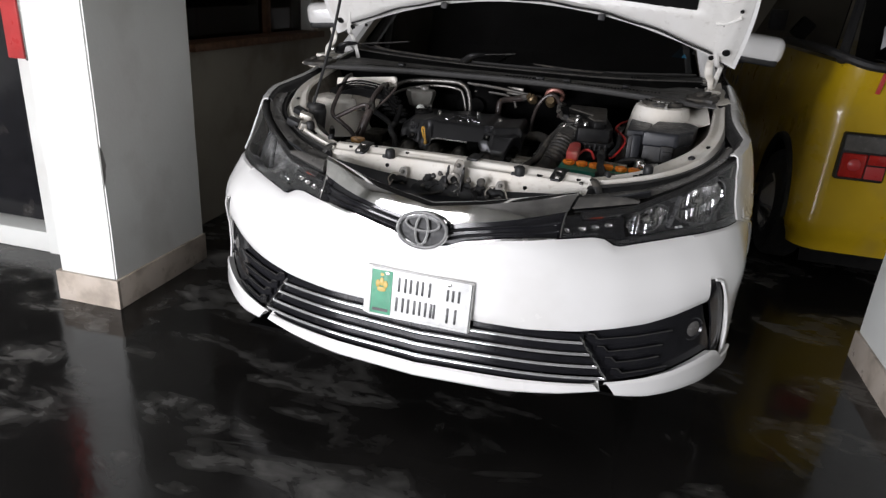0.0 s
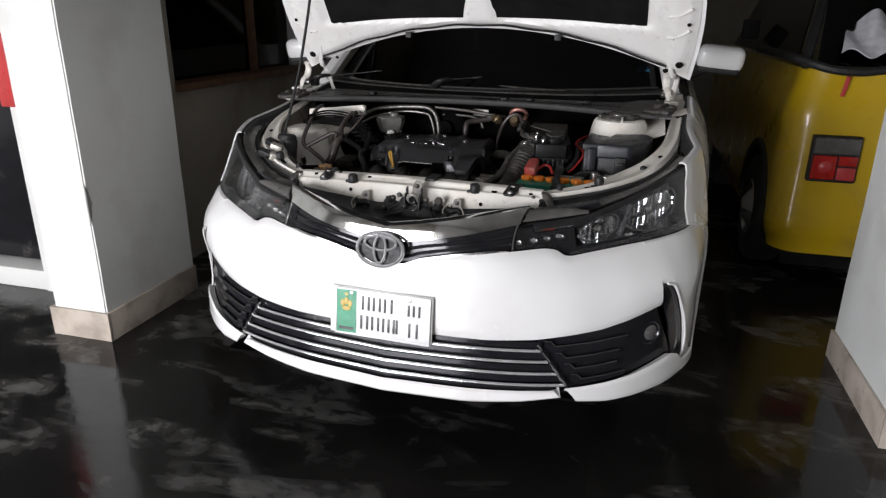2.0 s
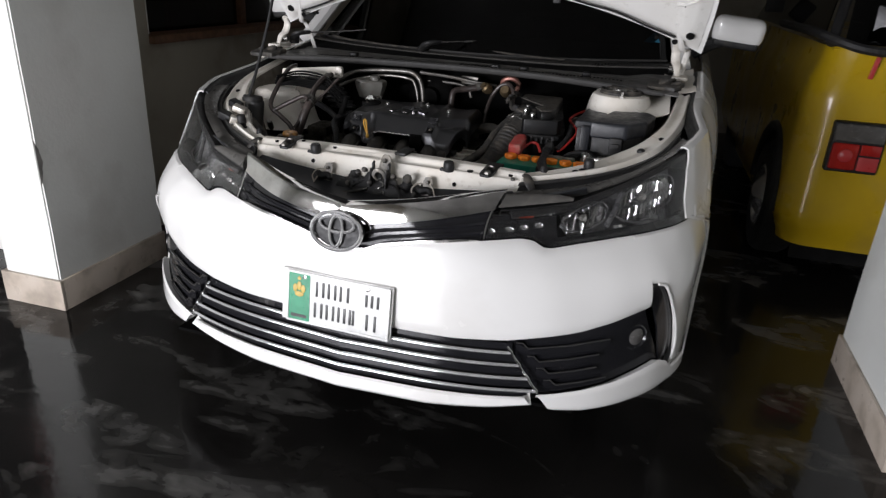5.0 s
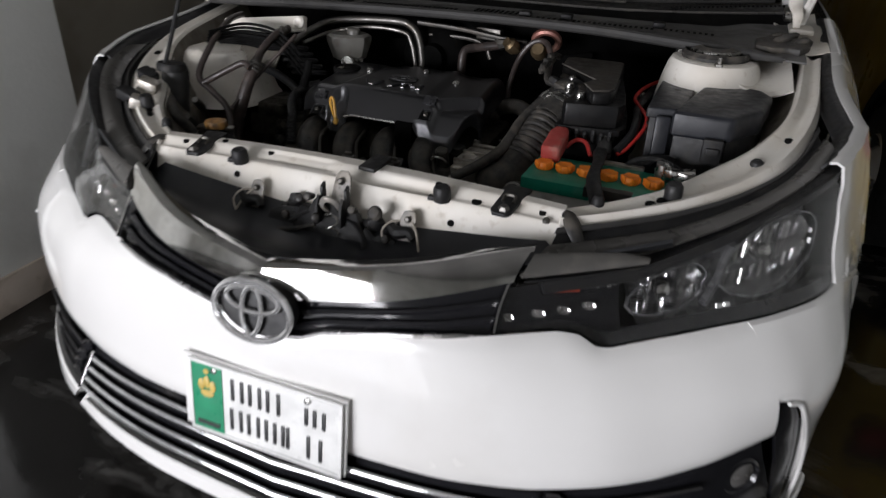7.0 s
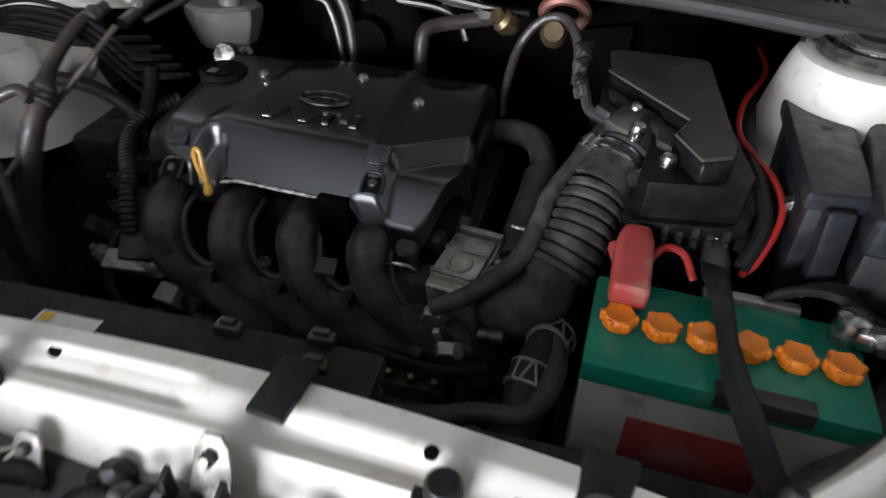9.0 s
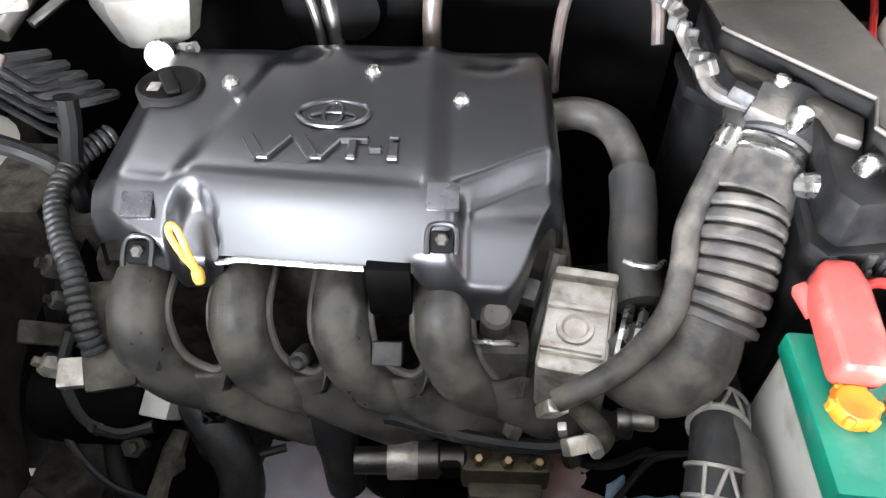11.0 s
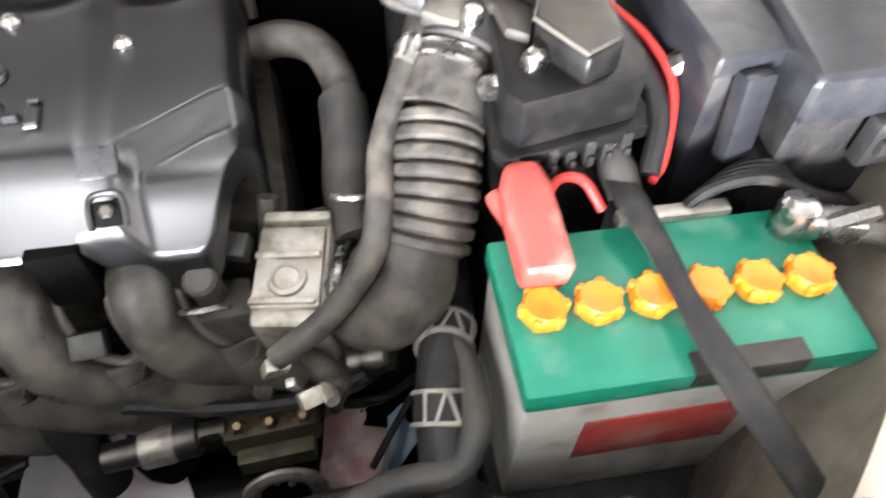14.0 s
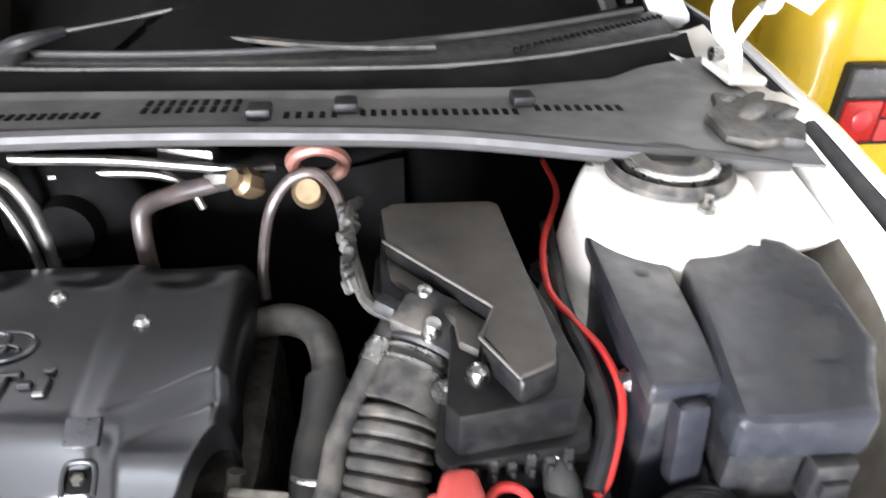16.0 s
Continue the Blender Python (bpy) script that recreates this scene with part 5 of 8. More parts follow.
for side in (-1, 1):
    flap = tube([(side * 0.396, 0.276, 0.800), (side * 0.404, 0.262, 0.800), (side * 0.414, 0.246, 0.792), (side * 0.428, 0.234, 0.772)], [0.006, 0.012, 0.014, 0.010], 8, 5, flat=0.40)
    part("rubber_flap", flap, RUBBER, car, "black rubber flap at the rail's end")
    for x, y, z, r in ((0.437, 0.318, 0.796, 0.010), (0.668, 0.528, 0.826, 0.012)):
        part("ledge_stub", moved(lathe([(r, -0.004), (r * 1.1, 0.008), (r * 0.9, 0.018), (r * 0.5, 0.022), (0.001, 0.022)], 12), pose(side * x, y, z)), BLACK, car, "black rubber stub")


def shroud(u, v):
    x = -0.56 + 1.12 * u
    y0 = on_shell(x, 0.75).y + 0.02
    y1 = 0.236 + 0.75 * max(0.0, abs(x) - 0.38)
    y1 = max(y1, y0 + 0.012)
    dip = 0.030 * math.sin(math.pi * v)
    return (x, y0 + (y1 - y0) * v, 0.735 + 0.06 * (x / 0.56) ** 2 - dip)


part("nose_shroud", sheet(shroud, 60, 12, 0.005), SHROUD, car, "black plastic shroud behind the chrome wing")

# the bay's rim: outer edge, inner edge and height along it
OUT = ((0.395, 0.238), (0.480, 0.293), (0.575, 0.365), (0.660, 0.450), (0.725, 0.545), (0.768, 0.720), (0.785, 1.000))
INN = ((0.390, 0.290), (0.455, 0.340), (0.525, 0.410), (0.590, 0.500), (0.660, 0.590), (0.715, 0.720), (0.738, 1.000))
RIM_Z = (0.797, 0.803, 0.812, 0.828, 0.855, 0.895, 0.940)
RIM_T = [k / 6 for k in range(7)]


def rim(t, w):
    """A place on the ledge: t along it from the rail to the cowl, w from its inner (0) to its outer edge (1)."""
    xo, yo, xi, yi = (hermite(RIM_T, [p[k] for p in row], t) for row in (OUT, INN) for k in (0, 1))
    return Vector((xi + (xo - xi) * w, yi + (yo - yi) * w, hermite(RIM_T, RIM_Z, t)))


def edge_point(t, inward=0.0):
    return rim(t, 1.0 - inward / 0.055)


for side in (-1, 1):
    stance["askew"] = True

    def ledge(u, v):
        p = rim(u, v)
        return (side * p.x, p.y, p.z - 0.016 * smooth_step(v, 0.8, 1.0) - 0.010 * smooth_step(v, 0.12, 0) + 0.004 * math.sin(3 * math.pi * v))

    strip = part("wing_ledge", sheet(ledge, 60, 12, -0.006 * side), BAY_WHITE, car, "white inner ledge along the wing")
    for t, w in ((0.26, 0.55), (0.295, 0.50), (0.72, 0.6)):
        p = ledge(t, w)
        part("hole", moved(lathe([(0.009, 0), (0.009, 0.003), (0.001, 0.003)], 12), aim((p[0], p[1], p[2] - 0.0005), (0, -0.2, 1))), DARK, strip, "dark hole")

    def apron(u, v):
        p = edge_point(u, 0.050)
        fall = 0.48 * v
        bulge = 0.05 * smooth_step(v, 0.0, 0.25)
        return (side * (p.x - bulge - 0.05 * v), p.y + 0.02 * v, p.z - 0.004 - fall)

    # panel's white is darkened for the shade below the ledge
    part("inner_apron", sheet(apron, 50, 16, 0.004), APRON, car, "dirty white inner wing panel, darkened for deep shade")

    def gap(u, v):
        x = 0.374 + 0.425 * u
        lens = on_shell(x, lamp_top(x), -0.002)
        p = rim(min(1.0, u * 0.80), 1.0)
        q = lens.lerp(Vector((p.x, p.y, p.z - 0.014)), v)
        return (side * q.x, q.y, q.z - 0.012 * math.sin(math.pi * v))

    def lamp_band(u, v):
        a, b = gap(u, 0.26), gap(u, 0.70)
        q = Vector(a).lerp(Vector(b), v)
        return (q.x, q.y, q.z + 0.010 + 0.005 * math.sin(math.pi * v))

    def gap_line(u, v):
        q = gap(u, 0.86 + 0.08 * v)
        return (q[0], q[1], q[2] + 0.012)

    trim = part("lamp_top_trim", sheet(gap, 50, 12, 0.004), BLACK, car, "dark channel between headlamp and ledge")
    part("lamp_top_band", sheet(lamp_band, 50, 8, 0.006), BAND, trim, "grey plastic band over the headlamp")
    part("band_edge", sheet(gap_line, 50, 3, 0.004), SEAL, trim, "grey rubber line beside the ledge")
    stance["askew"] = False

    tx, ty, tz = (0.602, 0.868, 0.0) if side > 0 else (-0.588, 0.765, -0.070)

    def tower(u, v):
        a = 2 * math.pi * u
        r = 0.056 + 0.088 * v ** 0.8
        top = 0.942 - 0.010 * v - 0.24 * smooth_step(v, 0.25, 1.0)
        if side < 0:
            r = 0.126 * v ** 0.7 * (1 + 0.10 * abs(math.sin(2 * a)))
            top = 0.940 - 0.014 * v * v - 0.115 * smooth_step(v, 0.50, 1.0) + 0.006 * math.exp(-((math.cos(a) * v + 0.1) / 0.06) ** 2)
        return (tx + r * math.cos(a), ty + r * 1.05 * math.sin(a), top + tz)

    dome = part("strut_tower", sheet(tower, 40, 14, 0.0), BAY_WHITE, car, "white suspension strut tower")
    if side > 0:
        part("strut_ring", moved(lathe([(0.068, -0.012), (0.070, 0.004), (0.064, 0.012), (0.058, 0.006), (0.050, 0.002), (0.044, 0.016), (0.030, 0.020), (0.020, 0.012), (0.001, 0.012)], 32), pose(tx, ty, 0.944)), RUBBER, dome, "black rubber strut mount")
        part("strut_ring_plate", moved(lathe([(0.052, 0.0), (0.052, 0.008), (0.044, 0.010), (0.040, 0.0)], 28), pose(tx, ty, 0.949)), STEEL, dome, "bright ring of the strut mount")
        for k in range(3):
            a = 2.1 * k + 0.6
            part("strut_nut", moved(lathe([(0.010, 0), (0.010, 0.010), (0.005, 0.010), (0.005, 0.022), (0.001, 0.022)], 6), pose(tx + 0.080 * math.cos(a), ty + 0.082 * math.sin(a), 0.934)), STEEL, dome, "bright nut and stud")
        part("tower_shelf", sheet(lambda u, v: (0.655 + 0.105 * u, 0.780 + 0.26 * v, 0.905 + 0.022 * math.sin(math.pi * v * 0.7) - 0.018 * math.sin(math.pi * u) + 0.020 * v), 16, 20, -0.004), BAY_WHITE, car, "white pressed shelf between tower and ledge")
    # rail takes the dark cast metal to carry the shade down there
    part("chassis_rail", block((side * 0.42 - 0.05, 0.32, 0.34), (side * 0.42 + 0.05, 1.1, 0.44), 0.012), GRIME, car, "chassis rail low in the bay, darkened for the shade")

# firewall, booster, mat and shield coloured near-black for the shade back there
part("firewall", sheet(lambda u, v: (1.5 * (u - 0.5), 1.075 + 0.03 * math.sin(9 * u), 0.30 + 0.655 * v), 30, 10, 0.01), SHADE_BLACK, car, "insulated firewall, near-black for the shade behind the engine")
part("brake_booster", moved(lathe([(0.02, -0.10), (0.06, -0.09), (0.088, -0.05), (0.092, 0.0), (0.085, 0.012), (0.070, 0.020), (0.040, 0.026), (0.034, 0.05), (0.001, 0.05)], 32), aim((-0.085, 0.995, 0.845), (0, -1, 0.12))), SHADE_BLACK, car, "round black brake booster on the firewall")
part("insulation_mat", sheet(lambda u, v: (-0.42 + 0.74 * u, 1.05 - 0.02 * math.sin(math.pi * v), 0.55 + 0.33 * v + 0.008 * math.sin(20 * u)), 40, 10, 0.004), SHADE_BLACK, car, "insulation mat on the firewall, near-black for the shade")
part("undershield", block((-0.62, 0.12, 0.195), (0.62, 1.1, 0.205)), SHADE_BLACK, car, "shield under the engine, near-black for the shade")
part("radiator", block((-0.36, 0.318, 0.26), (0.36, 0.358, 0.735), 0.006), BLACK, car, "black radiator behind the rail")
fan = part("fan_shroud", joined(block((-0.36, 0.362, 0.27), (0.12, 0.380, 0.74), 0.008), block((-0.37, 0.325, 0.750), (0.12, 0.388, 0.776), 0.010)), BLACK, car, "black radiator fan shroud")
for x, y in ((-0.034, 0.376), (0.056, 0.385), (0.062, 0.352)):
    part("clip", joined(block((x - 0.013, y - 0.007, 0.776), (x + 0.013, y + 0.007, 0.786), 0.003), block((x - 0.008, y - 0.003, 0.785), (x + 0.008, y + 0.004, 0.792), 0.002)), DULL_PIPE, fan, "dull metal clip")
part("radiator_stay", moved(block((-0.017, -0.045, -0.004), (0.017, 0.016, 0.004), 0.003), pose(0.062, 0.312, 0.812, 4, 0, -8)), BLACK, car, "black stay over the rail")
part("label", block((-0.220, 0.340, 0.7765), (-0.155, 0.356, 0.7775)), PLATE_WHITE, rail, "small white label strip")
part("label_mark", block((-0.216, 0.342, 0.7777), (-0.204, 0.354, 0.7783)), YELLOW_TAG, rail, "yellow mark")

# cowl in front of the windscreen
COWL_FRONT = table([(-0.80, 0.905), (-0.73, 0.920), (-0.55, 0.937), (-0.30, 0.950), (0.0, 0.954), (0.12, 0.953), (0.37, 0.932), (0.55, 0.890), (0.73, 0.857), (0.80, 0.848)])
COWL_STEP = table([(-0.80, 1.270), (-0.50, 1.150), (-0.30, 1.100), (-0.175, 1.084), (0.03, 1.075), (0.24, 1.069), (0.46, 1.077), (0.614, 1.115), (0.80, 1.205)])
COWL_BACK = table([(-0.80, 1.330), (-0.50, 1.212), (-0.20, 1.144), (0.02, 1.131), (0.24, 1.119), (0.39, 1.120), (0.56, 1.160), (0.80, 1.262)])
part("cowl_seal", tube([(x, COWL_FRONT(x), 0.966 - 0.018 * (x / 0.8) ** 2) for x in (-0.73, -0.60, -0.45, -0.25, 0.0, 0.2, 0.37, 0.55, 0.66, 0.735)], [0.007, 0.011, 0.012, 0.012, 0.012, 0.012, 0.012, 0.012, 0.011, 0.006], 10, 8), SEAL, car, "grey rubber seal along the cowl")


def cowl(u, v):
    x = -0.74 + 1.52 * u
    y0 = COWL_FRONT(x) + 0.008
    y = y0 + (COWL_STEP(x) - y0) * v
    z = 0.962 - 0.012 * (x / 0.76) ** 2 + 0.008 * smooth_step(v, 0.0, 0.12) + 0.006 * smooth_step(v, 0.85, 1.0) + 0.010 * smooth_step(x, 0.60, 0.68) * smooth_step(v, 0.3, 0.5)
    return (x, y, z)


def cowl_at(x, y):
    u = (x + 0.74) / 1.52
    y0, y1 = cowl(u, 0)[1], cowl(u, 1)[1]
    return cowl(u, (y - y0) / (y1 - y0))


def cowl_gutter(u, v):
    x = -0.74 + 1.52 * u
    a, b = COWL_STEP(x) - 0.002, COWL_BACK(x) + 0.004
    return (x, a + (b - a) * v, 0.974 - 0.012 * (x / 0.76) ** 2 - 0.004 * math.sin(math.pi * v) + (0.011 + 0.020 * (x / 0.76) ** 2) * v)


def cowl_upper(u, v):
    x = -0.74 + 1.50 * u
    a, b = COWL_BACK(x), 1.172 + 0.20 * (x / 0.765) ** 2
    return (x, a + (b - a) * v, 0.984 + 0.008 * smooth_step(v, 0, 0.4) + 0.008 * (x / 0.76) ** 2)


cowl_panel = part("cowl_panel", sheet(cowl, 80, 30, 0.004), COWL_GREY, car, "pale grey plastic cowl panel with vent slots")
# near-black gutter sheet puts the shadow of the cowl step into colour
part("gutter", sheet(cowl_gutter, 60, 10, 0.004), DARK, cowl_panel, "black gutter, dark for the shadow in the step")
part("upper_panel", sheet(cowl_upper, 60, 10, 0.004), DUSTY, cowl_panel, "dark grey panel under the windscreen")
part("gutter_edge", tube([(x, COWL_BACK(x), 0.987 + 0.008 * (x / 0.76) ** 2) for x in (-0.73, -0.5, -0.2, 0.02, 0.24, 0.39, 0.56, 0.76)], 0.0028, 8, 6), BAND, cowl_panel, "shiny edge of the gutter")
for k in range(26):
    x = 0.488 + 0.275 * k / 25
    y = 1.168 + 0.60 * (x - 0.488)
    part("vent_slot", block((x - 0.0028, y - 0.007, 0.988 + 0.008 * (x / 0.76) ** 2), (x + 0.0028, y + 0.007, 0.9945 + 0.008 * (x / 0.76) ** 2), 0.0006, 1), DARK, cowl_panel, "dark vent slot")
for x0, x1, rows in ((0.012, 0.118, (1.022, 1.046)), (0.180, 0.236, (0.998,)), (0.270, 0.456, (1.002,)), (0.486, 0.592, (1.014,)), (-0.30, -0.04, (1.010,)), (-0.56, -0.34, (1.012,))):
    n = int((x1 - x0) / 0.0118)
    for k in range(n + 1):
        for y in rows:
            x = x0 + (x1 - x0) * k / n
            p = cowl_at(x, y)
            part("vent_slot", block((x - 0.0033, y - 0.009, p[2] - 0.001), (x + 0.0033, y + 0.009, p[2] + 0.0016), 0.0006, 1), DARK, cowl_panel, "dark vent slot")
for x, y in ((0.250, 1.012), (0.470, 1.030), (-0.42, 1.03), (0.150, 0.995)):
    p = cowl_at(x, y)
    part("cowl_clip", block((x - 0.014, y - 0.016, p[2] + 0.0005), (x + 0.014, y + 0.018, p[2] + 0.014), 0.004), BLACK, cowl_panel, "black cowl clip")
# parked wipers: a plastic elbow, a bright spring arm and a blade along the glass
for dx in (0.0, -0.56):
    arm = part("wiper", tube([(-0.190 + dx, 1.165, 0.992), (-0.165 + dx, 1.130, 1.018), (-0.140 + dx, 1.125, 1.028), (-0.113 + dx, 1.158, 1.030)], [0.020, 0.018, 0.015, 0.010], 10, 6, flat=0.6), BLACK, car, "black wiper arm")
    part("spring_arm", tube([(-0.116 + dx, 1.155, 1.030), (-0.045 + dx, 1.208, 1.033), (0.021 + dx, 1.260, 1.038), (0.080 + dx, 1.290, 1.045)], 0.0055, 8, 5, flat=0.6), SATIN, arm, "bright metal spring arm")
    part("pivot_cap", moved(lathe([(0.020, -0.010), (0.020, 0.010), (0.014, 0.018), (0.001, 0.018)], 16), pose(-0.190 + dx, 1.165, 0.992)), BLACK, arm)
    for off in (0.0, 0.012):
        part("blade", tube([(-0.06 + dx, 1.262 + off, 1.016), (0.015 + dx, 1.232 + off, 1.008), (0.123 + dx, 1.192 + off, 1.006), (0.202 + dx, 1.170 + off, 1.004), (0.290 + dx, 1.162 + off, 1.002), (0.373 + dx, 1.165 + off, 1.001)], 0.0035, 6, 6), RUBBER, arm, "rubber wiper blade")
part("glass_edge", tube([(x, 1.168 + 0.20 * (x / 0.765) ** 2, 0.996 + 0.012 * (x / 0.765) ** 2) for x in (-0.72, -0.5, -0.25, 0.0, 0.25, 0.5, 0.74)], 0.005, 8, 6), SEAL, car, "grey moulding along the windscreen's lower edge")
for side in (-1, 1):
    corner = part("corner_cover", moved(prism([(-0.055, -0.060), (-0.020, -0.072), (0.010, -0.060), (0.034, -0.066), (0.052, -0.020), (0.040, 0.006), (0.056, 0.034), (0.030, 0.050), (0.012, 0.034), (-0.004, 0.062), (-0.034, 0.070), (-0.040, 0.030), (-0.060, 0.004)], 0, 0.016, 0.006), pose(side * 0.742, 0.955, 0.958, 4, 0, -8 * side)), RUBBER, car, "black dusty corner cover at the cowl")
    for x, y, r in ((0.755, 0.995, 0.020), (0.735, 0.955, 0.026), (0.772, 0.945, 0.018), (0.725, 1.000, 0.014)):
        part("lump", moved(lathe([(0.001, -0.6), (0.7, -0.5), (1.0, 0.0), (0.75, 0.5), (0.35, 0.75), (0.001, 0.7)], 9), pose(side * x, y, 0.975, 20 * x, 25, 200 * y) @ Matrix.Diagonal((r, 0.7 * r, 0.6 * r, 1))), RUBBER, corner, "crumpled fold of the cover")
    base = part("hinge_base", moved(prism([(-0.028, -0.03), (0.024, -0.035), (0.030, 0.06), (0.0, 0.085), (-0.022, 0.07)], 0, 0.012, 0.005, 3), pose(side * 0.785, 1.09, 0.972)), BAY_WHITE, car, "white bonnet hinge base")
    part("hinge_link", tube([(side * 0.772, 1.075, 0.985), (side * 0.770, 1.090, 1.012), (side * 0.764, 1.120, 1.030), (side * 0.760, 1.130, 1.060), (side * 0.758, 1.110, 1.085)], [0.008, 0.012, 0.016, 0.015, 0.013], 10, 6, flat=0.6), BAY_WHITE, base, "curved white hinge link")
    part("hinge_pivot", moved(lathe([(0.010, -0.008), (0.010, 0.008), (0.005, 0.011), (0.001, 0.011)], 12), pose(side * 0.752, 1.100, 1.005, 0, -90 * side, 0)), STEEL, base, "bright pivot")

    def wing_root(u, v):
        y = 0.985 + 0.34 * u
        return (side * (0.735 + 0.105 * v), y, 0.952 + 0.03 * u - 0.012 * math.sin(math.pi * v) + 0.004 * math.sin(14 * u))

    part("wing_root_panel", sheet(wing_root, 24, 10, 0.003), BAY_WHITE, car, "white pressed panel beside the hinge")


# ---- engine ----
engine = thing("car_engine", (-0.08, 0.75, 0.2), "dusty petrol engine with a grey plastic cover, mounted in the bay", "engine")
part("block", block((-0.32, 0.655, 0.30), (0.16, 0.90, 0.735), 0.02), GRIME, engine, "grimy cast alloy block")
part("sump", block((-0.28, 0.60, 0.205), (0.14, 0.88, 0.31), 0.02), DARK, engine, "black oil sump")
# gearbox coloured near-black to carry the shade low in the bay
part("gearbox", joined(block((0.17, 0.55, 0.28), (0.40, 0.86, 0.50), 0.04, 3), moved(lathe([(0.12, -0.1), (0.15, 0), (0.12, 0.1), (0.001, 0.12)], 20), pose(0.28, 0.7, 0.44, 0, 90, 0))), SHADE_BLACK, engine, "gearbox housing, near-black for the shade low in the bay")


def cover_height(x, y):
    """Top of the engine cover: a slope at the front, a ridge, and a gently crowned top."""
    slant = -0.205 + 0.30 * (y - 0.66)
    field = smooth_step(x, slant - 0.016, slant + 0.010) * smooth_step(x, 0.040, 0.010)
    face = 0.784 + 1.18 * (y - 0.6135 + 0.07 * (x + 0.10))
    top = 0.832 + 0.007 * field + 0.06 * (y - 0.68)
    z = top - 0.006 * math.log(1 + math.exp(min(30, (top - face) / 0.006)))
    z -= 0.014 * smooth_step(y, 0.86, 0.90)
    z -= 0.020 * smooth_step(x, -0.255, -0.295) + 0.020 * smooth_step(x, 0.124, 0.146)
    # scooped lower shoulder at the right, bounded by a curved lip
    lip = 0.660 + 0.045 * smooth_step(x, 0.03, 0.14)
    z -= 0.022 * smooth_step(x, 0.034, 0.056) * smooth_step(y, lip + 0.012, lip - 0.012)
    # three shallow dips along the rear edge
    for c in (-0.13, -0.03, 0.07):
        z -= 0.010 * math.exp(-((x - c) / 0.03) ** 2 - ((y - 0.862) / 0.018) ** 2)
    # well round the dipstick
    z -= 0.024 * smooth_step(((x + 0.190) / 0.025) ** 2 + ((y - 0.626) / 0.040) ** 2, 1.0, 0.55)
    return z


def cover_front(x):
    y = 0.6135 - 0.07 * (x + 0.10)
    y += 0.020 * smooth_step(x, -0.215, -0.25)
    y -= 0.012 * math.exp(-((x + 0.245) / 0.02) ** 2)
    y -= 0.006 * smooth_step(x, 0.035, 0.06) * smooth_step(x, 0.12, 0.095)
    y += 0.075 * smooth_step(x, 0.085, 0.140) ** 1.2
    return y


def cover_top(u, v):
    x = -0.295 + (0.440 - 0.002 * v) * u
    y0, y1 = cover_front(x), 0.893 - 0.02 * smooth_step(x, -0.25, -0.295)
    y = y0 + (y1 - y0) * v
    z = cover_height(x, y)
    z -= 0.022 * smooth_step(x, -0.165, -0.19) * smooth_step(v, 0.03, 0.0) + 0.026 * smooth_step(x, 0.0, 0.02) * smooth_step(v, 0.03, 0.0) + 0.03 * smooth_step(v, 0.985, 1.0)
    z -= 0.03 * smooth_step(abs(2 * u - 1), 0.975, 1.0)
    return (x, y, z)


cover = part("engine_cover", sheet(cover_top, 150, 110, 0.004), COVER, engine, "satin grey plastic engine cover", 50)


def on_cover(x, y, up=0.0):
    return Vector((x, y, cover_height(x, y) + up))


def raised(name, strokes, up, mat, label=""):
    """Raised marks on the cover out of short bars, each from one place to another."""
    bars = []
    for x0, y0, x1, y1, w in strokes:
        a, b = on_cover(x0, y0, up), on_cover(x1, y1, up)
        m = Matrix.Translation((a + b) / 2) @ (b - a).to_track_quat("X", "Z").to_matrix().to_4x4()
        bars.append(moved(block((-(b - a).length / 2, -w / 2, -0.004), ((b - a).length / 2, w / 2, 0.0035), 0.0012, 1), m))
    part(name, joined(*bars), mat, cover, label)


LET0, LET1 = 0.685, 0.714
raised("raised_letter", [(-0.150, LET1, -0.133, LET0, 0.011), (-0.128, LET0, -0.111, LET1, 0.006)], 0.0018, COVER, "raised letter on the cover")
raised("raised_letter", [(-0.102, LET1, -0.085, LET0, 0.011), (-0.080, LET0, -0.063, LET1, 0.006)], 0.0018, COVER)
raised("raised_letter", [(-0.068, LET1 - 0.003, -0.038, LET1 - 0.003, 0.007), (-0.052, LET1 - 0.006, -0.052, LET0, 0.008)], 0.0018, COVER)
raised("raised_letter", [(-0.037, 0.698, -0.025, 0.698, 0.007)], 0.0018, COVER)
raised("raised_letter", [(-0.015, 0.704, -0.015, LET0, 0.010), (-0.0155, 0.710, -0.0145, 0.716, 0.010)], 0.0018, COVER)
# satin bars paint the glint on the letters' lower ends
for x, w in ((-0.1305, 0.010), (-0.0825, 0.010), (-0.052, 0.0085), (-0.015, 0.0095)):
    p = on_cover(x, LET0 - 0.0012, 0.0034)
    part("letter_glint", moved(block((-w / 2, -0.0012, -0.0016), (w / 2, 0.0012, 0.0010), 0.0005, 1), Matrix.Translation(p)), SATIN, cover, "bright bar for the glint at a letter end")
em = Matrix.Translation(on_cover(-0.076, 0.750, 0.001)) @ pose(0, 0, 0, 90, 0, 0)
part("cover_badge", moved(oval(0.034, 0.021, 0.003), em), COVER, cover, "oval ring on the cover")
part("cover_badge", moved(oval(0.022, 0.009, 0.0022), em @ pose(0, 0, 0.007)), COVER, cover)
part("cover_badge", moved(oval(0.009, 0.018, 0.0022), em), COVER, cover)
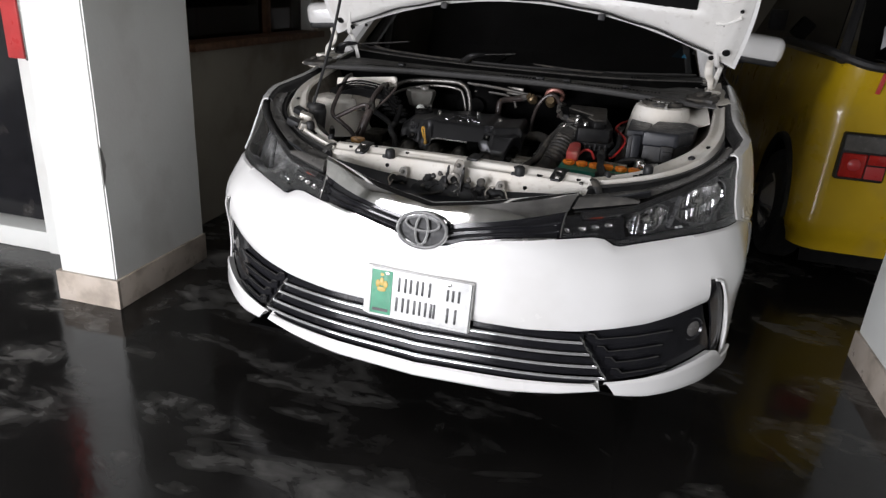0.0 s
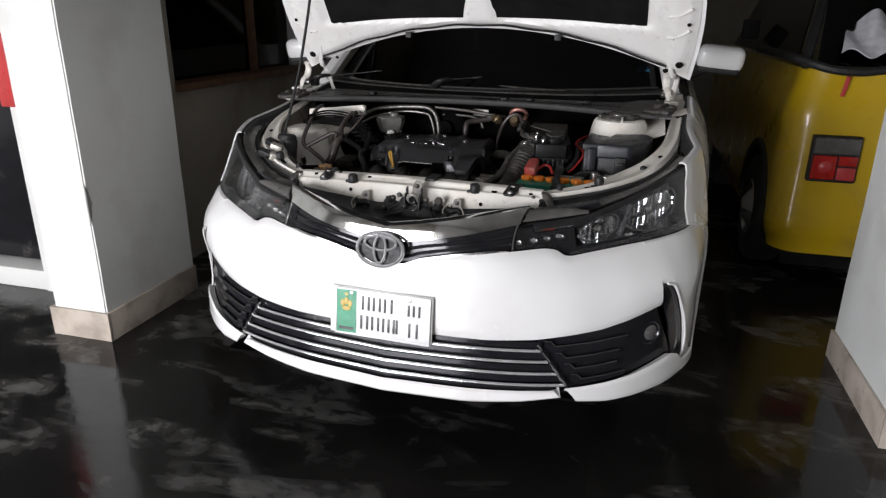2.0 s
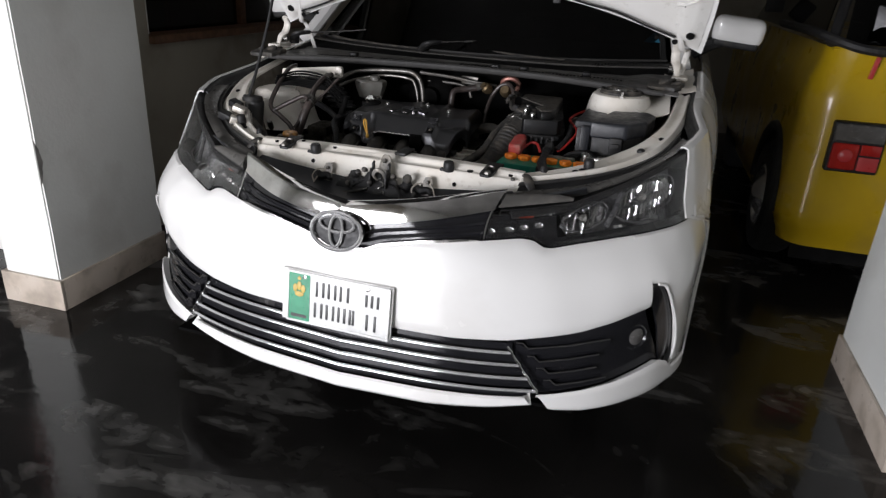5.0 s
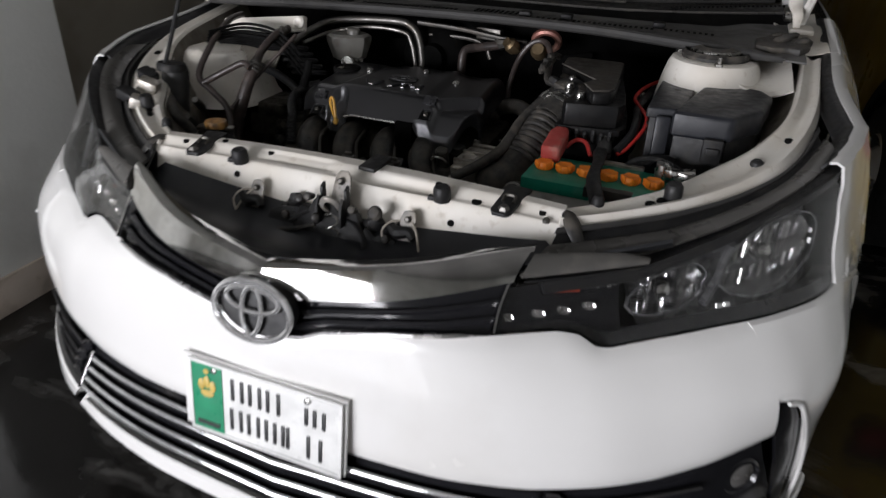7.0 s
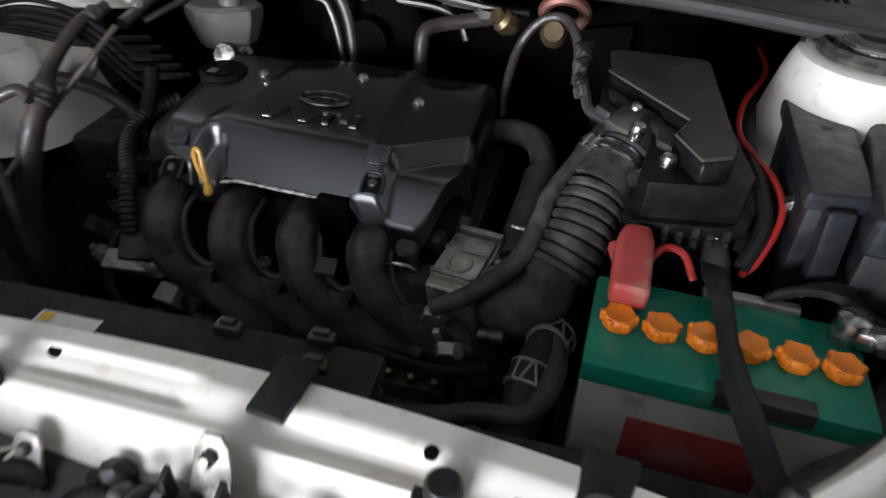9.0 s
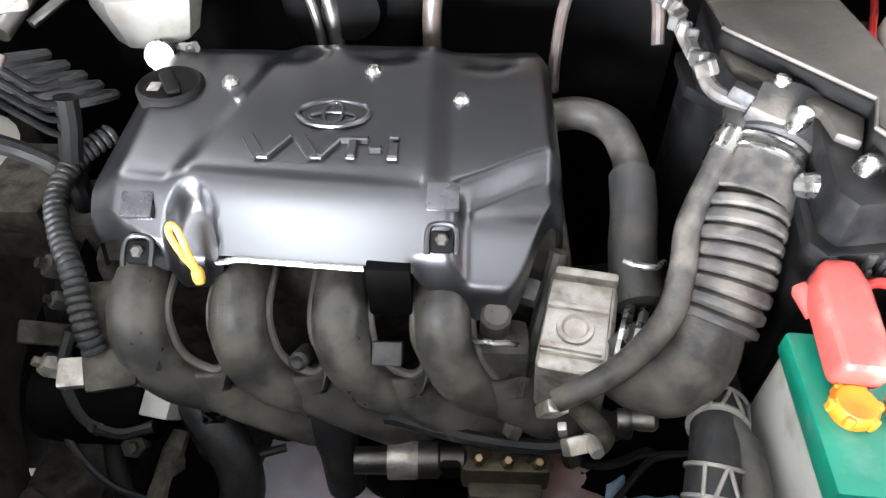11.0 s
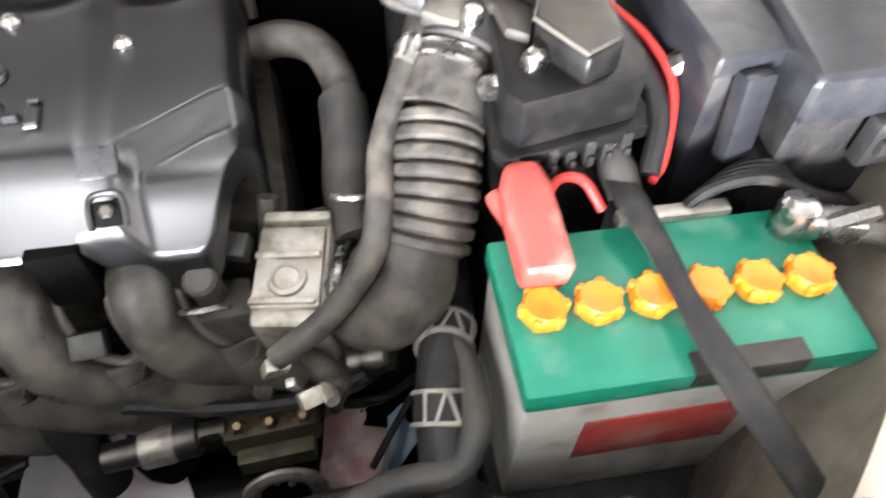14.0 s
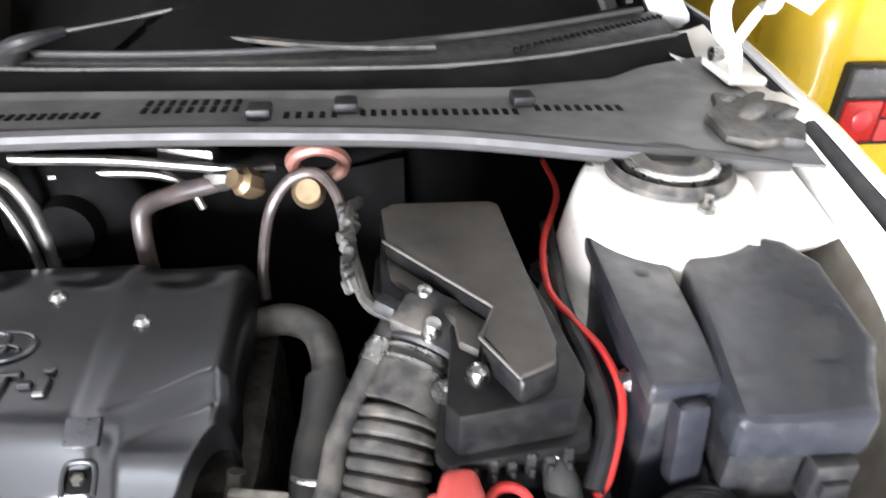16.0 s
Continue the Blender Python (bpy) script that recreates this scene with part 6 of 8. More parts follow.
oil = part("oil_cap", moved(lathe([(0.034, -0.012), (0.034, 0.002), (0.031, 0.005), (0.027, 0.001), (0.010, 0.000), (0.008, 0.003), (0.001, 0.003)], 28), Matrix.Translation(on_cover(-0.250, 0.800, 0.001))), DARK, engine, "black oil filler cap")
part("grip", moved(block((-0.007, -0.022, -0.001), (0.007, 0.022, 0.007), 0.003), Matrix.Translation(on_cover(-0.250, 0.800, 0.001)) @ pose(0, 0, 0, 0, 0, 30)), DARK, oil, "moulded grip on the cap")
part("mark", moved(block((-0.006, -0.008, 0.0), (0.006, 0.008, 0.003), 0.001), Matrix.Translation(on_cover(-0.266, 0.798, 0.003))), ALLOY, oil, "pale printed mark")
for x, y in ((-0.190, 0.806), (-0.045, 0.818), (0.045, 0.782)):
    part("cover_screw", moved(lathe([(0.009, -0.002), (0.009, 0.003), (0.005, 0.008), (0.001, 0.008)], 12), Matrix.Translation(on_cover(x, y))), STEEL, cover, "small bright screw")
for x in (-0.238, 0.031):
    p = on_cover(x, 0.648, 0.002)
    part("pad", moved(block((-0.0145, -0.0125, -0.006), (0.0145, 0.0125, 0.0035), 0.003), Matrix.Translation(p) @ pose(0, 0, 0, 30, 0, 0)), PAD_GREY, cover, "square pad on the cover")
    q = on_cover(x, 0.622, 0.001)
    part("bolt_well", moved(block((-0.0105, -0.012, -0.006), (0.0105, 0.010, 0.0015), 0.004), Matrix.Translation(q) @ pose(0, 0, 0, 34, 0, 0)), DARK, cover, "dark bolt well")
    rimline = [Matrix.Translation(q) @ pose(0, 0, 0, 34, 0, 0) @ Vector(c) for c in ((-0.0125, -0.014, 0.001), (-0.0125, 0.004, 0.002), (-0.008, 0.012, 0.002), (0.008, 0.012, 0.002), (0.0125, 0.004, 0.002), (0.0125, -0.014, 0.001))]
    part("well_rim", tube(rimline, 0.0026, 8, 4), COVER, cover, "raised rim of the bolt well")
    part("cover_bolt", moved(lathe([(0.006, 0), (0.006, 0.003), (0.004, 0.005), (0.001, 0.005)], 6), Matrix.Translation(q) @ pose(0, 0, 0, 34, 0, 0) @ pose(0, -0.001, 0.0015)), DULL_PIPE, cover, "dull bolt")
part("front_lip", tube([tuple(on_cover(-0.168 + 0.132 * k / 6, cover_front(-0.168 + 0.132 * k / 6) - 0.003, 0.003)) for k in range(7)], 0.0030, 6, 3), STEEL, cover, "bright lower edge")
# near-black block stands for the darkness of a deep slot
part("coil_slot", block((-0.0345, 0.600, 0.728), (0.0045, 0.64, 0.788), 0.002), SHADE_BLACK, engine, "near-black block for the dark of the coil slot")
dip = part("dipstick", tube([(-0.188, 0.612, 0.771), (-0.196, 0.614, 0.790), (-0.202, 0.618, 0.808), (-0.201, 0.622, 0.816), (-0.196, 0.622, 0.812), (-0.191, 0.616, 0.794), (-0.186, 0.611, 0.772)], 0.0030, 9, 6), DIPSTICK, engine, "amber dipstick loop")
part("dipstick_knob", moved(lathe([(0.001, -0.009), (0.004, -0.008), (0.0058, -0.003), (0.0058, 0.003), (0.004, 0.008), (0.001, 0.009)], 14), aim((-0.186, 0.610, 0.766), (0.2, -0.5, -0.6))), DIPSTICK, dip)

# intake manifold: four runners sweeping down in front of the cover
RUNNERS = (-0.250, -0.156, -0.062, 0.032)


def drift(z):
    return 0.15 * smooth_step(z, 0.70, 0.50) + 0.02 * smooth_step(z, 0.74, 0.68)


def manifold_web(u, v):
    z = 0.692 - 0.185 * v
    x = -0.285 + 0.37 * u + drift(z)
    phase = (x - drift(z) + 0.250) / 0.094
    ridge = 0.5 + 0.5 * math.cos(2 * math.pi * phase)
    y = 0.585 - 0.018 * ridge ** 0.8 - 0.012 * math.sin(math.pi * min(1, v * 1.1)) + 0.05 * smooth_step(v, 0.75, 1.0)
    low = 0.034 * smooth_step(v, 0.16, 0.0) * (1 - ridge)
    return (x, y, z - low)


manifold = part("intake_manifold", sheet(manifold_web, 110, 40, -0.02), MANIFOLD, engine, "dusty black plastic intake manifold", 60)
for x in RUNNERS:
    part("runner", tube([(x, 0.665, 0.734), (x, 0.628, 0.738), (x, 0.600, 0.730), (x + 0.003, 0.582, 0.708), (x + 0.012, 0.574, 0.682), (x + 0.030, 0.572, 0.654), (x + 0.060, 0.576, 0.620)], [0.024, 0.025, 0.026, 0.026, 0.025, 0.023, 0.016], 20, 8), MANIFOLD, manifold, "curved intake runner")
for x in RUNNERS[:-1]:
    r, w = x + 0.0262, x + 0.094 - 0.0262
    part("opening_rim", tube([(r, 0.645, 0.738), (r, 0.606, 0.730), (r + 0.003, 0.590, 0.708), (r + 0.012, 0.581, 0.684), (0.5 * (r + w) + 0.016, 0.577, 0.668), (w + 0.010, 0.579, 0.682), (w + 0.001, 0.589, 0.708), (w, 0.606, 0.730), (w, 0.645, 0.738)], 0.0046, 8, 6), EDGE_PALE, manifold, "dusty rim round the opening, paled for its edge highlight")
for x in (RUNNERS[0] - 0.0262, RUNNERS[-1] + 0.0262):
    part("runner_seam", tube([(x, 0.640, 0.738), (x, 0.603, 0.730), (x + 0.003, 0.588, 0.706), (x + 0.014, 0.580, 0.680), (x + 0.032, 0.577, 0.652)], 0.0046, 8, 6), EDGE_PALE, manifold)
for x, y, z in ((-0.100, 0.572, 0.694), (-0.195, 0.574, 0.655)):
    part("manifold_boss", moved(lathe([(0.009, -0.03), (0.009, 0.004), (0.006, 0.007), (0.001, 0.003)], 14), pose(x, y, z, 50, 0, 0)), MANIFOLD, manifold)
part("vacuum_port", joined(moved(lathe([(0.014, -0.05), (0.014, 0.02), (0.011, 0.024), (0.001, 0.024)], 16), pose(0.080, 0.600, 0.722, 20, 0, 0)), block((0.045, 0.58, 0.64), (0.115, 0.625, 0.70), 0.012)), MANIFOLD, engine, "grey port beside the manifold")
part("wire_clip", tube([(0.060, 0.578, 0.722), (0.070, 0.570, 0.732), (0.080, 0.568, 0.733), (0.090, 0.570, 0.731), (0.100, 0.576, 0.720)], 0.0025, 6, 5), STEEL, engine, "bright wire hose clip")

throttle = part("throttle_body", moved(block((-0.032, -0.052, -0.04), (0.032, 0.052, 0.045), 0.008, 3), pose(0.158, 0.600, 0.690, 8, -3, -13)), ALLOY, engine, "cast alloy throttle body")
TB = pose(0.158, 0.600, 0.690, 8, -3, -13)
part("throttle_lid", moved(block((-0.030, -0.040, 0.045), (0.026, 0.036, 0.052), 0.003), TB), ALLOY, throttle, "ribbed alloy lid")
part("throttle_rib", moved(block((-0.028, 0.040, 0.040), (0.030, 0.050, 0.056), 0.004), TB), ALLOY, throttle)
part("throttle_rib", moved(block((-0.030, 0.004, 0.0515), (0.024, 0.010, 0.057), 0.002), TB), ALLOY, throttle)
part("throttle_rib", moved(block((-0.030, -0.038, 0.0515), (0.024, -0.032, 0.057), 0.002), TB), ALLOY, throttle)
part("throttle_panel", moved(lathe([(0.017, 0.0), (0.016, 0.004), (0.012, 0.005), (0.010, 0.002), (0.001, 0.002)], 18), TB @ pose(-0.002, -0.014, 0.0515)), ALLOY, throttle, "round boss on the lid")
for k in range(2):
    part("throttle_clamp", moved(lathe([(0.043, -0.004), (0.045, 0.0), (0.043, 0.004), (0.001, 0.004)], 24), aim((0.196 + 0.012 * k, 0.583 - 0.004 * k, 0.705), (1, -0.35, 0.1))), STEEL, throttle, "steel hose clamp")
part("pipe_clip", joined(moved(block((-0.010, -0.006, -0.014), (0.010, 0.006, 0.014), 0.003), pose(0.128, 0.524, 0.700, 20, 15, 10)), moved(block((-0.004, -0.004, -0.020), (0.004, 0.004, 0.006), 0.002), pose(0.138, 0.515, 0.685, 15, -10, 0))), ALLOY, throttle, "pale clip on the pipe's end")
part("fitting", joined(moved(block((-0.012, -0.008, -0.008), (0.010, 0.008, 0.008), 0.003), pose(0.152, 0.508, 0.668, 30, 10, 20)), moved(lathe([(0.006, -0.012), (0.007, 0.0), (0.006, 0.010), (0.001, 0.010)], 10), pose(0.166, 0.506, 0.672, 70, 40, 0))), ALLOY, throttle, "small cast fitting")
part("fitting", moved(lathe([(0.009, -0.018), (0.010, -0.010), (0.008, -0.006), (0.010, 0.0), (0.010, 0.012), (0.006, 0.016), (0.001, 0.016)], 12), pose(0.204, 0.522, 0.690, 20, 80, 15)), DULL_PIPE, throttle, "ribbed metal fitting")
part("arm", tube([(0.150, 0.545, 0.680), (0.165, 0.528, 0.676), (0.178, 0.515, 0.668), (0.170, 0.505, 0.655)], [0.010, 0.012, 0.010, 0.007], 10, 5, flat=0.6), GRIME, throttle, "cast lever arm")
# intake hose, breather and coolant hoses
hose = part("intake_hose", tube([(0.318, 0.712, 0.838), (0.306, 0.688, 0.826), (0.292, 0.662, 0.812)], 0.041, 20, 6), RUBBER, engine, "dusty ribbed rubber intake hose")
part("bellows", tube([(0.292, 0.662, 0.812), (0.283, 0.635, 0.795), (0.273, 0.605, 0.772), (0.260, 0.580, 0.748)], 0.0355, 22, 8, ribs=8, rib=0.0055), RUBBER, hose, "ribbed bellows")
part("elbow", tube([(0.257, 0.582, 0.750), (0.248, 0.560, 0.732), (0.232, 0.550, 0.718), (0.212, 0.558, 0.708), (0.196, 0.580, 0.703)], [0.0355, 0.036, 0.0355, 0.036, 0.037], 20, 6), RUBBER, hose, "rubber elbow")
for k in (0, 1):
    part("hose_clamp", moved(lathe([(0.0415, -0.0022), (0.0452, -0.0016), (0.0452, 0.0016), (0.0415, 0.0022), (0.001, 0.0022)], 28), aim((0.307 + 0.005 * k, 0.692 + 0.0095 * k, 0.8275 + 0.0045 * k), (0.42, 0.8, 0.4))), STEEL, hose, "steel hose clamp")
part("clamp_screw", moved(lathe([(0.010, -0.016), (0.012, 0), (0.010, 0.014), (0.006, 0.020), (0.001, 0.020)], 10), pose(0.338, 0.645, 0.852, 60, 0, 40)), STEEL, hose, "bright clamp screw")
part("breather_pipe", tube([(0.292, 0.735, 0.862), (0.285, 0.712, 0.862), (0.262, 0.675, 0.842), (0.240, 0.635, 0.815), (0.232, 0.600, 0.795), (0.218, 0.568, 0.770), (0.180, 0.538, 0.742), (0.130, 0.524, 0.712)], [0.011, 0.012, 0.010, 0.011, 0.0115, 0.012, 0.011, 0.010], 12, 8), RUBBER, engine, "long grey breather pipe")
part("breather_tip", moved(lathe([(0.0125, -0.012), (0.0135, 0), (0.0125, 0.012), (0.001, 0.012)], 14), aim((0.276, 0.698, 0.855), (0.6, 0.9, 0.5))), STEEL, engine, "bright hose collar")
part("coolant_elbow", tube([(0.135, 0.850, 0.775), (0.175, 0.845, 0.785), (0.208, 0.825, 0.782), (0.222, 0.785, 0.772), (0.222, 0.755, 0.765)], 0.018, 14, 6), MANIFOLD, engine, "brown-grey coolant elbow")
part("coolant_hose", tube([(0.222, 0.760, 0.766), (0.219, 0.715, 0.755), (0.212, 0.665, 0.742), (0.214, 0.618, 0.728)], 0.0235, 16, 6), DUSTY, engine, "grey rubber coolant hose")
part("coolant_clip", tube([(0.196, 0.640, 0.765), (0.205, 0.632, 0.768), (0.222, 0.630, 0.768), (0.232, 0.640, 0.764)], 0.003, 6, 5), STEEL, engine, "wire hose clip")
low = part("lower_hose", tube([(0.292, 0.62, 0.665), (0.280, 0.56, 0.682), (0.268, 0.520, 0.700), (0.260, 0.49, 0.702), (0.252, 0.46, 0.698), (0.248, 0.43, 0.682), (0.243, 0.40, 0.655), (0.24, 0.37, 0.62)], 0.0225, 18, 6), BLACK, engine, "black lower radiator hose")
for p, way in (((0.268, 0.520, 0.700), (-0.3, -0.9, 0.25)), ((0.252, 0.46, 0.698), (-0.2, -0.9, -0.35))):
    M = aim(p, way)
    up = M.inverted().to_3x3() @ Vector((0.05, -0.55, 1))
    facing = math.atan2(up.y, up.x)
    clamp = part("hose_clamp", moved(lathe([(0.0215, -0.0135), (0.0238, -0.0130), (0.0238, 0.0130), (0.0215, 0.0135), (0.001, 0.0135)], 24), M), BLACK, low, "steel spring clamp")
    for z in (-0.012, 0.012):
        part("clamp_wire", moved(lathe([(0.0232, -0.0022), (0.0256, -0.0014), (0.0256, 0.0014), (0.0232, 0.0022)], 28), M @ pose(0, 0, z)), DUSTY_STEEL, clamp, "pale clamp wire")
    for turn, slant in ((-0.75, 0), (-0.15, 22), (0.25, -18), (0.75, 0)):
        part("clamp_bar", moved(block((-0.0012, -0.0016, -0.0125), (0.0012, 0.0016, 0.0125), 0.0006, 1), M @ Matrix.Rotation(facing + turn, 4, "Z") @ pose(0.0250, 0, 0, slant, 0, 0)), DUSTY_STEEL, clamp, "pale clamp bar")
part("branch_hose", tube([(0.268, 0.51, 0.712), (0.277, 0.483, 0.712), (0.274, 0.445, 0.714), (0.264, 0.423, 0.702), (0.248, 0.413, 0.692), (0.205, 0.417, 0.680), (0.165, 0.411, 0.670), (0.10, 0.405, 0.66)], 0.012, 14, 7), DUSTY, low, "grey branch hose bent along the radiator")
part("rail_hose", tube([(0.02, 0.44, 0.55), (0.10, 0.445, 0.56), (0.20, 0.44, 0.58), (0.26, 0.42, 0.60), (0.28, 0.39, 0.63)], 0.018, 12, 6), RUBBER, engine, "black hose behind the radiator")
cyl = part("purge_valve", moved(lathe([(0.014, -0.06), (0.015, -0.02), (0.019, -0.018), (0.019, 0.028), (0.015, 0.030), (0.015, 0.055), (0.010, 0.06), (0.001, 0.06)], 18), pose(0.000, 0.552, 0.545, 0, 90, 2)), DULL_PIPE, engine, "dull metal cylindrical valve")
bracket = part("valve_bracket", joined(block((0.052, 0.536, 0.512), (0.146, 0.568, 0.556), 0.008), block((0.060, 0.520, 0.500), (0.138, 0.545, 0.530), 0.006)), OLIVE_CAST, engine, "rusty bracket under the manifold")
part("bracket_arch", tube([(0.060, 0.500, 0.42), (0.061, 0.506, 0.468), (0.071, 0.510, 0.494), (0.096, 0.512, 0.504), (0.121, 0.510, 0.494), (0.132, 0.506, 0.468), (0.133, 0.500, 0.42)], 0.0095, 10, 6, flat=0.6), DUSTY_STEEL, bracket, "arched grey plate")
# near-black block paints the shade inside the arch
part("bracket_hollow", block((0.064, 0.522, 0.42), (0.129, 0.530, 0.510), 0.004), SHADE_BLACK, bracket, "near-black block for the shade under the arch")
for x, z in ((0.090, 0.478), (0.104, 0.466)):
    part("rivet", moved(lathe([(0.004, -0.003), (0.004, 0.002), (0.002, 0.004), (0.001, 0.004)], 10), pose(x, 0.516, z, 60, 0, 0)), ALLOY, bracket, "pale rivet")
for x, z in ((0.070, 0.565), (0.100, 0.562), (0.132, 0.560)):
    part("bracket_bolt", moved(lathe([(0.008, -0.004), (0.008, 0.004), (0.004, 0.010), (0.001, 0.010)], 6), pose(x, 0.545, z, 20, 0, 0)), BRASS, bracket, "brassy bolt")
part("valve_sleeve", moved(lathe([(0.0195, -0.013), (0.0205, -0.010), (0.0205, 0.016), (0.0195, 0.019), (0.001, 0.019)], 20), pose(-0.012, 0.552, 0.545, 0, 90, 2)), ALLOY, cyl, "pale metal sleeve")
part("valve_plug", block((0.030, 0.538, 0.532), (0.052, 0.566, 0.558), 0.004), DARK, cyl)
part("drain_port", tube([(-0.095, 0.600, 0.600), (-0.088, 0.582, 0.565), (-0.080, 0.566, 0.535), (-0.076, 0.556, 0.510), (-0.074, 0.550, 0.488)], [0.024, 0.025, 0.021, 0.022, 0.022], 18, 6), BLACK, engine, "black port pointing down")
part("starter", moved(lathe([(0.03, -0.08), (0.038, -0.07), (0.038, 0.05), (0.03, 0.07), (0.015, 0.09), (0.001, 0.09)], 18), pose(-0.05, 0.64, 0.42, 70, 0, 20)), DARK, engine, "black starter motor")

# left flank of the engine: alternator, belt, conduits
part("side_hose", tube([(0.141, 0.665, 0.75), (0.131, 0.642, 0.70), (0.120, 0.613, 0.66), (0.109, 0.575, 0.62)], 0.009, 10, 6), MANIFOLD, engine, "thin dusty hose beside the manifold")
# alternator's colour holds the shade it sits in
alt = part("alternator", moved(lathe([(0.03, -0.07), (0.062, -0.06), (0.066, -0.03), (0.066, 0.03), (0.060, 0.06), (0.03, 0.07), (0.001, 0.07)], 24), pose(-0.345, 0.615, 0.560, 0, 90, 0) @ Matrix.Diagonal((0.85, 0.85, 1, 1))), SHADE_BLACK, engine, "alternator, near-black for the shade around it")
part("connector", moved(block((-0.016, -0.014, -0.014), (0.016, 0.014, 0.020), 0.003), pose(-0.262, 0.585, 0.588, 30, 0, -10)), CASE_GREY, alt, "pale grey plug")
part("bracket", moved(block((-0.045, -0.016, -0.006), (0.045, 0.016, 0.008), 0.005), pose(-0.318, 0.600, 0.625, 20, 8, 12)), ALLOY, alt, "pale cast bracket")
part("cable", tube([(-0.351, 0.626, 0.66), (-0.362, 0.598, 0.625), (-0.345, 0.570, 0.588), (-0.310, 0.560, 0.570), (-0.273, 0.568, 0.572)], 0.007, 8, 6), BLACK, alt, "black cable below the plug")
part("bent_hose", tube([(-0.235, 0.600, 0.580), (-0.205, 0.570, 0.560), (-0.186, 0.545, 0.528), (-0.186, 0.522, 0.495), (-0.208, 0.498, 0.465), (-0.245, 0.484, 0.440), (-0.290, 0.480, 0.420)], 0.024, 18, 7), BLACK, engine, "thick black bent hose low on the engine")
part("cast_lever", tube([(-0.252, 0.575, 0.550), (-0.256, 0.552, 0.545), (-0.262, 0.528, 0.536), (-0.266, 0.508, 0.522), (-0.258, 0.498, 0.512)], [0.010, 0.013, 0.010, 0.012, 0.007], 10, 5, flat=0.7), GRIME, engine, "cast lever arm")
part("cast_cylinder", moved(lathe([(0.012, -0.030), (0.017, -0.026), (0.017, -0.006), (0.014, -0.002), (0.016, 0.004), (0.016, 0.020), (0.010, 0.026), (0.001, 0.026)], 16), aim((-0.300, 0.604, 0.622), (1, -0.1, 0.05))), ALLOY, engine, "pale cast cylinder beside the alternator")
part("cast_bracket", moved(prism([(-0.022, -0.022), (0.010, -0.026), (0.024, 0.004), (0.010, 0.028), (-0.016, 0.020)], 0, 0.010, 0.003), pose(-0.326, 0.640, 0.664, 35, 0, 12)), ALLOY, engine, "pale cast bracket")
part("red_clamp", moved(lathe([(0.0115, -0.010), (0.0135, -0.008), (0.0135, 0.008), (0.0115, 0.010), (0.001, 0.010)], 16), aim((-0.372, 0.498, 0.499), (1, -0.25, -0.15))), COPPER, engine, "rusty red clamp on the brown hose")
part("dipstick_tube", tube([(-0.345, 0.628, 0.665), (-0.310, 0.620, 0.645), (-0.271, 0.608, 0.622), (-0.235, 0.592, 0.602), (-0.210, 0.580, 0.590)], 0.0065, 8, 6), MANIFOLD, engine, "thin tube")
part("tube_end", moved(lathe([(0.012, -0.012), (0.014, 0), (0.012, 0.012), (0.001, 0.012)], 14), pose(-0.207, 0.579, 0.589, 70, 40, 0)), STEEL, engine, "bright hose collar")
part("conduit", tube([(-0.315, 0.775, 0.80), (-0.338, 0.735, 0.795), (-0.342, 0.690, 0.785), (-0.322, 0.645, 0.775), (-0.300, 0.610, 0.765), (-0.285, 0.575, 0.74), (-0.278, 0.560, 0.715)], 0.0088, 12, 8, ribs=34, rib=0.0022), BLACK, engine, "corrugated grey wiring conduit")
part("pulley", moved(lathe([(0.075, -0.02), (0.08, -0.016), (0.072, -0.008), (0.08, 0.0), (0.072, 0.008), (0.08, 0.016), (0.03, 0.02), (0.001, 0.02)], 30), pose(-0.375, 0.72, 0.62, 0, 90, 0)), DARK, engine, "black belt pulley")
part("engine_mount", joined(block((-0.50, 0.72, 0.66), (-0.34, 0.80, 0.72), 0.012), block((-0.46, 0.70, 0.72), (-0.38, 0.82, 0.755), 0.012)), GRIME, engine, "dark cast engine mount")
part("side_bracket", moved(block((-0.022, -0.05, -0.008), (0.022, 0.05, 0.008), 0.006), pose(-0.275, 0.580, 0.715, 35, 10, 20)), GRIME, engine, "dark cast bracket")


# ---- air filter box ----
BOX_LINE = [(0.326, 0.604), (0.335, 0.588), (0.440, 0.602), (0.450, 0.628), (0.442, 0.72), (0.418, 0.885), (0.285, 0.885), (0.280, 0.815), (0.335, 0.745), (0.340, 0.69)]
airbox = part("air_filter_box", prism(BOX_LINE, 0.60, 0.828, 0.010), BOX_BLACK, car, "black air filter box")


def grown(line, by):
    cx, cy = sum(p[0] for p in line) / len(line), sum(p[1] for p in line) / len(line)
    return [(x + by * (1 if x > cx else -1), y + by * (1 if y > cy else -1)) for x, y in line]


part("flange", prism(grown(BOX_LINE, 0.007), 0.822, 0.836, 0.004), BOX_BLACK, airbox, "black joint flange")
part("lower_lid", prism(grown(BOX_LINE, -0.002), 0.834, 0.880, 0.005, 2), BOX_BLACK, airbox, "black lower half of the lid")
part("deck", prism([(0.289, 0.806), (0.378, 0.690), (0.362, 0.655), (0.346, 0.668), (0.346, 0.700), (0.292, 0.770)], 0.878, 0.889, 0.004, 2), LID_DUST, airbox, "dusty lower step of the lid")
part("lid", prism([(0.284, 0.874), (0.298, 0.886), (0.408, 0.884), (0.417, 0.876), (0.424, 0.640), (0.418, 0.614), (0.386, 0.600), (0.362, 0.650), (0.380, 0.690), (0.287, 0.808)], 0.876, 0.903, 0.003, 1), BOX_BLACK, airbox, "black raised lid with a slanted step", 50)
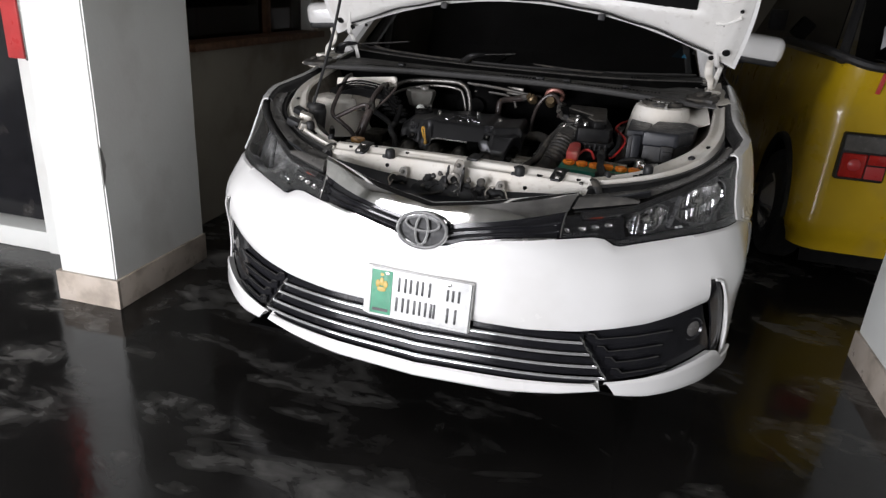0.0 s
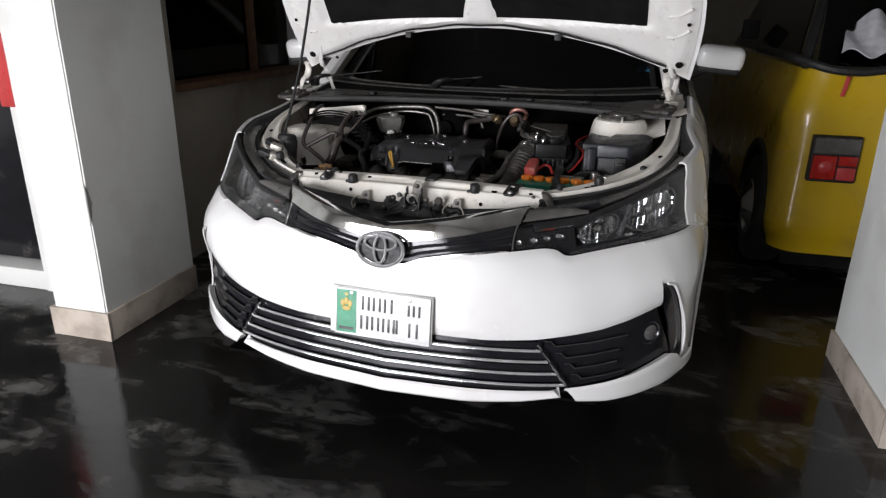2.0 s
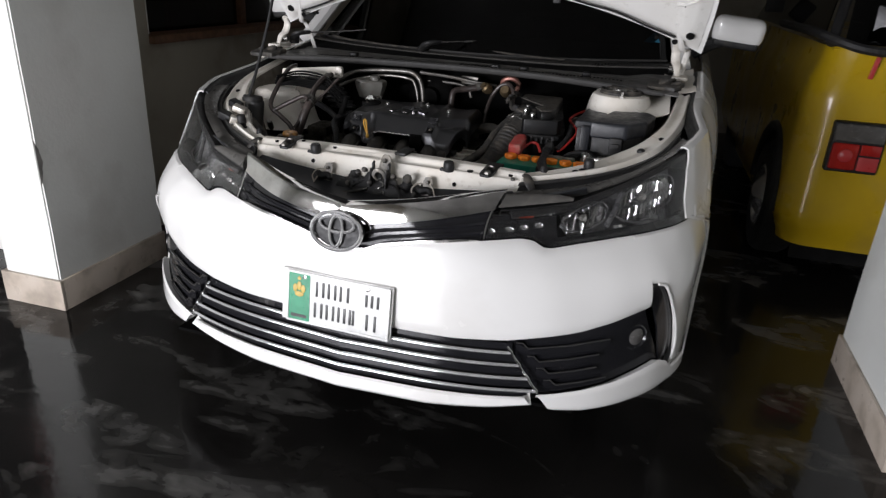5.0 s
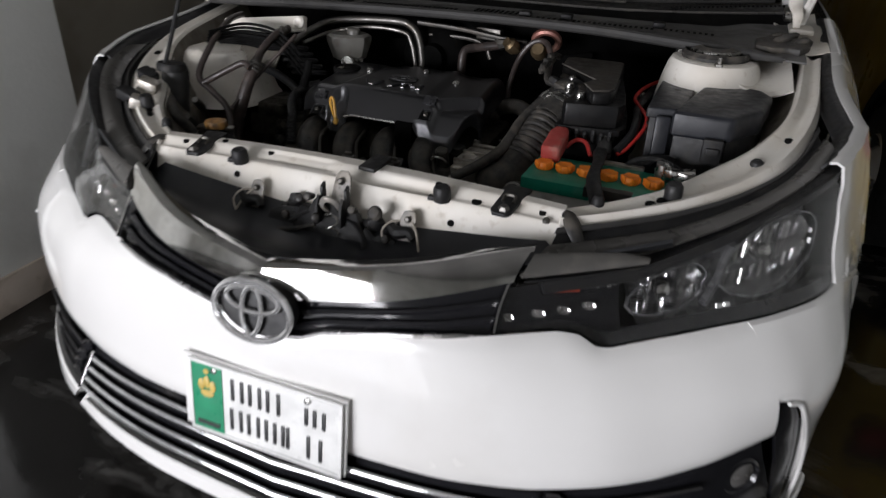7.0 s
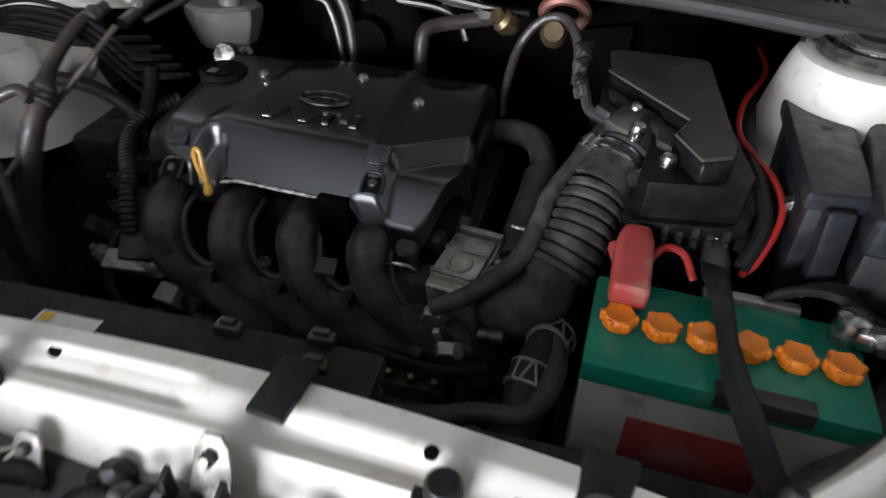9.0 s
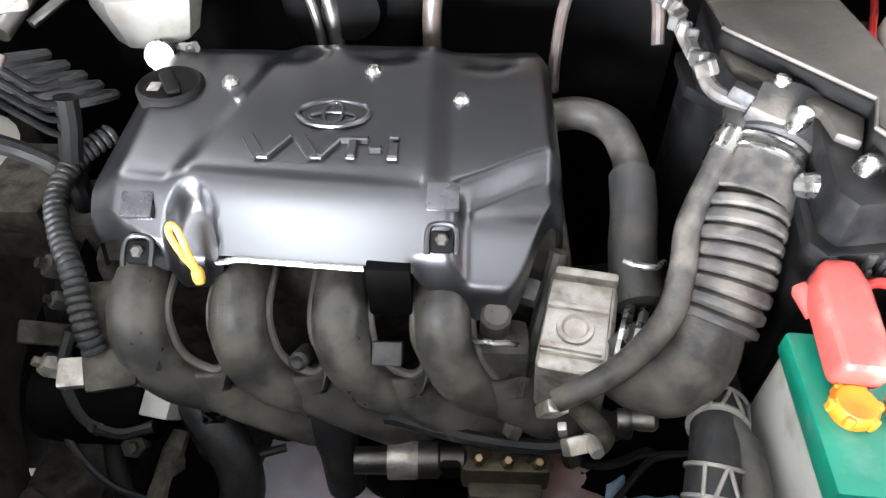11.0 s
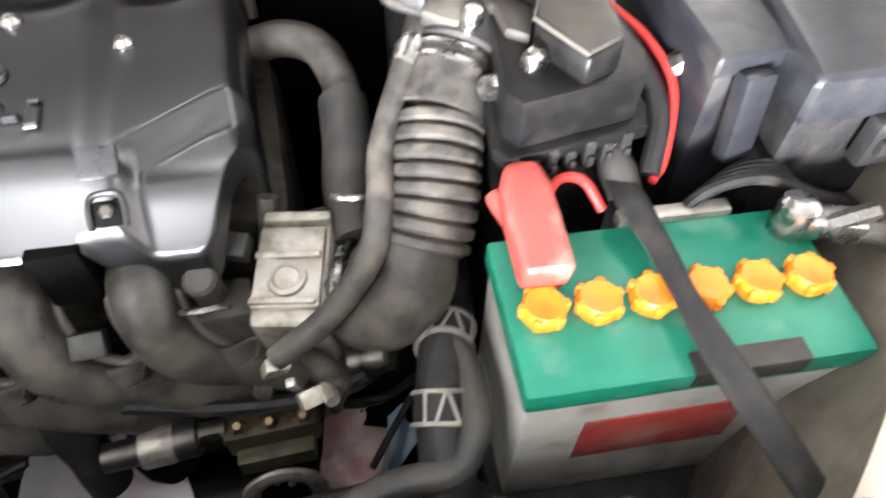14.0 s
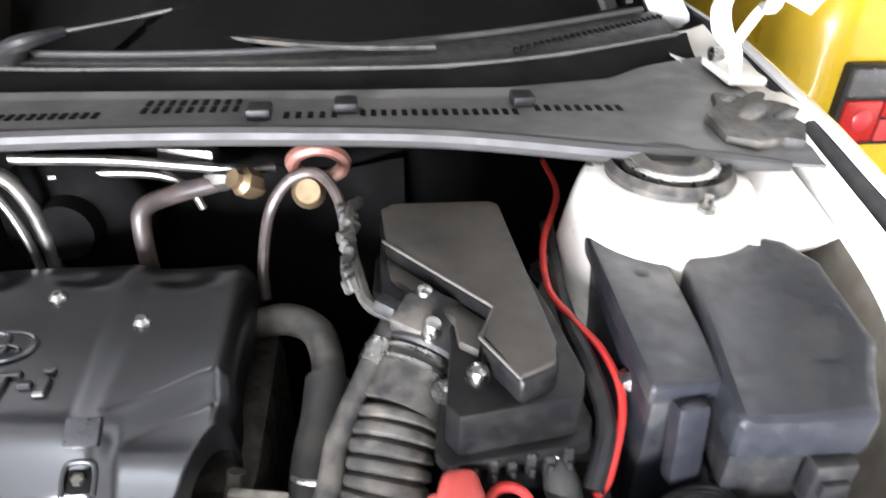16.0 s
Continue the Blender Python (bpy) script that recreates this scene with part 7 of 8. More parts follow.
part("lid_top", prism(grown([(0.284, 0.874), (0.298, 0.886), (0.408, 0.884), (0.417, 0.876), (0.424, 0.640), (0.418, 0.614), (0.386, 0.600), (0.362, 0.650), (0.380, 0.690), (0.287, 0.808)], -0.0015), 0.9025, 0.908, 0.003, 2), LID_DUST, airbox, "top of the lid under brown dust", 50)
part("lid_seam", tube([(0.286, 0.807, 0.9065), (0.379, 0.690, 0.9065), (0.361, 0.650, 0.9065), (0.385, 0.601, 0.9055)], 0.0018, 6, 1, smooth=False), EDGE_PALE, airbox, "pale edge of the lid")
part("front_step", prism([(0.350, 0.596), (0.436, 0.606), (0.438, 0.645), (0.365, 0.652)], 0.850, 0.878, 0.006, 2), BOX_BLACK, airbox, "black front of the lid")
for k in range(7):
    x = 0.334 + 0.0160 * k
    part("clip", joined(block((x - 0.005, 0.580 + 0.0016 * k, 0.806), (x + 0.004, 0.590 + 0.0016 * k, 0.834 - 0.006 * (k % 2)), 0.002, 1), block((x - 0.003, 0.576 + 0.0016 * k, 0.812), (x + 0.002, 0.582 + 0.0016 * k, 0.822), 0.001, 1)), BLACK, airbox)
part("outlet", moved(lathe([(0.041, -0.03), (0.043, 0.0), (0.043, 0.02), (0.040, 0.024), (0.001, 0.024)], 26), aim((0.326, 0.722, 0.846), (-0.42, -0.8, -0.4))), BLACK, airbox, "round outlet")
sensor = part("air_flow_sensor", moved(block((-0.017, -0.020, -0.02), (0.017, 0.018, 0.008), 0.005), pose(0.312, 0.716, 0.882, 12, 8, -30)), RUBBER, airbox, "air flow sensor with plug")
part("plug", moved(block((-0.009, 0.012, -0.006), (0.009, 0.034, 0.008), 0.004), pose(0.306, 0.712, 0.882, 12, 8, 60)), BLACK, sensor, "black plug")
for x, y, z in ((0.322, 0.737, 0.888), (0.325, 0.690, 0.886), (0.357, 0.630, 0.884)):
    part("bolt", moved(lathe([(0.009, -0.010), (0.010, 0.002), (0.007, 0.009), (0.001, 0.010)], 12), pose(x, y, z, 10, 8, 0)), STEEL, airbox, "bright dome bolt")
loom = part("wiring_loom", tube([(0.262, 0.905, 0.90), (0.252, 0.872, 0.908), (0.252, 0.817, 0.900), (0.260, 0.774, 0.890), (0.270, 0.740, 0.880), (0.295, 0.718, 0.88)], 0.007, 8, 8), RUBBER, car, "taped wiring loom beside the filter box")
for k in range(9):
    t = 0.91 - 0.018 * k
    part("loom_clip", moved(block((-0.012, -0.005, -0.006), (0.008, 0.005, 0.008), 0.002, 1), pose(0.250 + 0.002 * (k % 3), t - 0.03, 0.903, 0, 20 * (k % 3), 15 * k)), DUSTY if k % 2 else RUBBER, loom)

# ---- relay box and fuse box ----
relay = part("relay_box", prism([(0.497, 0.604), (0.548, 0.608), (0.580, 0.872), (0.512, 0.884)], 0.70, 0.872, 0.006), BOX_GREY, car, "narrow grey relay box")
part("lid", moved(prism([(0.490, 0.597), (0.556, 0.602), (0.586, 0.876), (0.508, 0.890)], 0.868, 0.890, 0.007, 3), Matrix.Identity(4)), BOX_GREY, relay, "grey plastic lid")
part("tab", moved(block((-0.014, -0.012, -0.075), (0.014, 0.006, 0.004), 0.005), pose(0.523, 0.596, 0.872, -8, 0, 6)), BOX_GREY, relay, "hanging lid tab")
part("dimple", moved(lathe([(0.008, 0), (0.005, 0.0008), (0.001, 0.0008)], 14), pose(0.54, 0.755, 0.8903)), BLACK, relay)
fuse = part("fuse_box", prism([(0.545, 0.560), (0.640, 0.552), (0.690, 0.62), (0.716, 0.74), (0.70, 0.79), (0.606, 0.81)], 0.70, 0.860, 0.008), BLACK, car, "large fuse box with a grey lid")
part("lid", prism([(0.537, 0.550), (0.645, 0.544), (0.672, 0.590), (0.698, 0.625), (0.722, 0.745), (0.706, 0.788), (0.685, 0.800), (0.604, 0.818), (0.596, 0.810)], 0.852, 0.900, 0.012, 3), BOX_GREY, fuse, "smooth grey lid")
part("catch", joined(block((0.60, 0.534, 0.815), (0.635, 0.550, 0.860), 0.004), block((0.606, 0.528, 0.83), (0.629, 0.538, 0.845), 0.003)), BLACK, fuse, "black lid catch")
for k in range(4):
    part("cable", tube([(0.455 + 0.014 * k, 0.535 + 0.006 * k, 0.74), (0.478 + 0.012 * k, 0.550 + 0.006 * k, 0.790), (0.530 + 0.006 * k, 0.548 + 0.004 * k, 0.806), (0.585, 0.528 + 0.008 * k, 0.79 - 0.006 * k), (0.65, 0.54 + 0.006 * k, 0.75)], 0.0055, 8, 6), BLACK, fuse, "black cable")

# ---- battery ----
battery = thing("car_battery", (0.42, 0.475, 0.57), "pale grey car battery with a green lid, dusty, in the bay", "battery")
BT = pose(0.4275, 0.475, 0.0, 0, 0, -4)


def bat(a, b, bevel=0.003):
    return moved(block(a, b, bevel), BT)


part("case", bat((-0.124, -0.064, 0.575), (0.124, 0.064, 0.762), 0.006), CASE_GREY, battery, "pale grey case")
part("lid", bat((-0.127, -0.067, 0.758), (0.127, 0.067, 0.782), 0.004), GREEN, battery, "green lid")
part("handle_recess", bat((-0.01, -0.068, 0.765), (0.075, -0.05, 0.7845), 0.002), DUSTY, battery, "dull grey recess")
for k in range(6):
    m = BT @ pose(-0.1005 + 0.0405 * k, -0.004, 0.782, 0, 0, 13 * k)
    cap = part("cell_cap", moved(lathe([(0.0155, 0), (0.0165, 0.004), (0.0160, 0.011), (0.0140, 0.014), (0.0080, 0.013), (0.001, 0.012)], 20), m), ORANGE, battery, "orange cell cap")
    for j in range(6):
        part("cap_grip", moved(block((0.011, -0.0035, 0.002), (0.0185, 0.0035, 0.0135), 0.0015, 1), m @ pose(0, 0, 0, 0, 0, 60 * j)), ORANGE, cap)
part("label", bat((-0.075, -0.0655, 0.655), (0.055, -0.0635, 0.722), 0.0004), LABEL_RED, battery, "faded red label")
boot = part("terminal_boot", moved(prism([(-0.019, -0.046), (0.019, -0.048), (0.019, 0.026), (0.013, 0.048), (-0.013, 0.048), (-0.020, 0.026)], -0.012, 0.022, 0.009, 3), pose(0.335, 0.538, 0.806, 10, 0, -3)), RED, battery, "red rubber terminal boot")
part("boot_neck", moved(lathe([(0.008, -0.012), (0.009, 0.010), (0.006, 0.015), (0.001, 0.015)], 14), pose(0.322, 0.566, 0.800, -60, -40, 0)), RED, boot)
part("terminal_clamp", joined(moved(lathe([(0.015, -0.016), (0.016, 0.0), (0.015, 0.016), (0.009, 0.020), (0.001, 0.020)], 16), pose(0.542, 0.512, 0.796)), moved(block((-0.014, -0.012, -0.010), (0.030, 0.012, 0.010), 0.004), pose(0.560, 0.502, 0.797, 0, 0, -20)), moved(lathe([(0.009, -0.02), (0.010, 0.0), (0.009, 0.02), (0.001, 0.02)], 8), pose(0.577, 0.495, 0.803, 0, 80, 0))), STEEL, battery, "bright negative terminal clamp")
part("earth_cable", tube([(0.572, 0.497, 0.797), (0.602, 0.484, 0.795), (0.622, 0.472, 0.780), (0.640, 0.478, 0.74), (0.645, 0.49, 0.68)], 0.011, 10, 6), DUSTY, battery, "grey earth cable")
bar = thing("battery_strap", (0.43, 0.46, 0.78), "dark rubber hold-down strap across the battery", "strap")
part("strap", tube([(0.420, 0.585, 0.800), (0.421, 0.550, 0.803), (0.424, 0.505, 0.801), (0.424, 0.462, 0.800), (0.427, 0.420, 0.797), (0.436, 0.385, 0.788), (0.450, 0.350, 0.772), (0.468, 0.316, 0.745), (0.482, 0.295, 0.70)], [0.010, 0.014, 0.011, 0.010, 0.013, 0.014, 0.014, 0.013, 0.013], 12, 6, flat=0.4), BLACK, bar)
part("strap_end", moved(lathe([(0.014, -0.03), (0.016, -0.01), (0.012, 0.012), (0.006, 0.02), (0.004, 0.03), (0.001, 0.03)], 12), pose(0.423, 0.592, 0.805, -60, 0, 6)), DUSTY, bar, "pale moulded end")
part("strap_screw", moved(lathe([(0.006, -0.01), (0.007, 0.004), (0.004, 0.012), (0.001, 0.012)], 8), pose(0.421, 0.604, 0.826, -30, 0, 0)), STEEL, bar, "bright screw tip")
part("battery_clamp", bat((-0.02, 0.066, 0.776), (0.075, 0.080, 0.788), 0.003), ALLOY, battery, "dull metal clamp bar behind the lid")
part("battery_tray", block((0.29, 0.37, 0.555), (0.56, 0.57, 0.575), 0.006), BLACK, car, "black battery tray")
part("tray_post", block((0.30, 0.40, 0.44), (0.54, 0.54, 0.556), 0.01), DARK, car, "bracket below the battery tray")
part("red_cable", tube([(0.514, 1.062, 0.87), (0.512, 0.975, 0.865), (0.470, 0.868, 0.860), (0.456, 0.785, 0.855), (0.470, 0.737, 0.850), (0.489, 0.694, 0.842), (0.490, 0.640, 0.832), (0.466, 0.588, 0.805), (0.450, 0.572, 0.795)], 0.0040, 10, 8), RED_WIRE, car, "bright red cable along the relay box")
part("black_cable", tube([(0.490, 0.93, 0.845), (0.480, 0.86, 0.845), (0.470, 0.79, 0.845), (0.468, 0.73, 0.842), (0.472, 0.68, 0.838), (0.470, 0.62, 0.825), (0.448, 0.575, 0.800)], 0.009, 10, 8), BLACK, car, "black cable beside the red one")
part("red_lead", tube([(0.352, 0.560, 0.800), (0.368, 0.575, 0.812), (0.388, 0.572, 0.810), (0.402, 0.556, 0.790)], 0.0042, 10, 6), RED_WIRE, battery, "short red lead")
for x, y in ((0.505, 0.66), (0.467, 0.845)):
    part("cable_clip", moved(lathe([(0.012, -0.012), (0.013, 0), (0.011, 0.012), (0.001, 0.012)], 10), pose(x, y, 0.838, 20, 40, 0)), STEEL, car, "bright clip on the cable")

# ---- pipes and fittings along the firewall ----
pipes = part("air_conditioning_pipe", tube([(-0.415, 0.82, 0.884), (-0.402, 0.90, 0.905), (-0.372, 0.945, 0.922), (-0.294, 0.950, 0.933), (-0.185, 0.950, 0.938), (-0.145, 0.950, 0.932), (-0.120, 0.950, 0.908), (-0.108, 0.950, 0.860), (-0.104, 0.945, 0.80)], 0.0095, 12, 7), PIPE_BRIGHT, car, "dull aluminium air conditioning pipe")
part("thin_pipe", tube([(-0.400, 0.85, 0.880), (-0.352, 0.925, 0.900), (-0.250, 0.942, 0.918), (-0.160, 0.945, 0.913), (-0.138, 0.945, 0.892), (-0.124, 0.942, 0.84), (-0.120, 0.940, 0.79)], 0.0055, 10, 7), PIPE_BRIGHT, pipes, "thin bright pipe")
part("cross_pipe", tube([(-0.100, 0.985, 0.905), (-0.040, 0.990, 0.906), (0.020, 0.990, 0.902), (0.055, 0.985, 0.888), (0.070, 0.98, 0.86)], 0.006, 10, 6), PIPE_BRIGHT, pipes, "thin pipe across the firewall")
part("rear_pipe", tube([(-0.128, 0.97, 0.936), (-0.018, 0.972, 0.930), (0.062, 0.971, 0.921), (0.12, 0.97, 0.915), (0.16, 0.985, 0.91)], 0.0065, 10, 6), PIPE_BRIGHT, pipes, "pipe by the firewall")
part("dusty_hose", tube([(0.010, 0.925, 0.80), (0.010, 0.930, 0.86), (0.016, 0.938, 0.885), (0.045, 0.955, 0.892), (0.095, 0.966, 0.900)], 0.011, 12, 7), HOSE_BROWN, pipes, "brown rubber hose with a bend")
part("pipe_joint", joined(moved(block((-0.035, -0.012, -0.015), (0.035, 0.012, 0.015), 0.005), pose(0.060, 0.998, 0.920, 0, 0, -12)), moved(lathe([(0.014, -0.015), (0.016, 0), (0.012, 0.015), (0.001, 0.015)], 8), pose(0.100, 0.968, 0.904, 80, 0, 70))), DULL_PIPE, pipes, "bright pipe joint")
part("brass_valve", moved(lathe([(0.010, -0.02), (0.018, -0.008), (0.018, 0.010), (0.012, 0.016), (0.012, 0.024), (0.001, 0.024)], 8), pose(0.132, 0.958, 0.902, 55, 0, -50)), BRASS, pipes, "brass valve cap")
part("copper_ring", moved(oval(0.030, 0.024, 0.009), pose(0.215, 0.965, 0.922, 20, 0, 0)), COPPER, car, "coppery heater hose ring")
part("heater_hose", tube([(0.148, 0.880, 0.79), (0.148, 0.894, 0.83), (0.158, 0.926, 0.880), (0.184, 0.930, 0.918), (0.213, 0.926, 0.928), (0.233, 0.908, 0.918), (0.244, 0.884, 0.895), (0.247, 0.86, 0.86)], 0.0066, 10, 8), HOSE_BROWN, car, "looped heater hose")
part("hose_stub", moved(lathe([(0.018, -0.02), (0.020, 0.0), (0.014, 0.012), (0.001, 0.012)], 16), pose(0.205, 0.925, 0.905, 60, 0, 0)), BRASS, car, "rubber hose stub")
res = part("fluid_reservoir", joined(moved(lathe([(0.020, -0.052), (0.022, -0.040), (0.044, -0.030), (0.058, 0.012), (0.058, 0.026), (0.050, 0.032), (0.001, 0.034)], 8), pose(-0.296, 0.905, 0.872, 0, 0, 22) @ Matrix.Diagonal((1.0, 0.72, 1, 1))), moved(lathe([(0.018, 0), (0.018, 0.012), (0.014, 0.016), (0.001, 0.016)], 18), pose(-0.280, 0.900, 0.902))), MILKY, car, "pale fluid canister at the firewall")
part("knob", moved(lathe([(0.012, -0.02), (0.017, 0.0), (0.016, 0.006), (0.001, 0.007)], 18), aim((-0.284, 0.868, 0.836), (0.1, -1, 0.35))), STEEL, res, "round bright knob")
part("canister_nipple", tube([(-0.262, 0.875, 0.842), (-0.250, 0.866, 0.846), (-0.240, 0.862, 0.850)], 0.006, 8, 4), STEEL, res)
part("exhaust_shield", sheet(lambda u, v: (-0.28 + 0.40 * u, 0.905 + 0.05 * v, 0.66 + 0.12 * math.sin(1.4 * v) + 0.006 * math.sin(25 * u)), 40, 10, 0.003), GRIME, engine, "dull exhaust heat shield")

# left side of the bay: reservoir, hoses, looms
bottle = part("washer_filler", joined(moved(lathe([(0.045, -0.10), (0.05, 0.0), (0.04, 0.03), (0.028, 0.04), (0.028, 0.05), (0.001, 0.05)], 24), pose(-0.360, 0.410, 0.738) @ Matrix.Diagonal((0.8, 0.8, 1, 1)))), BLACK, car, "black filler neck")
part("filler_cap", moved(lathe([(0.034, 0), (0.036, 0.006), (0.033, 0.014), (0.020, 0.016), (0.001, 0.015)], 24), pose(-0.360, 0.410, 0.786) @ Matrix.Diagonal((0.68, 0.62, 1, 1))), FILLER, bottle, "worn amber filler cap")
part("cap_wing", joined(moved(block((-0.040, -0.009, -0.004), (0.040, 0.009, 0.004), 0.003), pose(-0.360, 0.410, 0.785, 8, 0, 14)), moved(block((-0.012, -0.034, -0.004), (0.012, 0.034, 0.003), 0.003), pose(-0.360, 0.410, 0.785, 8, 0, 14))), DULL_PIPE, bottle, "bright cap wings")
tank = part("coolant_tank", moved(lathe([(0.026, -0.16), (0.031, -0.155), (0.031, 0.02), (0.029, 0.030), (0.001, 0.031)], 24), pose(-0.572, 0.552, 0.825, -6, 4, 0)), DUSTY, car, "dark dusty round tank beside the wing")
part("tank_cap", moved(lathe([(0.033, -0.004), (0.034, 0.006), (0.030, 0.014), (0.001, 0.016)], 20), pose(-0.575, 0.549, 0.856, -6, 4, 0)), BLACK, tank, "black tank cap")
for line, r, m, label in (
    ([(-0.385, 0.76, 0.93), (-0.396, 0.71, 0.92), (-0.403, 0.659, 0.89), (-0.396, 0.613, 0.86), (-0.412, 0.585, 0.80), (-0.445, 0.58, 0.70), (-0.46, 0.58, 0.60)], [0.009, 0.009, 0.009, 0.013, 0.015, 0.016, 0.016], HOSE_BROWN, "thick dusty hose hanging beside the tower"),
    ([(-0.545, 0.80, 0.945), (-0.539, 0.735, 0.94), (-0.528, 0.643, 0.90), (-0.527, 0.582, 0.84), (-0.485, 0.568, 0.81), (-0.441, 0.557, 0.78), (-0.418, 0.535, 0.74), (-0.41, 0.53, 0.66)], 0.0075, HOSE_BROWN, "dusty looped hose"),
    ([(-0.510, 0.572, 0.825), (-0.447, 0.590, 0.86), (-0.412, 0.599, 0.876), (-0.392, 0.594, 0.868)], 0.0075, HOSE_BROWN, "dusty branch hose"),
    ([(-0.33, 0.70, 0.93), (-0.349, 0.668, 0.90), (-0.389, 0.631, 0.85), (-0.425, 0.551, 0.78)], 0.004, HOSE_BROWN, "thin dusty pipe"),
    ([(-0.55, 0.50, 0.80), (-0.50, 0.45, 0.79), (-0.47, 0.47, 0.74)], 0.012, RUBBER, "short black hose"),
    ([(-0.33, 0.66, 0.64), (-0.335, 0.60, 0.56), (-0.33, 0.55, 0.50), (-0.31, 0.51, 0.45)], 0.012, BLACK, "black hose beside the engine"),
):
    part("hose", tube(line, r, 12, 7), m, car, label)
for k in range(4):
    part("hose", tube([(-0.540, 0.655 - 0.004 * k, 0.925 - 0.007 * k), (-0.505, 0.728 - 0.006 * k, 0.935 - 0.008 * k), (-0.448, 0.735 - 0.006 * k, 0.935 - 0.008 * k), (-0.395, 0.722 - 0.004 * k, 0.928 - 0.008 * k), (-0.358, 0.722 - 0.002 * k, 0.905 - 0.014 * k), (-0.338, 0.728, 0.882 - 0.017 * k), (-0.324, 0.744, 0.878 - 0.017 * k)], 0.0036, 8, 6), DARK, car, "black cable over the tower")
part("cable_conduit", tube([(-0.325, 0.744, 0.862), (-0.329, 0.738, 0.835), (-0.340, 0.731, 0.795), (-0.345, 0.725, 0.74)], 0.011, 10, 6), DARK, car, "taped black cable conduit")
part("hose", tube([(-0.46, 0.695, 0.848), (-0.43, 0.708, 0.84), (-0.398, 0.725, 0.82), (-0.359, 0.73, 0.79), (-0.34, 0.735, 0.74)], 0.010, 10, 6), BLACK, car, "black hose behind the engine hose")
for y0, z0 in ((0.517, 0.75), (0.552, 0.78)):
    part("fitting", moved(lathe([(0.009, -0.03), (0.010, 0.0), (0.007, 0.03), (0.001, 0.03)], 10), pose(-0.515, y0, z0, 50, 30, 0)), DULL_PIPE, car, "dull metal fitting")
part("hose_collar", moved(lathe([(0.0140, -0.014), (0.0165, -0.012), (0.0150, -0.007), (0.0168, -0.003), (0.0150, 0.002), (0.0168, 0.006), (0.0150, 0.010), (0.0140, 0.014), (0.001, 0.014)], 18), aim((-0.397, 0.618, 0.864), (0.0, 0.75, 0.55))), MANIFOLD, car, "corrugated collar of the hose")
part("hose_collar", moved(lathe([(0.011, -0.010), (0.013, -0.006), (0.0115, 0.0), (0.013, 0.006), (0.011, 0.010), (0.001, 0.010)], 14), aim((-0.390, 0.735, 0.925), (0.1, 0.9, 0.3))), DULL_PIPE, car, "bright hose clamp")
for k in range(5):
    part("coil_pack_rib", moved(oval(0.042, 0.020, 0.005, 24, 6), pose(-0.395 + 0.008 * k, 0.775 + 0.008 * k, 0.880 - 0.016 * k, 70, 0, 20)), BLACK, engine, "ribbed black boot")
for x, y, z in ((-0.60, 0.43, 0.82), (-0.575, 0.47, 0.835), (-0.545, 0.405, 0.815), (-0.62, 0.52, 0.84)):
    part("connector", moved(block((-0.022, -0.015, -0.012), (0.022, 0.015, 0.014), 0.005), pose(x, y, z, 10, 20, 60 * x * 10)), ALLOY if x > -0.59 else BLACK, car, "wiring connector on the wing")
part("cross_brace", joined(moved(block((-0.120, -0.006, -0.020), (0.120, 0.012, 0.018), 0.006), pose(-0.485, 0.805, 0.925, -20, -6, 0)), moved(lathe([(0.014, -0.008), (0.015, 0.006), (0.010, 0.010), (0.001, 0.006)], 14), pose(-0.375, 0.795, 0.940, 70, 0, 0))), BAY_WHITE, car, "white crosswise brace")
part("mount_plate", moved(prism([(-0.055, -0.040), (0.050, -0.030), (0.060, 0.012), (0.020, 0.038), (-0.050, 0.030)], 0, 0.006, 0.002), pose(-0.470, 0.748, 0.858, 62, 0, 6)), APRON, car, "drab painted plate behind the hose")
for k in range(5):
    part("cable", tube([(-0.625, 0.79, 0.885 - 0.004 * k), (-0.57, 0.765 - 0.003 * k, 0.902 - 0.005 * k), (-0.50, 0.752 - 0.003 * k, 0.906 - 0.005 * k), (-0.44, 0.75 - 0.002 * k, 0.900 - 0.005 * k), (-0.39, 0.752, 0.905 - 0.006 * k)], 0.0042, 8, 6), DARK, car, "black cable of the bundle over the tower")
part("plastic_sheet", sheet(lambda u, v: (-0.188 + 0.178 * u + 0.006 * math.sin(7 * v), 0.47 + 0.158 * v, 0.400 + 0.010 * abs(math.sin(4 * u + 2 * v)) + 0.006 * noise.noise(Vector((7 * u, 6 * v, 1))) + 0.03 * v), 30, 24, 0.003), LAVENDER, car, "crumpled pale plastic sheet low in the bay")
def rumple(x0, y0, z0, wide, deep, seed):
    def f(u, v):
        n = noise.noise(Vector((u * 3 + seed, v * 3, seed)))
        return (x0 + wide * u + 0.02 * v, y0 + deep * v + 0.012 * math.sin(5 * u + seed), z0 + 0.045 * v + 0.022 * n)

    return f


part("plastic_sheet", sheet(rumple(0.132, 0.505, 0.445, 0.085, 0.085, 2.0), 24, 18, 0.003), PINK_SHEET, car, "crumpled pink cloth low in the bay")
part("plastic_sheet", sheet(rumple(0.206, 0.520, 0.460, 0.085, 0.100, 5.0), 24, 18, 0.003), BLUE_SHEET, car, "blue plastic sheet low in the bay")
for line in ([(0.17, 0.56, 0.54), (0.215, 0.558, 0.535), (0.250, 0.572, 0.530), (0.300, 0.575, 0.532)], [(0.19, 0.50, 0.50), (0.225, 0.535, 0.525), (0.260, 0.566, 0.535), (0.310, 0.570, 0.540)]):
    part("wire", tube(line, 0.004, 8, 6), BLACK, car, "thin black wire over the sheet")

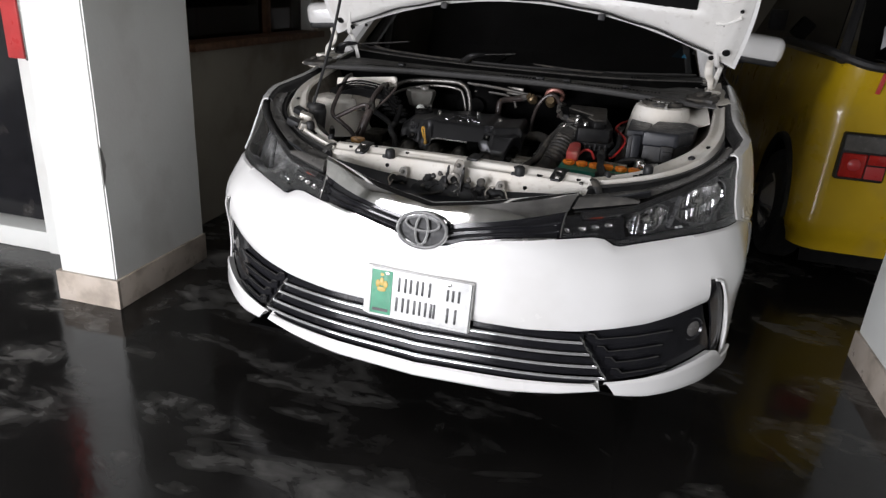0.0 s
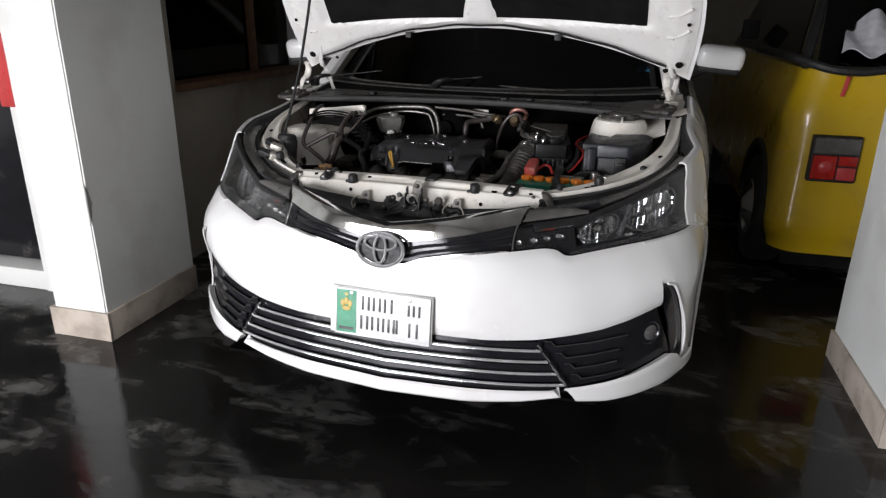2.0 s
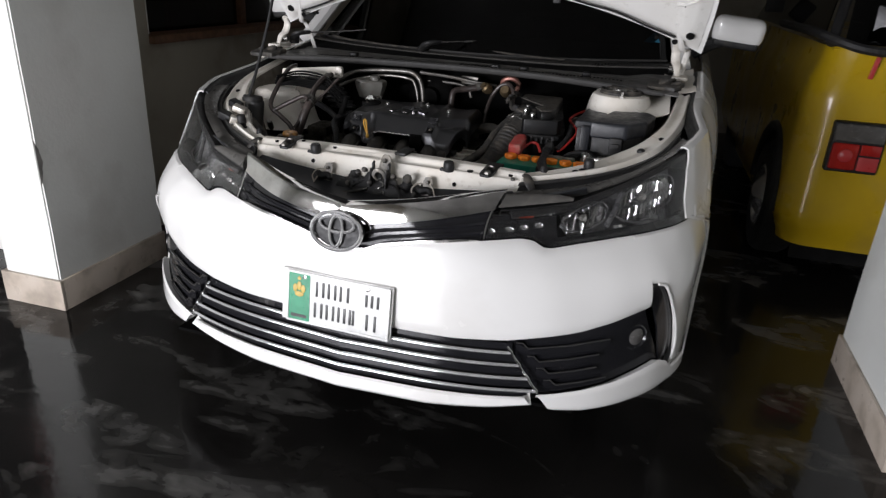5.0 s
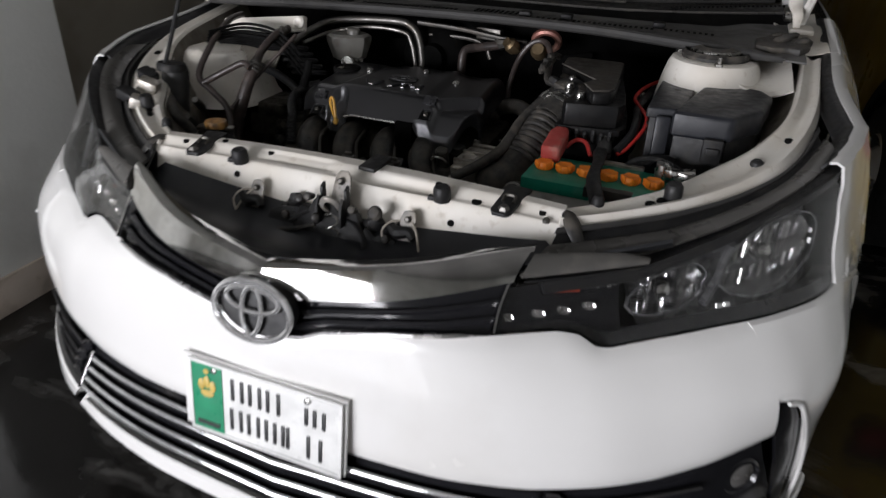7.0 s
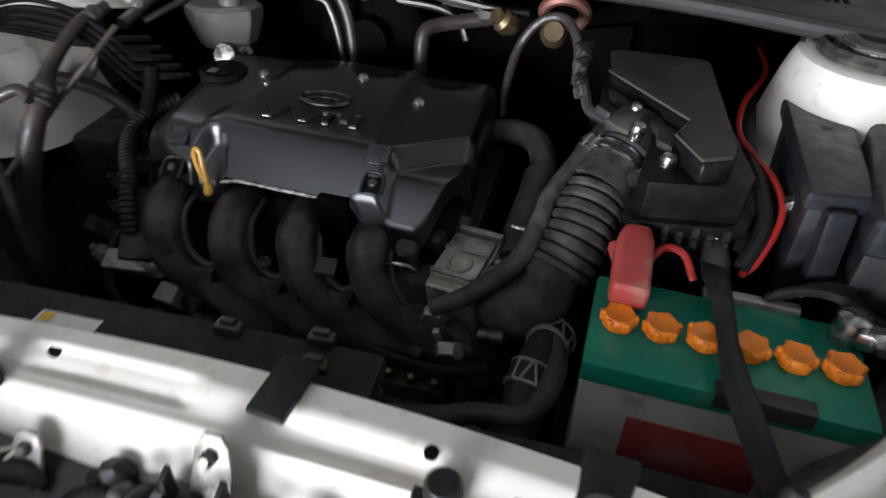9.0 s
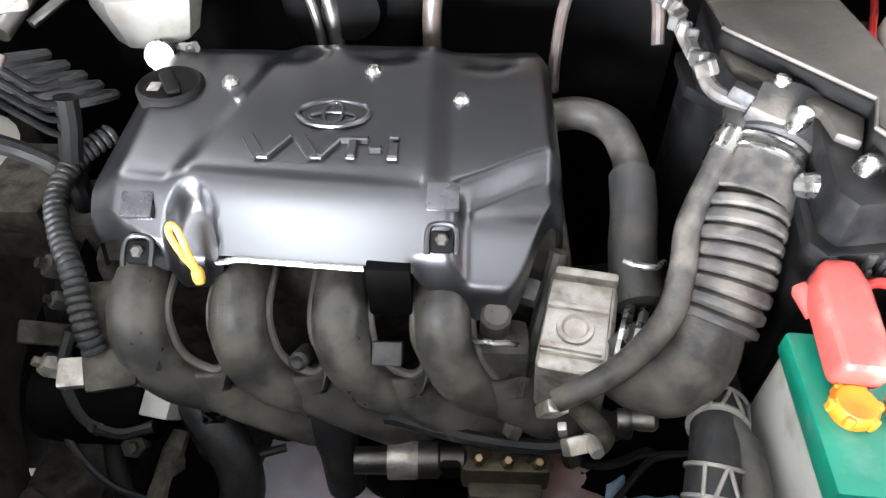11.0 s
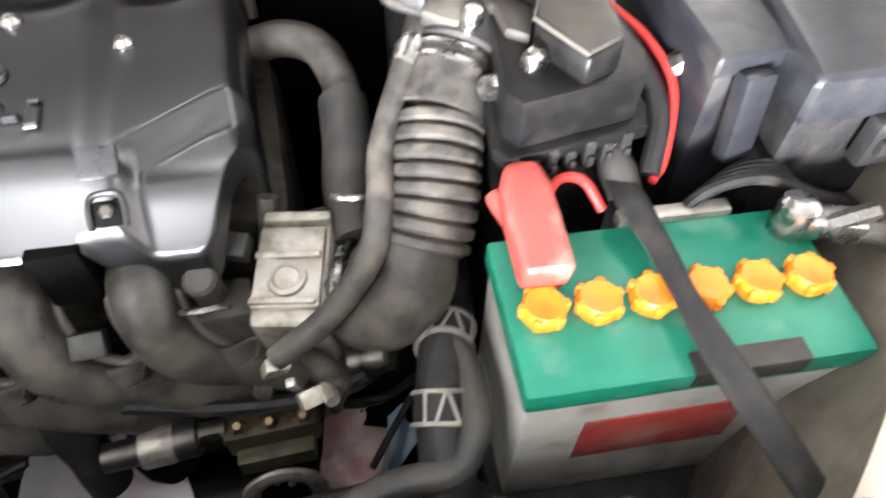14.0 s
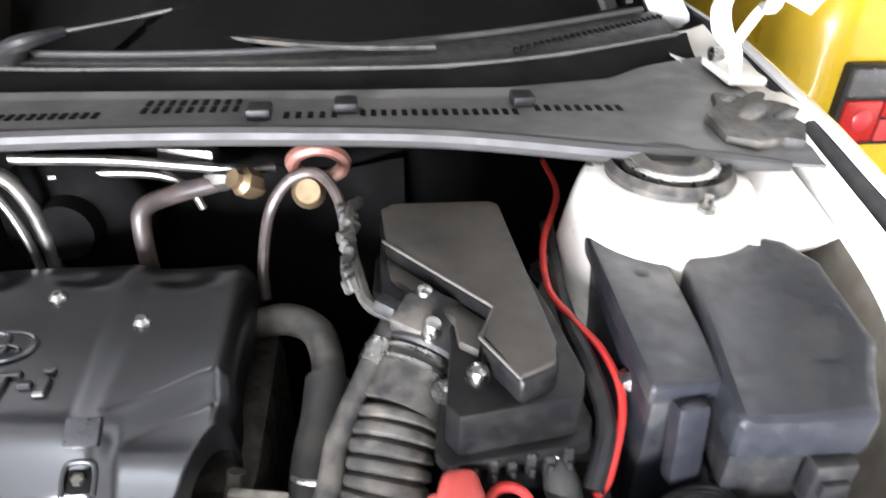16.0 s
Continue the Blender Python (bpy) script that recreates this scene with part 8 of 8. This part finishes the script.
# small clutter low at the left of the engine
for line, r, m, label in (
    ([(-0.40, 0.60, 0.60), (-0.37, 0.56, 0.55), (-0.33, 0.53, 0.52), (-0.29, 0.52, 0.50)], 0.004, BLACK, "thin black wire"),
    ([(-0.42, 0.52, 0.50), (-0.38, 0.50, 0.50), (-0.345, 0.49, 0.49), (-0.31, 0.47, 0.47)], 0.011, HOSE_BROWN, "brown perished hose"),
    ([(-0.26, 0.60, 0.56), (-0.22, 0.57, 0.54), (-0.18, 0.56, 0.53), (-0.14, 0.57, 0.53)], 0.005, BLACK, "thin black wire"),
    ([(0.14, 0.56, 0.60), (0.17, 0.55, 0.56), (0.21, 0.56, 0.53), (0.25, 0.58, 0.52), (0.30, 0.60, 0.53)], 0.005, BLACK, "thin black wire under the throttle"),
    ([(-0.02, 0.57, 0.60), (0.06, 0.555, 0.590), (0.14, 0.55, 0.585), (0.20, 0.555, 0.60)], 0.008, BLACK, "black loom under the manifold"),
    ([(-0.15, 0.585, 0.60), (-0.08, 0.575, 0.590), (-0.02, 0.572, 0.595)], 0.007, BLACK, "black loom under the manifold"),
):
    part("wire", tube(line, r, 8, 6), m, car, label)
for x, y, z, s, m in ((-0.30, 0.56, 0.545, 0.014, GRIME), (-0.255, 0.545, 0.535, 0.012, GRIME), (-0.20, 0.55, 0.545, 0.010, DULL_PIPE), (-0.33, 0.565, 0.575, 0.010, DULL_PIPE), (-0.375, 0.60, 0.635, 0.012, ALLOY), (-0.36, 0.64, 0.69, 0.010, DULL_PIPE), (-0.36, 0.66, 0.72, 0.013, GRIME), (0.105, 0.560, 0.605, 0.010, DULL_PIPE), (0.165, 0.552, 0.565, 0.010, GRIME)):
    part("bolt", moved(lathe([(s, -s), (s * 1.1, 0.0), (s * 0.9, s * 0.5), (s * 0.5, s * 0.6), (s * 0.45, s * 1.2), (0.001, s * 1.2)], 6), pose(x, y, z, 40, 15, 30 * x * 40)), m, engine, "grimy bolt")
part("shield_corner", moved(prism([(-0.03, -0.02), (0.03, -0.02), (0.0, 0.03)], 0, 0.004, 0.001), pose(-0.250, 0.508, 0.47, 15, 0, 190) @ Matrix.Diagonal((0.8, 0.65, 1, 1))), CASE_GREY, engine, "pale metal corner low on the engine")
part("bracket", moved(block((-0.03, -0.012, -0.004), (0.03, 0.012, 0.004), 0.003), pose(-0.37, 0.62, 0.66, 30, 40, 30)), GRIME, engine, "bent bracket")
part("connector", moved(block((-0.016, -0.011, -0.010), (0.016, 0.011, 0.010), 0.003), pose(0.105, 0.628, 0.735, 20, 0, -20)), DUSTY, engine, "grey injector plug")
part("connector", moved(block((-0.014, -0.011, -0.010), (0.014, 0.011, 0.010), 0.003), pose(-0.018, 0.578, 0.700, 40, 0, 0)), DUSTY, engine, "grey plug under the black slot")


# ---- the yellow car ----
yellow = thing("yellow_car", (2.0, 3.2, 0), "old yellow car with chrome trim parked behind the pillar", "car")


def yellow_body(u, v):
    """Rear corner and flank in one skin: u from the flank's front end round the corner to the rear's far side."""
    z = 0.19 + 0.88 * v
    tuck = 0.05 * smooth_step(v, 0.75, 1.0) + 0.04 * smooth_step(v, 0.15, 0.0)
    x0, y0, r = 1.345 + tuck, 1.78 + tuck * 0.8, 0.13
    a, b, c = 3.0, 1.5 * math.pi / 2 * r, 1.4
    d = u * (a + b + c)
    if d < a:
        return (x0, y0 + r + (a - d), z)
    if d < a + b:
        t = (d - a) / b * math.pi / 2
        return (x0 + r - r * math.cos(t), y0 + r - r * math.sin(t), z)
    return (x0 + r + (d - a - b), y0, z)


def yellow_skin():
    bm = sheet(yellow_body, 150, 24, 0.006)
    cut = [f for f in bm.faces if f.calc_center_median().x < 1.45 and (f.calc_center_median().y - 2.26) ** 2 + (f.calc_center_median().z - 0.31) ** 2 < 0.34 ** 2]
    bmesh.ops.delete(bm, geom=cut, context="FACES")
    return bm


part("body", yellow_skin(), YELLOW_PAINT, yellow, "yellow body skin")
part("arch_trim", tube([(1.342, 2.26 - 0.345 * math.cos(math.pi * k / 16), 0.31 + 0.345 * math.sin(math.pi * k / 16)) for k in range(17)], 0.022, 8, 3), BLACK, yellow, "black wheel arch edge")
part("underbody", block((1.46, 1.9, 0.16), (2.9, 4.7, 0.28)), DARK, yellow, "dark underside")
part("lower_valance", sheet(lambda u, v: (1.44 + 1.4 * u, 1.83 + 0.03 * v, 0.12 + 0.08 * v), 12, 4, 0.006), DARK, yellow, "dark lower valance")
part("deck", sheet(lambda u, v: (1.41 + 1.45 * u, 1.85 + 2.9 * v, 1.063 + 0.02 * math.sin(math.pi * u)), 16, 16, 0.006), YELLOW_PAINT, yellow, "yellow shoulder")
lamp = part("tail_lamp", block((1.468, 1.745, 0.566), (1.674, 1.80, 0.782), 0.012, 3), BLACK, yellow, "tail lamp with red and grey lenses")
part("red_lens", block((1.478, 1.737, 0.580), (1.582, 1.749, 0.692), 0.010, 3), RED_LENS, lamp, "red lens")
# brighter red dome paints the hot spot in the lens
part("lens_hot_spot", moved(lathe([(0.030, -0.008), (0.028, 0.004), (0.018, 0.010), (0.001, 0.012)], 18), pose(1.534, 1.738, 0.640, 90, 0, 0)), RED_PAINT, lamp, "brighter red dome for the hot spot in the lens")
part("reflector", block((1.588, 1.737, 0.580), (1.666, 1.749, 0.640), 0.005), RED_PAINT, lamp, "brighter red reflector")
part("amber_lens", block((1.588, 1.739, 0.646), (1.666, 1.749, 0.692), 0.005), RED_LENS, lamp, "dull red lens")
part("clear_lens", block((1.474, 1.737, 0.700), (1.668, 1.749, 0.774), 0.008, 3), SMOKE_LENS, lamp, "smoked upper lens")
part("chrome_trim", tube([(1.33, 2.7, 1.12), (1.345, 1.98, 1.12), (1.40, 1.84, 1.10), (1.50, 1.79, 1.072), (1.62, 1.78, 1.065), (1.76, 1.785, 1.08), (2.2, 1.79, 1.10)], 0.020, 8, 8), BLACK, yellow, "black rubber trim below the window")
part("rear_window", sheet(lambda u, v: (1.44 + 1.35 * u + 0.1 * v * (1 - 2 * u), 1.82 + 0.45 * v, 1.09 + 0.42 * v), 10, 6, 0.005), SCREEN_GLASS, yellow, "dark rear window")
part("side_window", sheet(lambda u, v: (1.38 + 0.12 * v, 1.92 + 2.2 * u + 0.35 * v * (1 - 2 * u), 1.09 + 0.42 * v), 10, 6, 0.005), SCREEN_GLASS, yellow, "dark side window")
part("roof", sheet(lambda u, v: (1.53 + 1.2 * u, 2.22 + 1.6 * v, 1.51 + 0.05 * math.sin(math.pi * u)), 12, 10, 0.01), YELLOW_PAINT, yellow, "yellow roof")
part("window_post", tube([(1.40, 1.86, 1.08), (1.46, 2.04, 1.30), (1.53, 2.25, 1.51)], 0.022, 8, 5), BLACK, yellow, "black window post")
part("red_streak", moved(block((-0.009, -0.006, -0.045), (0.009, 0.004, 0.045), 0.003), pose(1.565, 1.79, 1.00, 0, 8, 0)), RED_PAINT, yellow, "red mark on the panel")
for k in range(4):
    part("louvre", block((1.80 + 0.028 * k, 1.776, 0.985), (1.812 + 0.028 * k, 1.795, 1.05), 0.003), DARK, yellow, "dark vent slot")
tyre = part("wheel", moved(lathe([(0.14, -0.08), (0.27, -0.08), (0.29, -0.05), (0.29, 0.05), (0.27, 0.08), (0.17, 0.085), (0.16, 0.06)], 36), pose(1.41, 2.26, 0.29, 0, -90, 0)), TYRE, yellow, "black tyre")
part("hub_cap", moved(lathe([(0.16, 0.03), (0.168, 0.07), (0.150, 0.085), (0.11, 0.07), (0.09, 0.085), (0.05, 0.115), (0.001, 0.12)], 32), pose(1.41, 2.26, 0.29, 0, -90, 0)), CHROME, tyre, "chrome hub cap")
part("wheel_well", block((1.50, 1.95, 0.24), (1.75, 2.60, 0.75), 0.02), DARK, yellow, "dark wheel well")
far = part("wheel", moved(lathe([(0.001, -0.08), (0.27, -0.08), (0.29, -0.05), (0.29, 0.05), (0.27, 0.08), (0.001, 0.06)], 30), pose(1.44, 4.1, 0.29, 0, -90, 0)), TYRE, yellow, "black tyre")
part("side_mirror", moved(block((-0.05, -0.02, -0.06), (0.05, 0.03, 0.06), 0.015), pose(1.33, 3.1, 1.22)), BLACK, yellow, "black side mirror")


def rag(u, v):
    x = 1.53 + 0.24 * u + 0.05 * v
    return (x, 1.815 + 0.19 * v + 0.015 * math.sin(11 * u), 1.145 + 0.17 * v * (0.55 + 0.45 * math.sin(2.6 * u + 0.3)) + 0.020 * math.sin(9 * u + 4 * v))


tagged(part("cloth", sheet(rag, 30, 14, 0.006), CLOTH, None), "crumpled white cloth lying on the yellow car's window", "cloth")
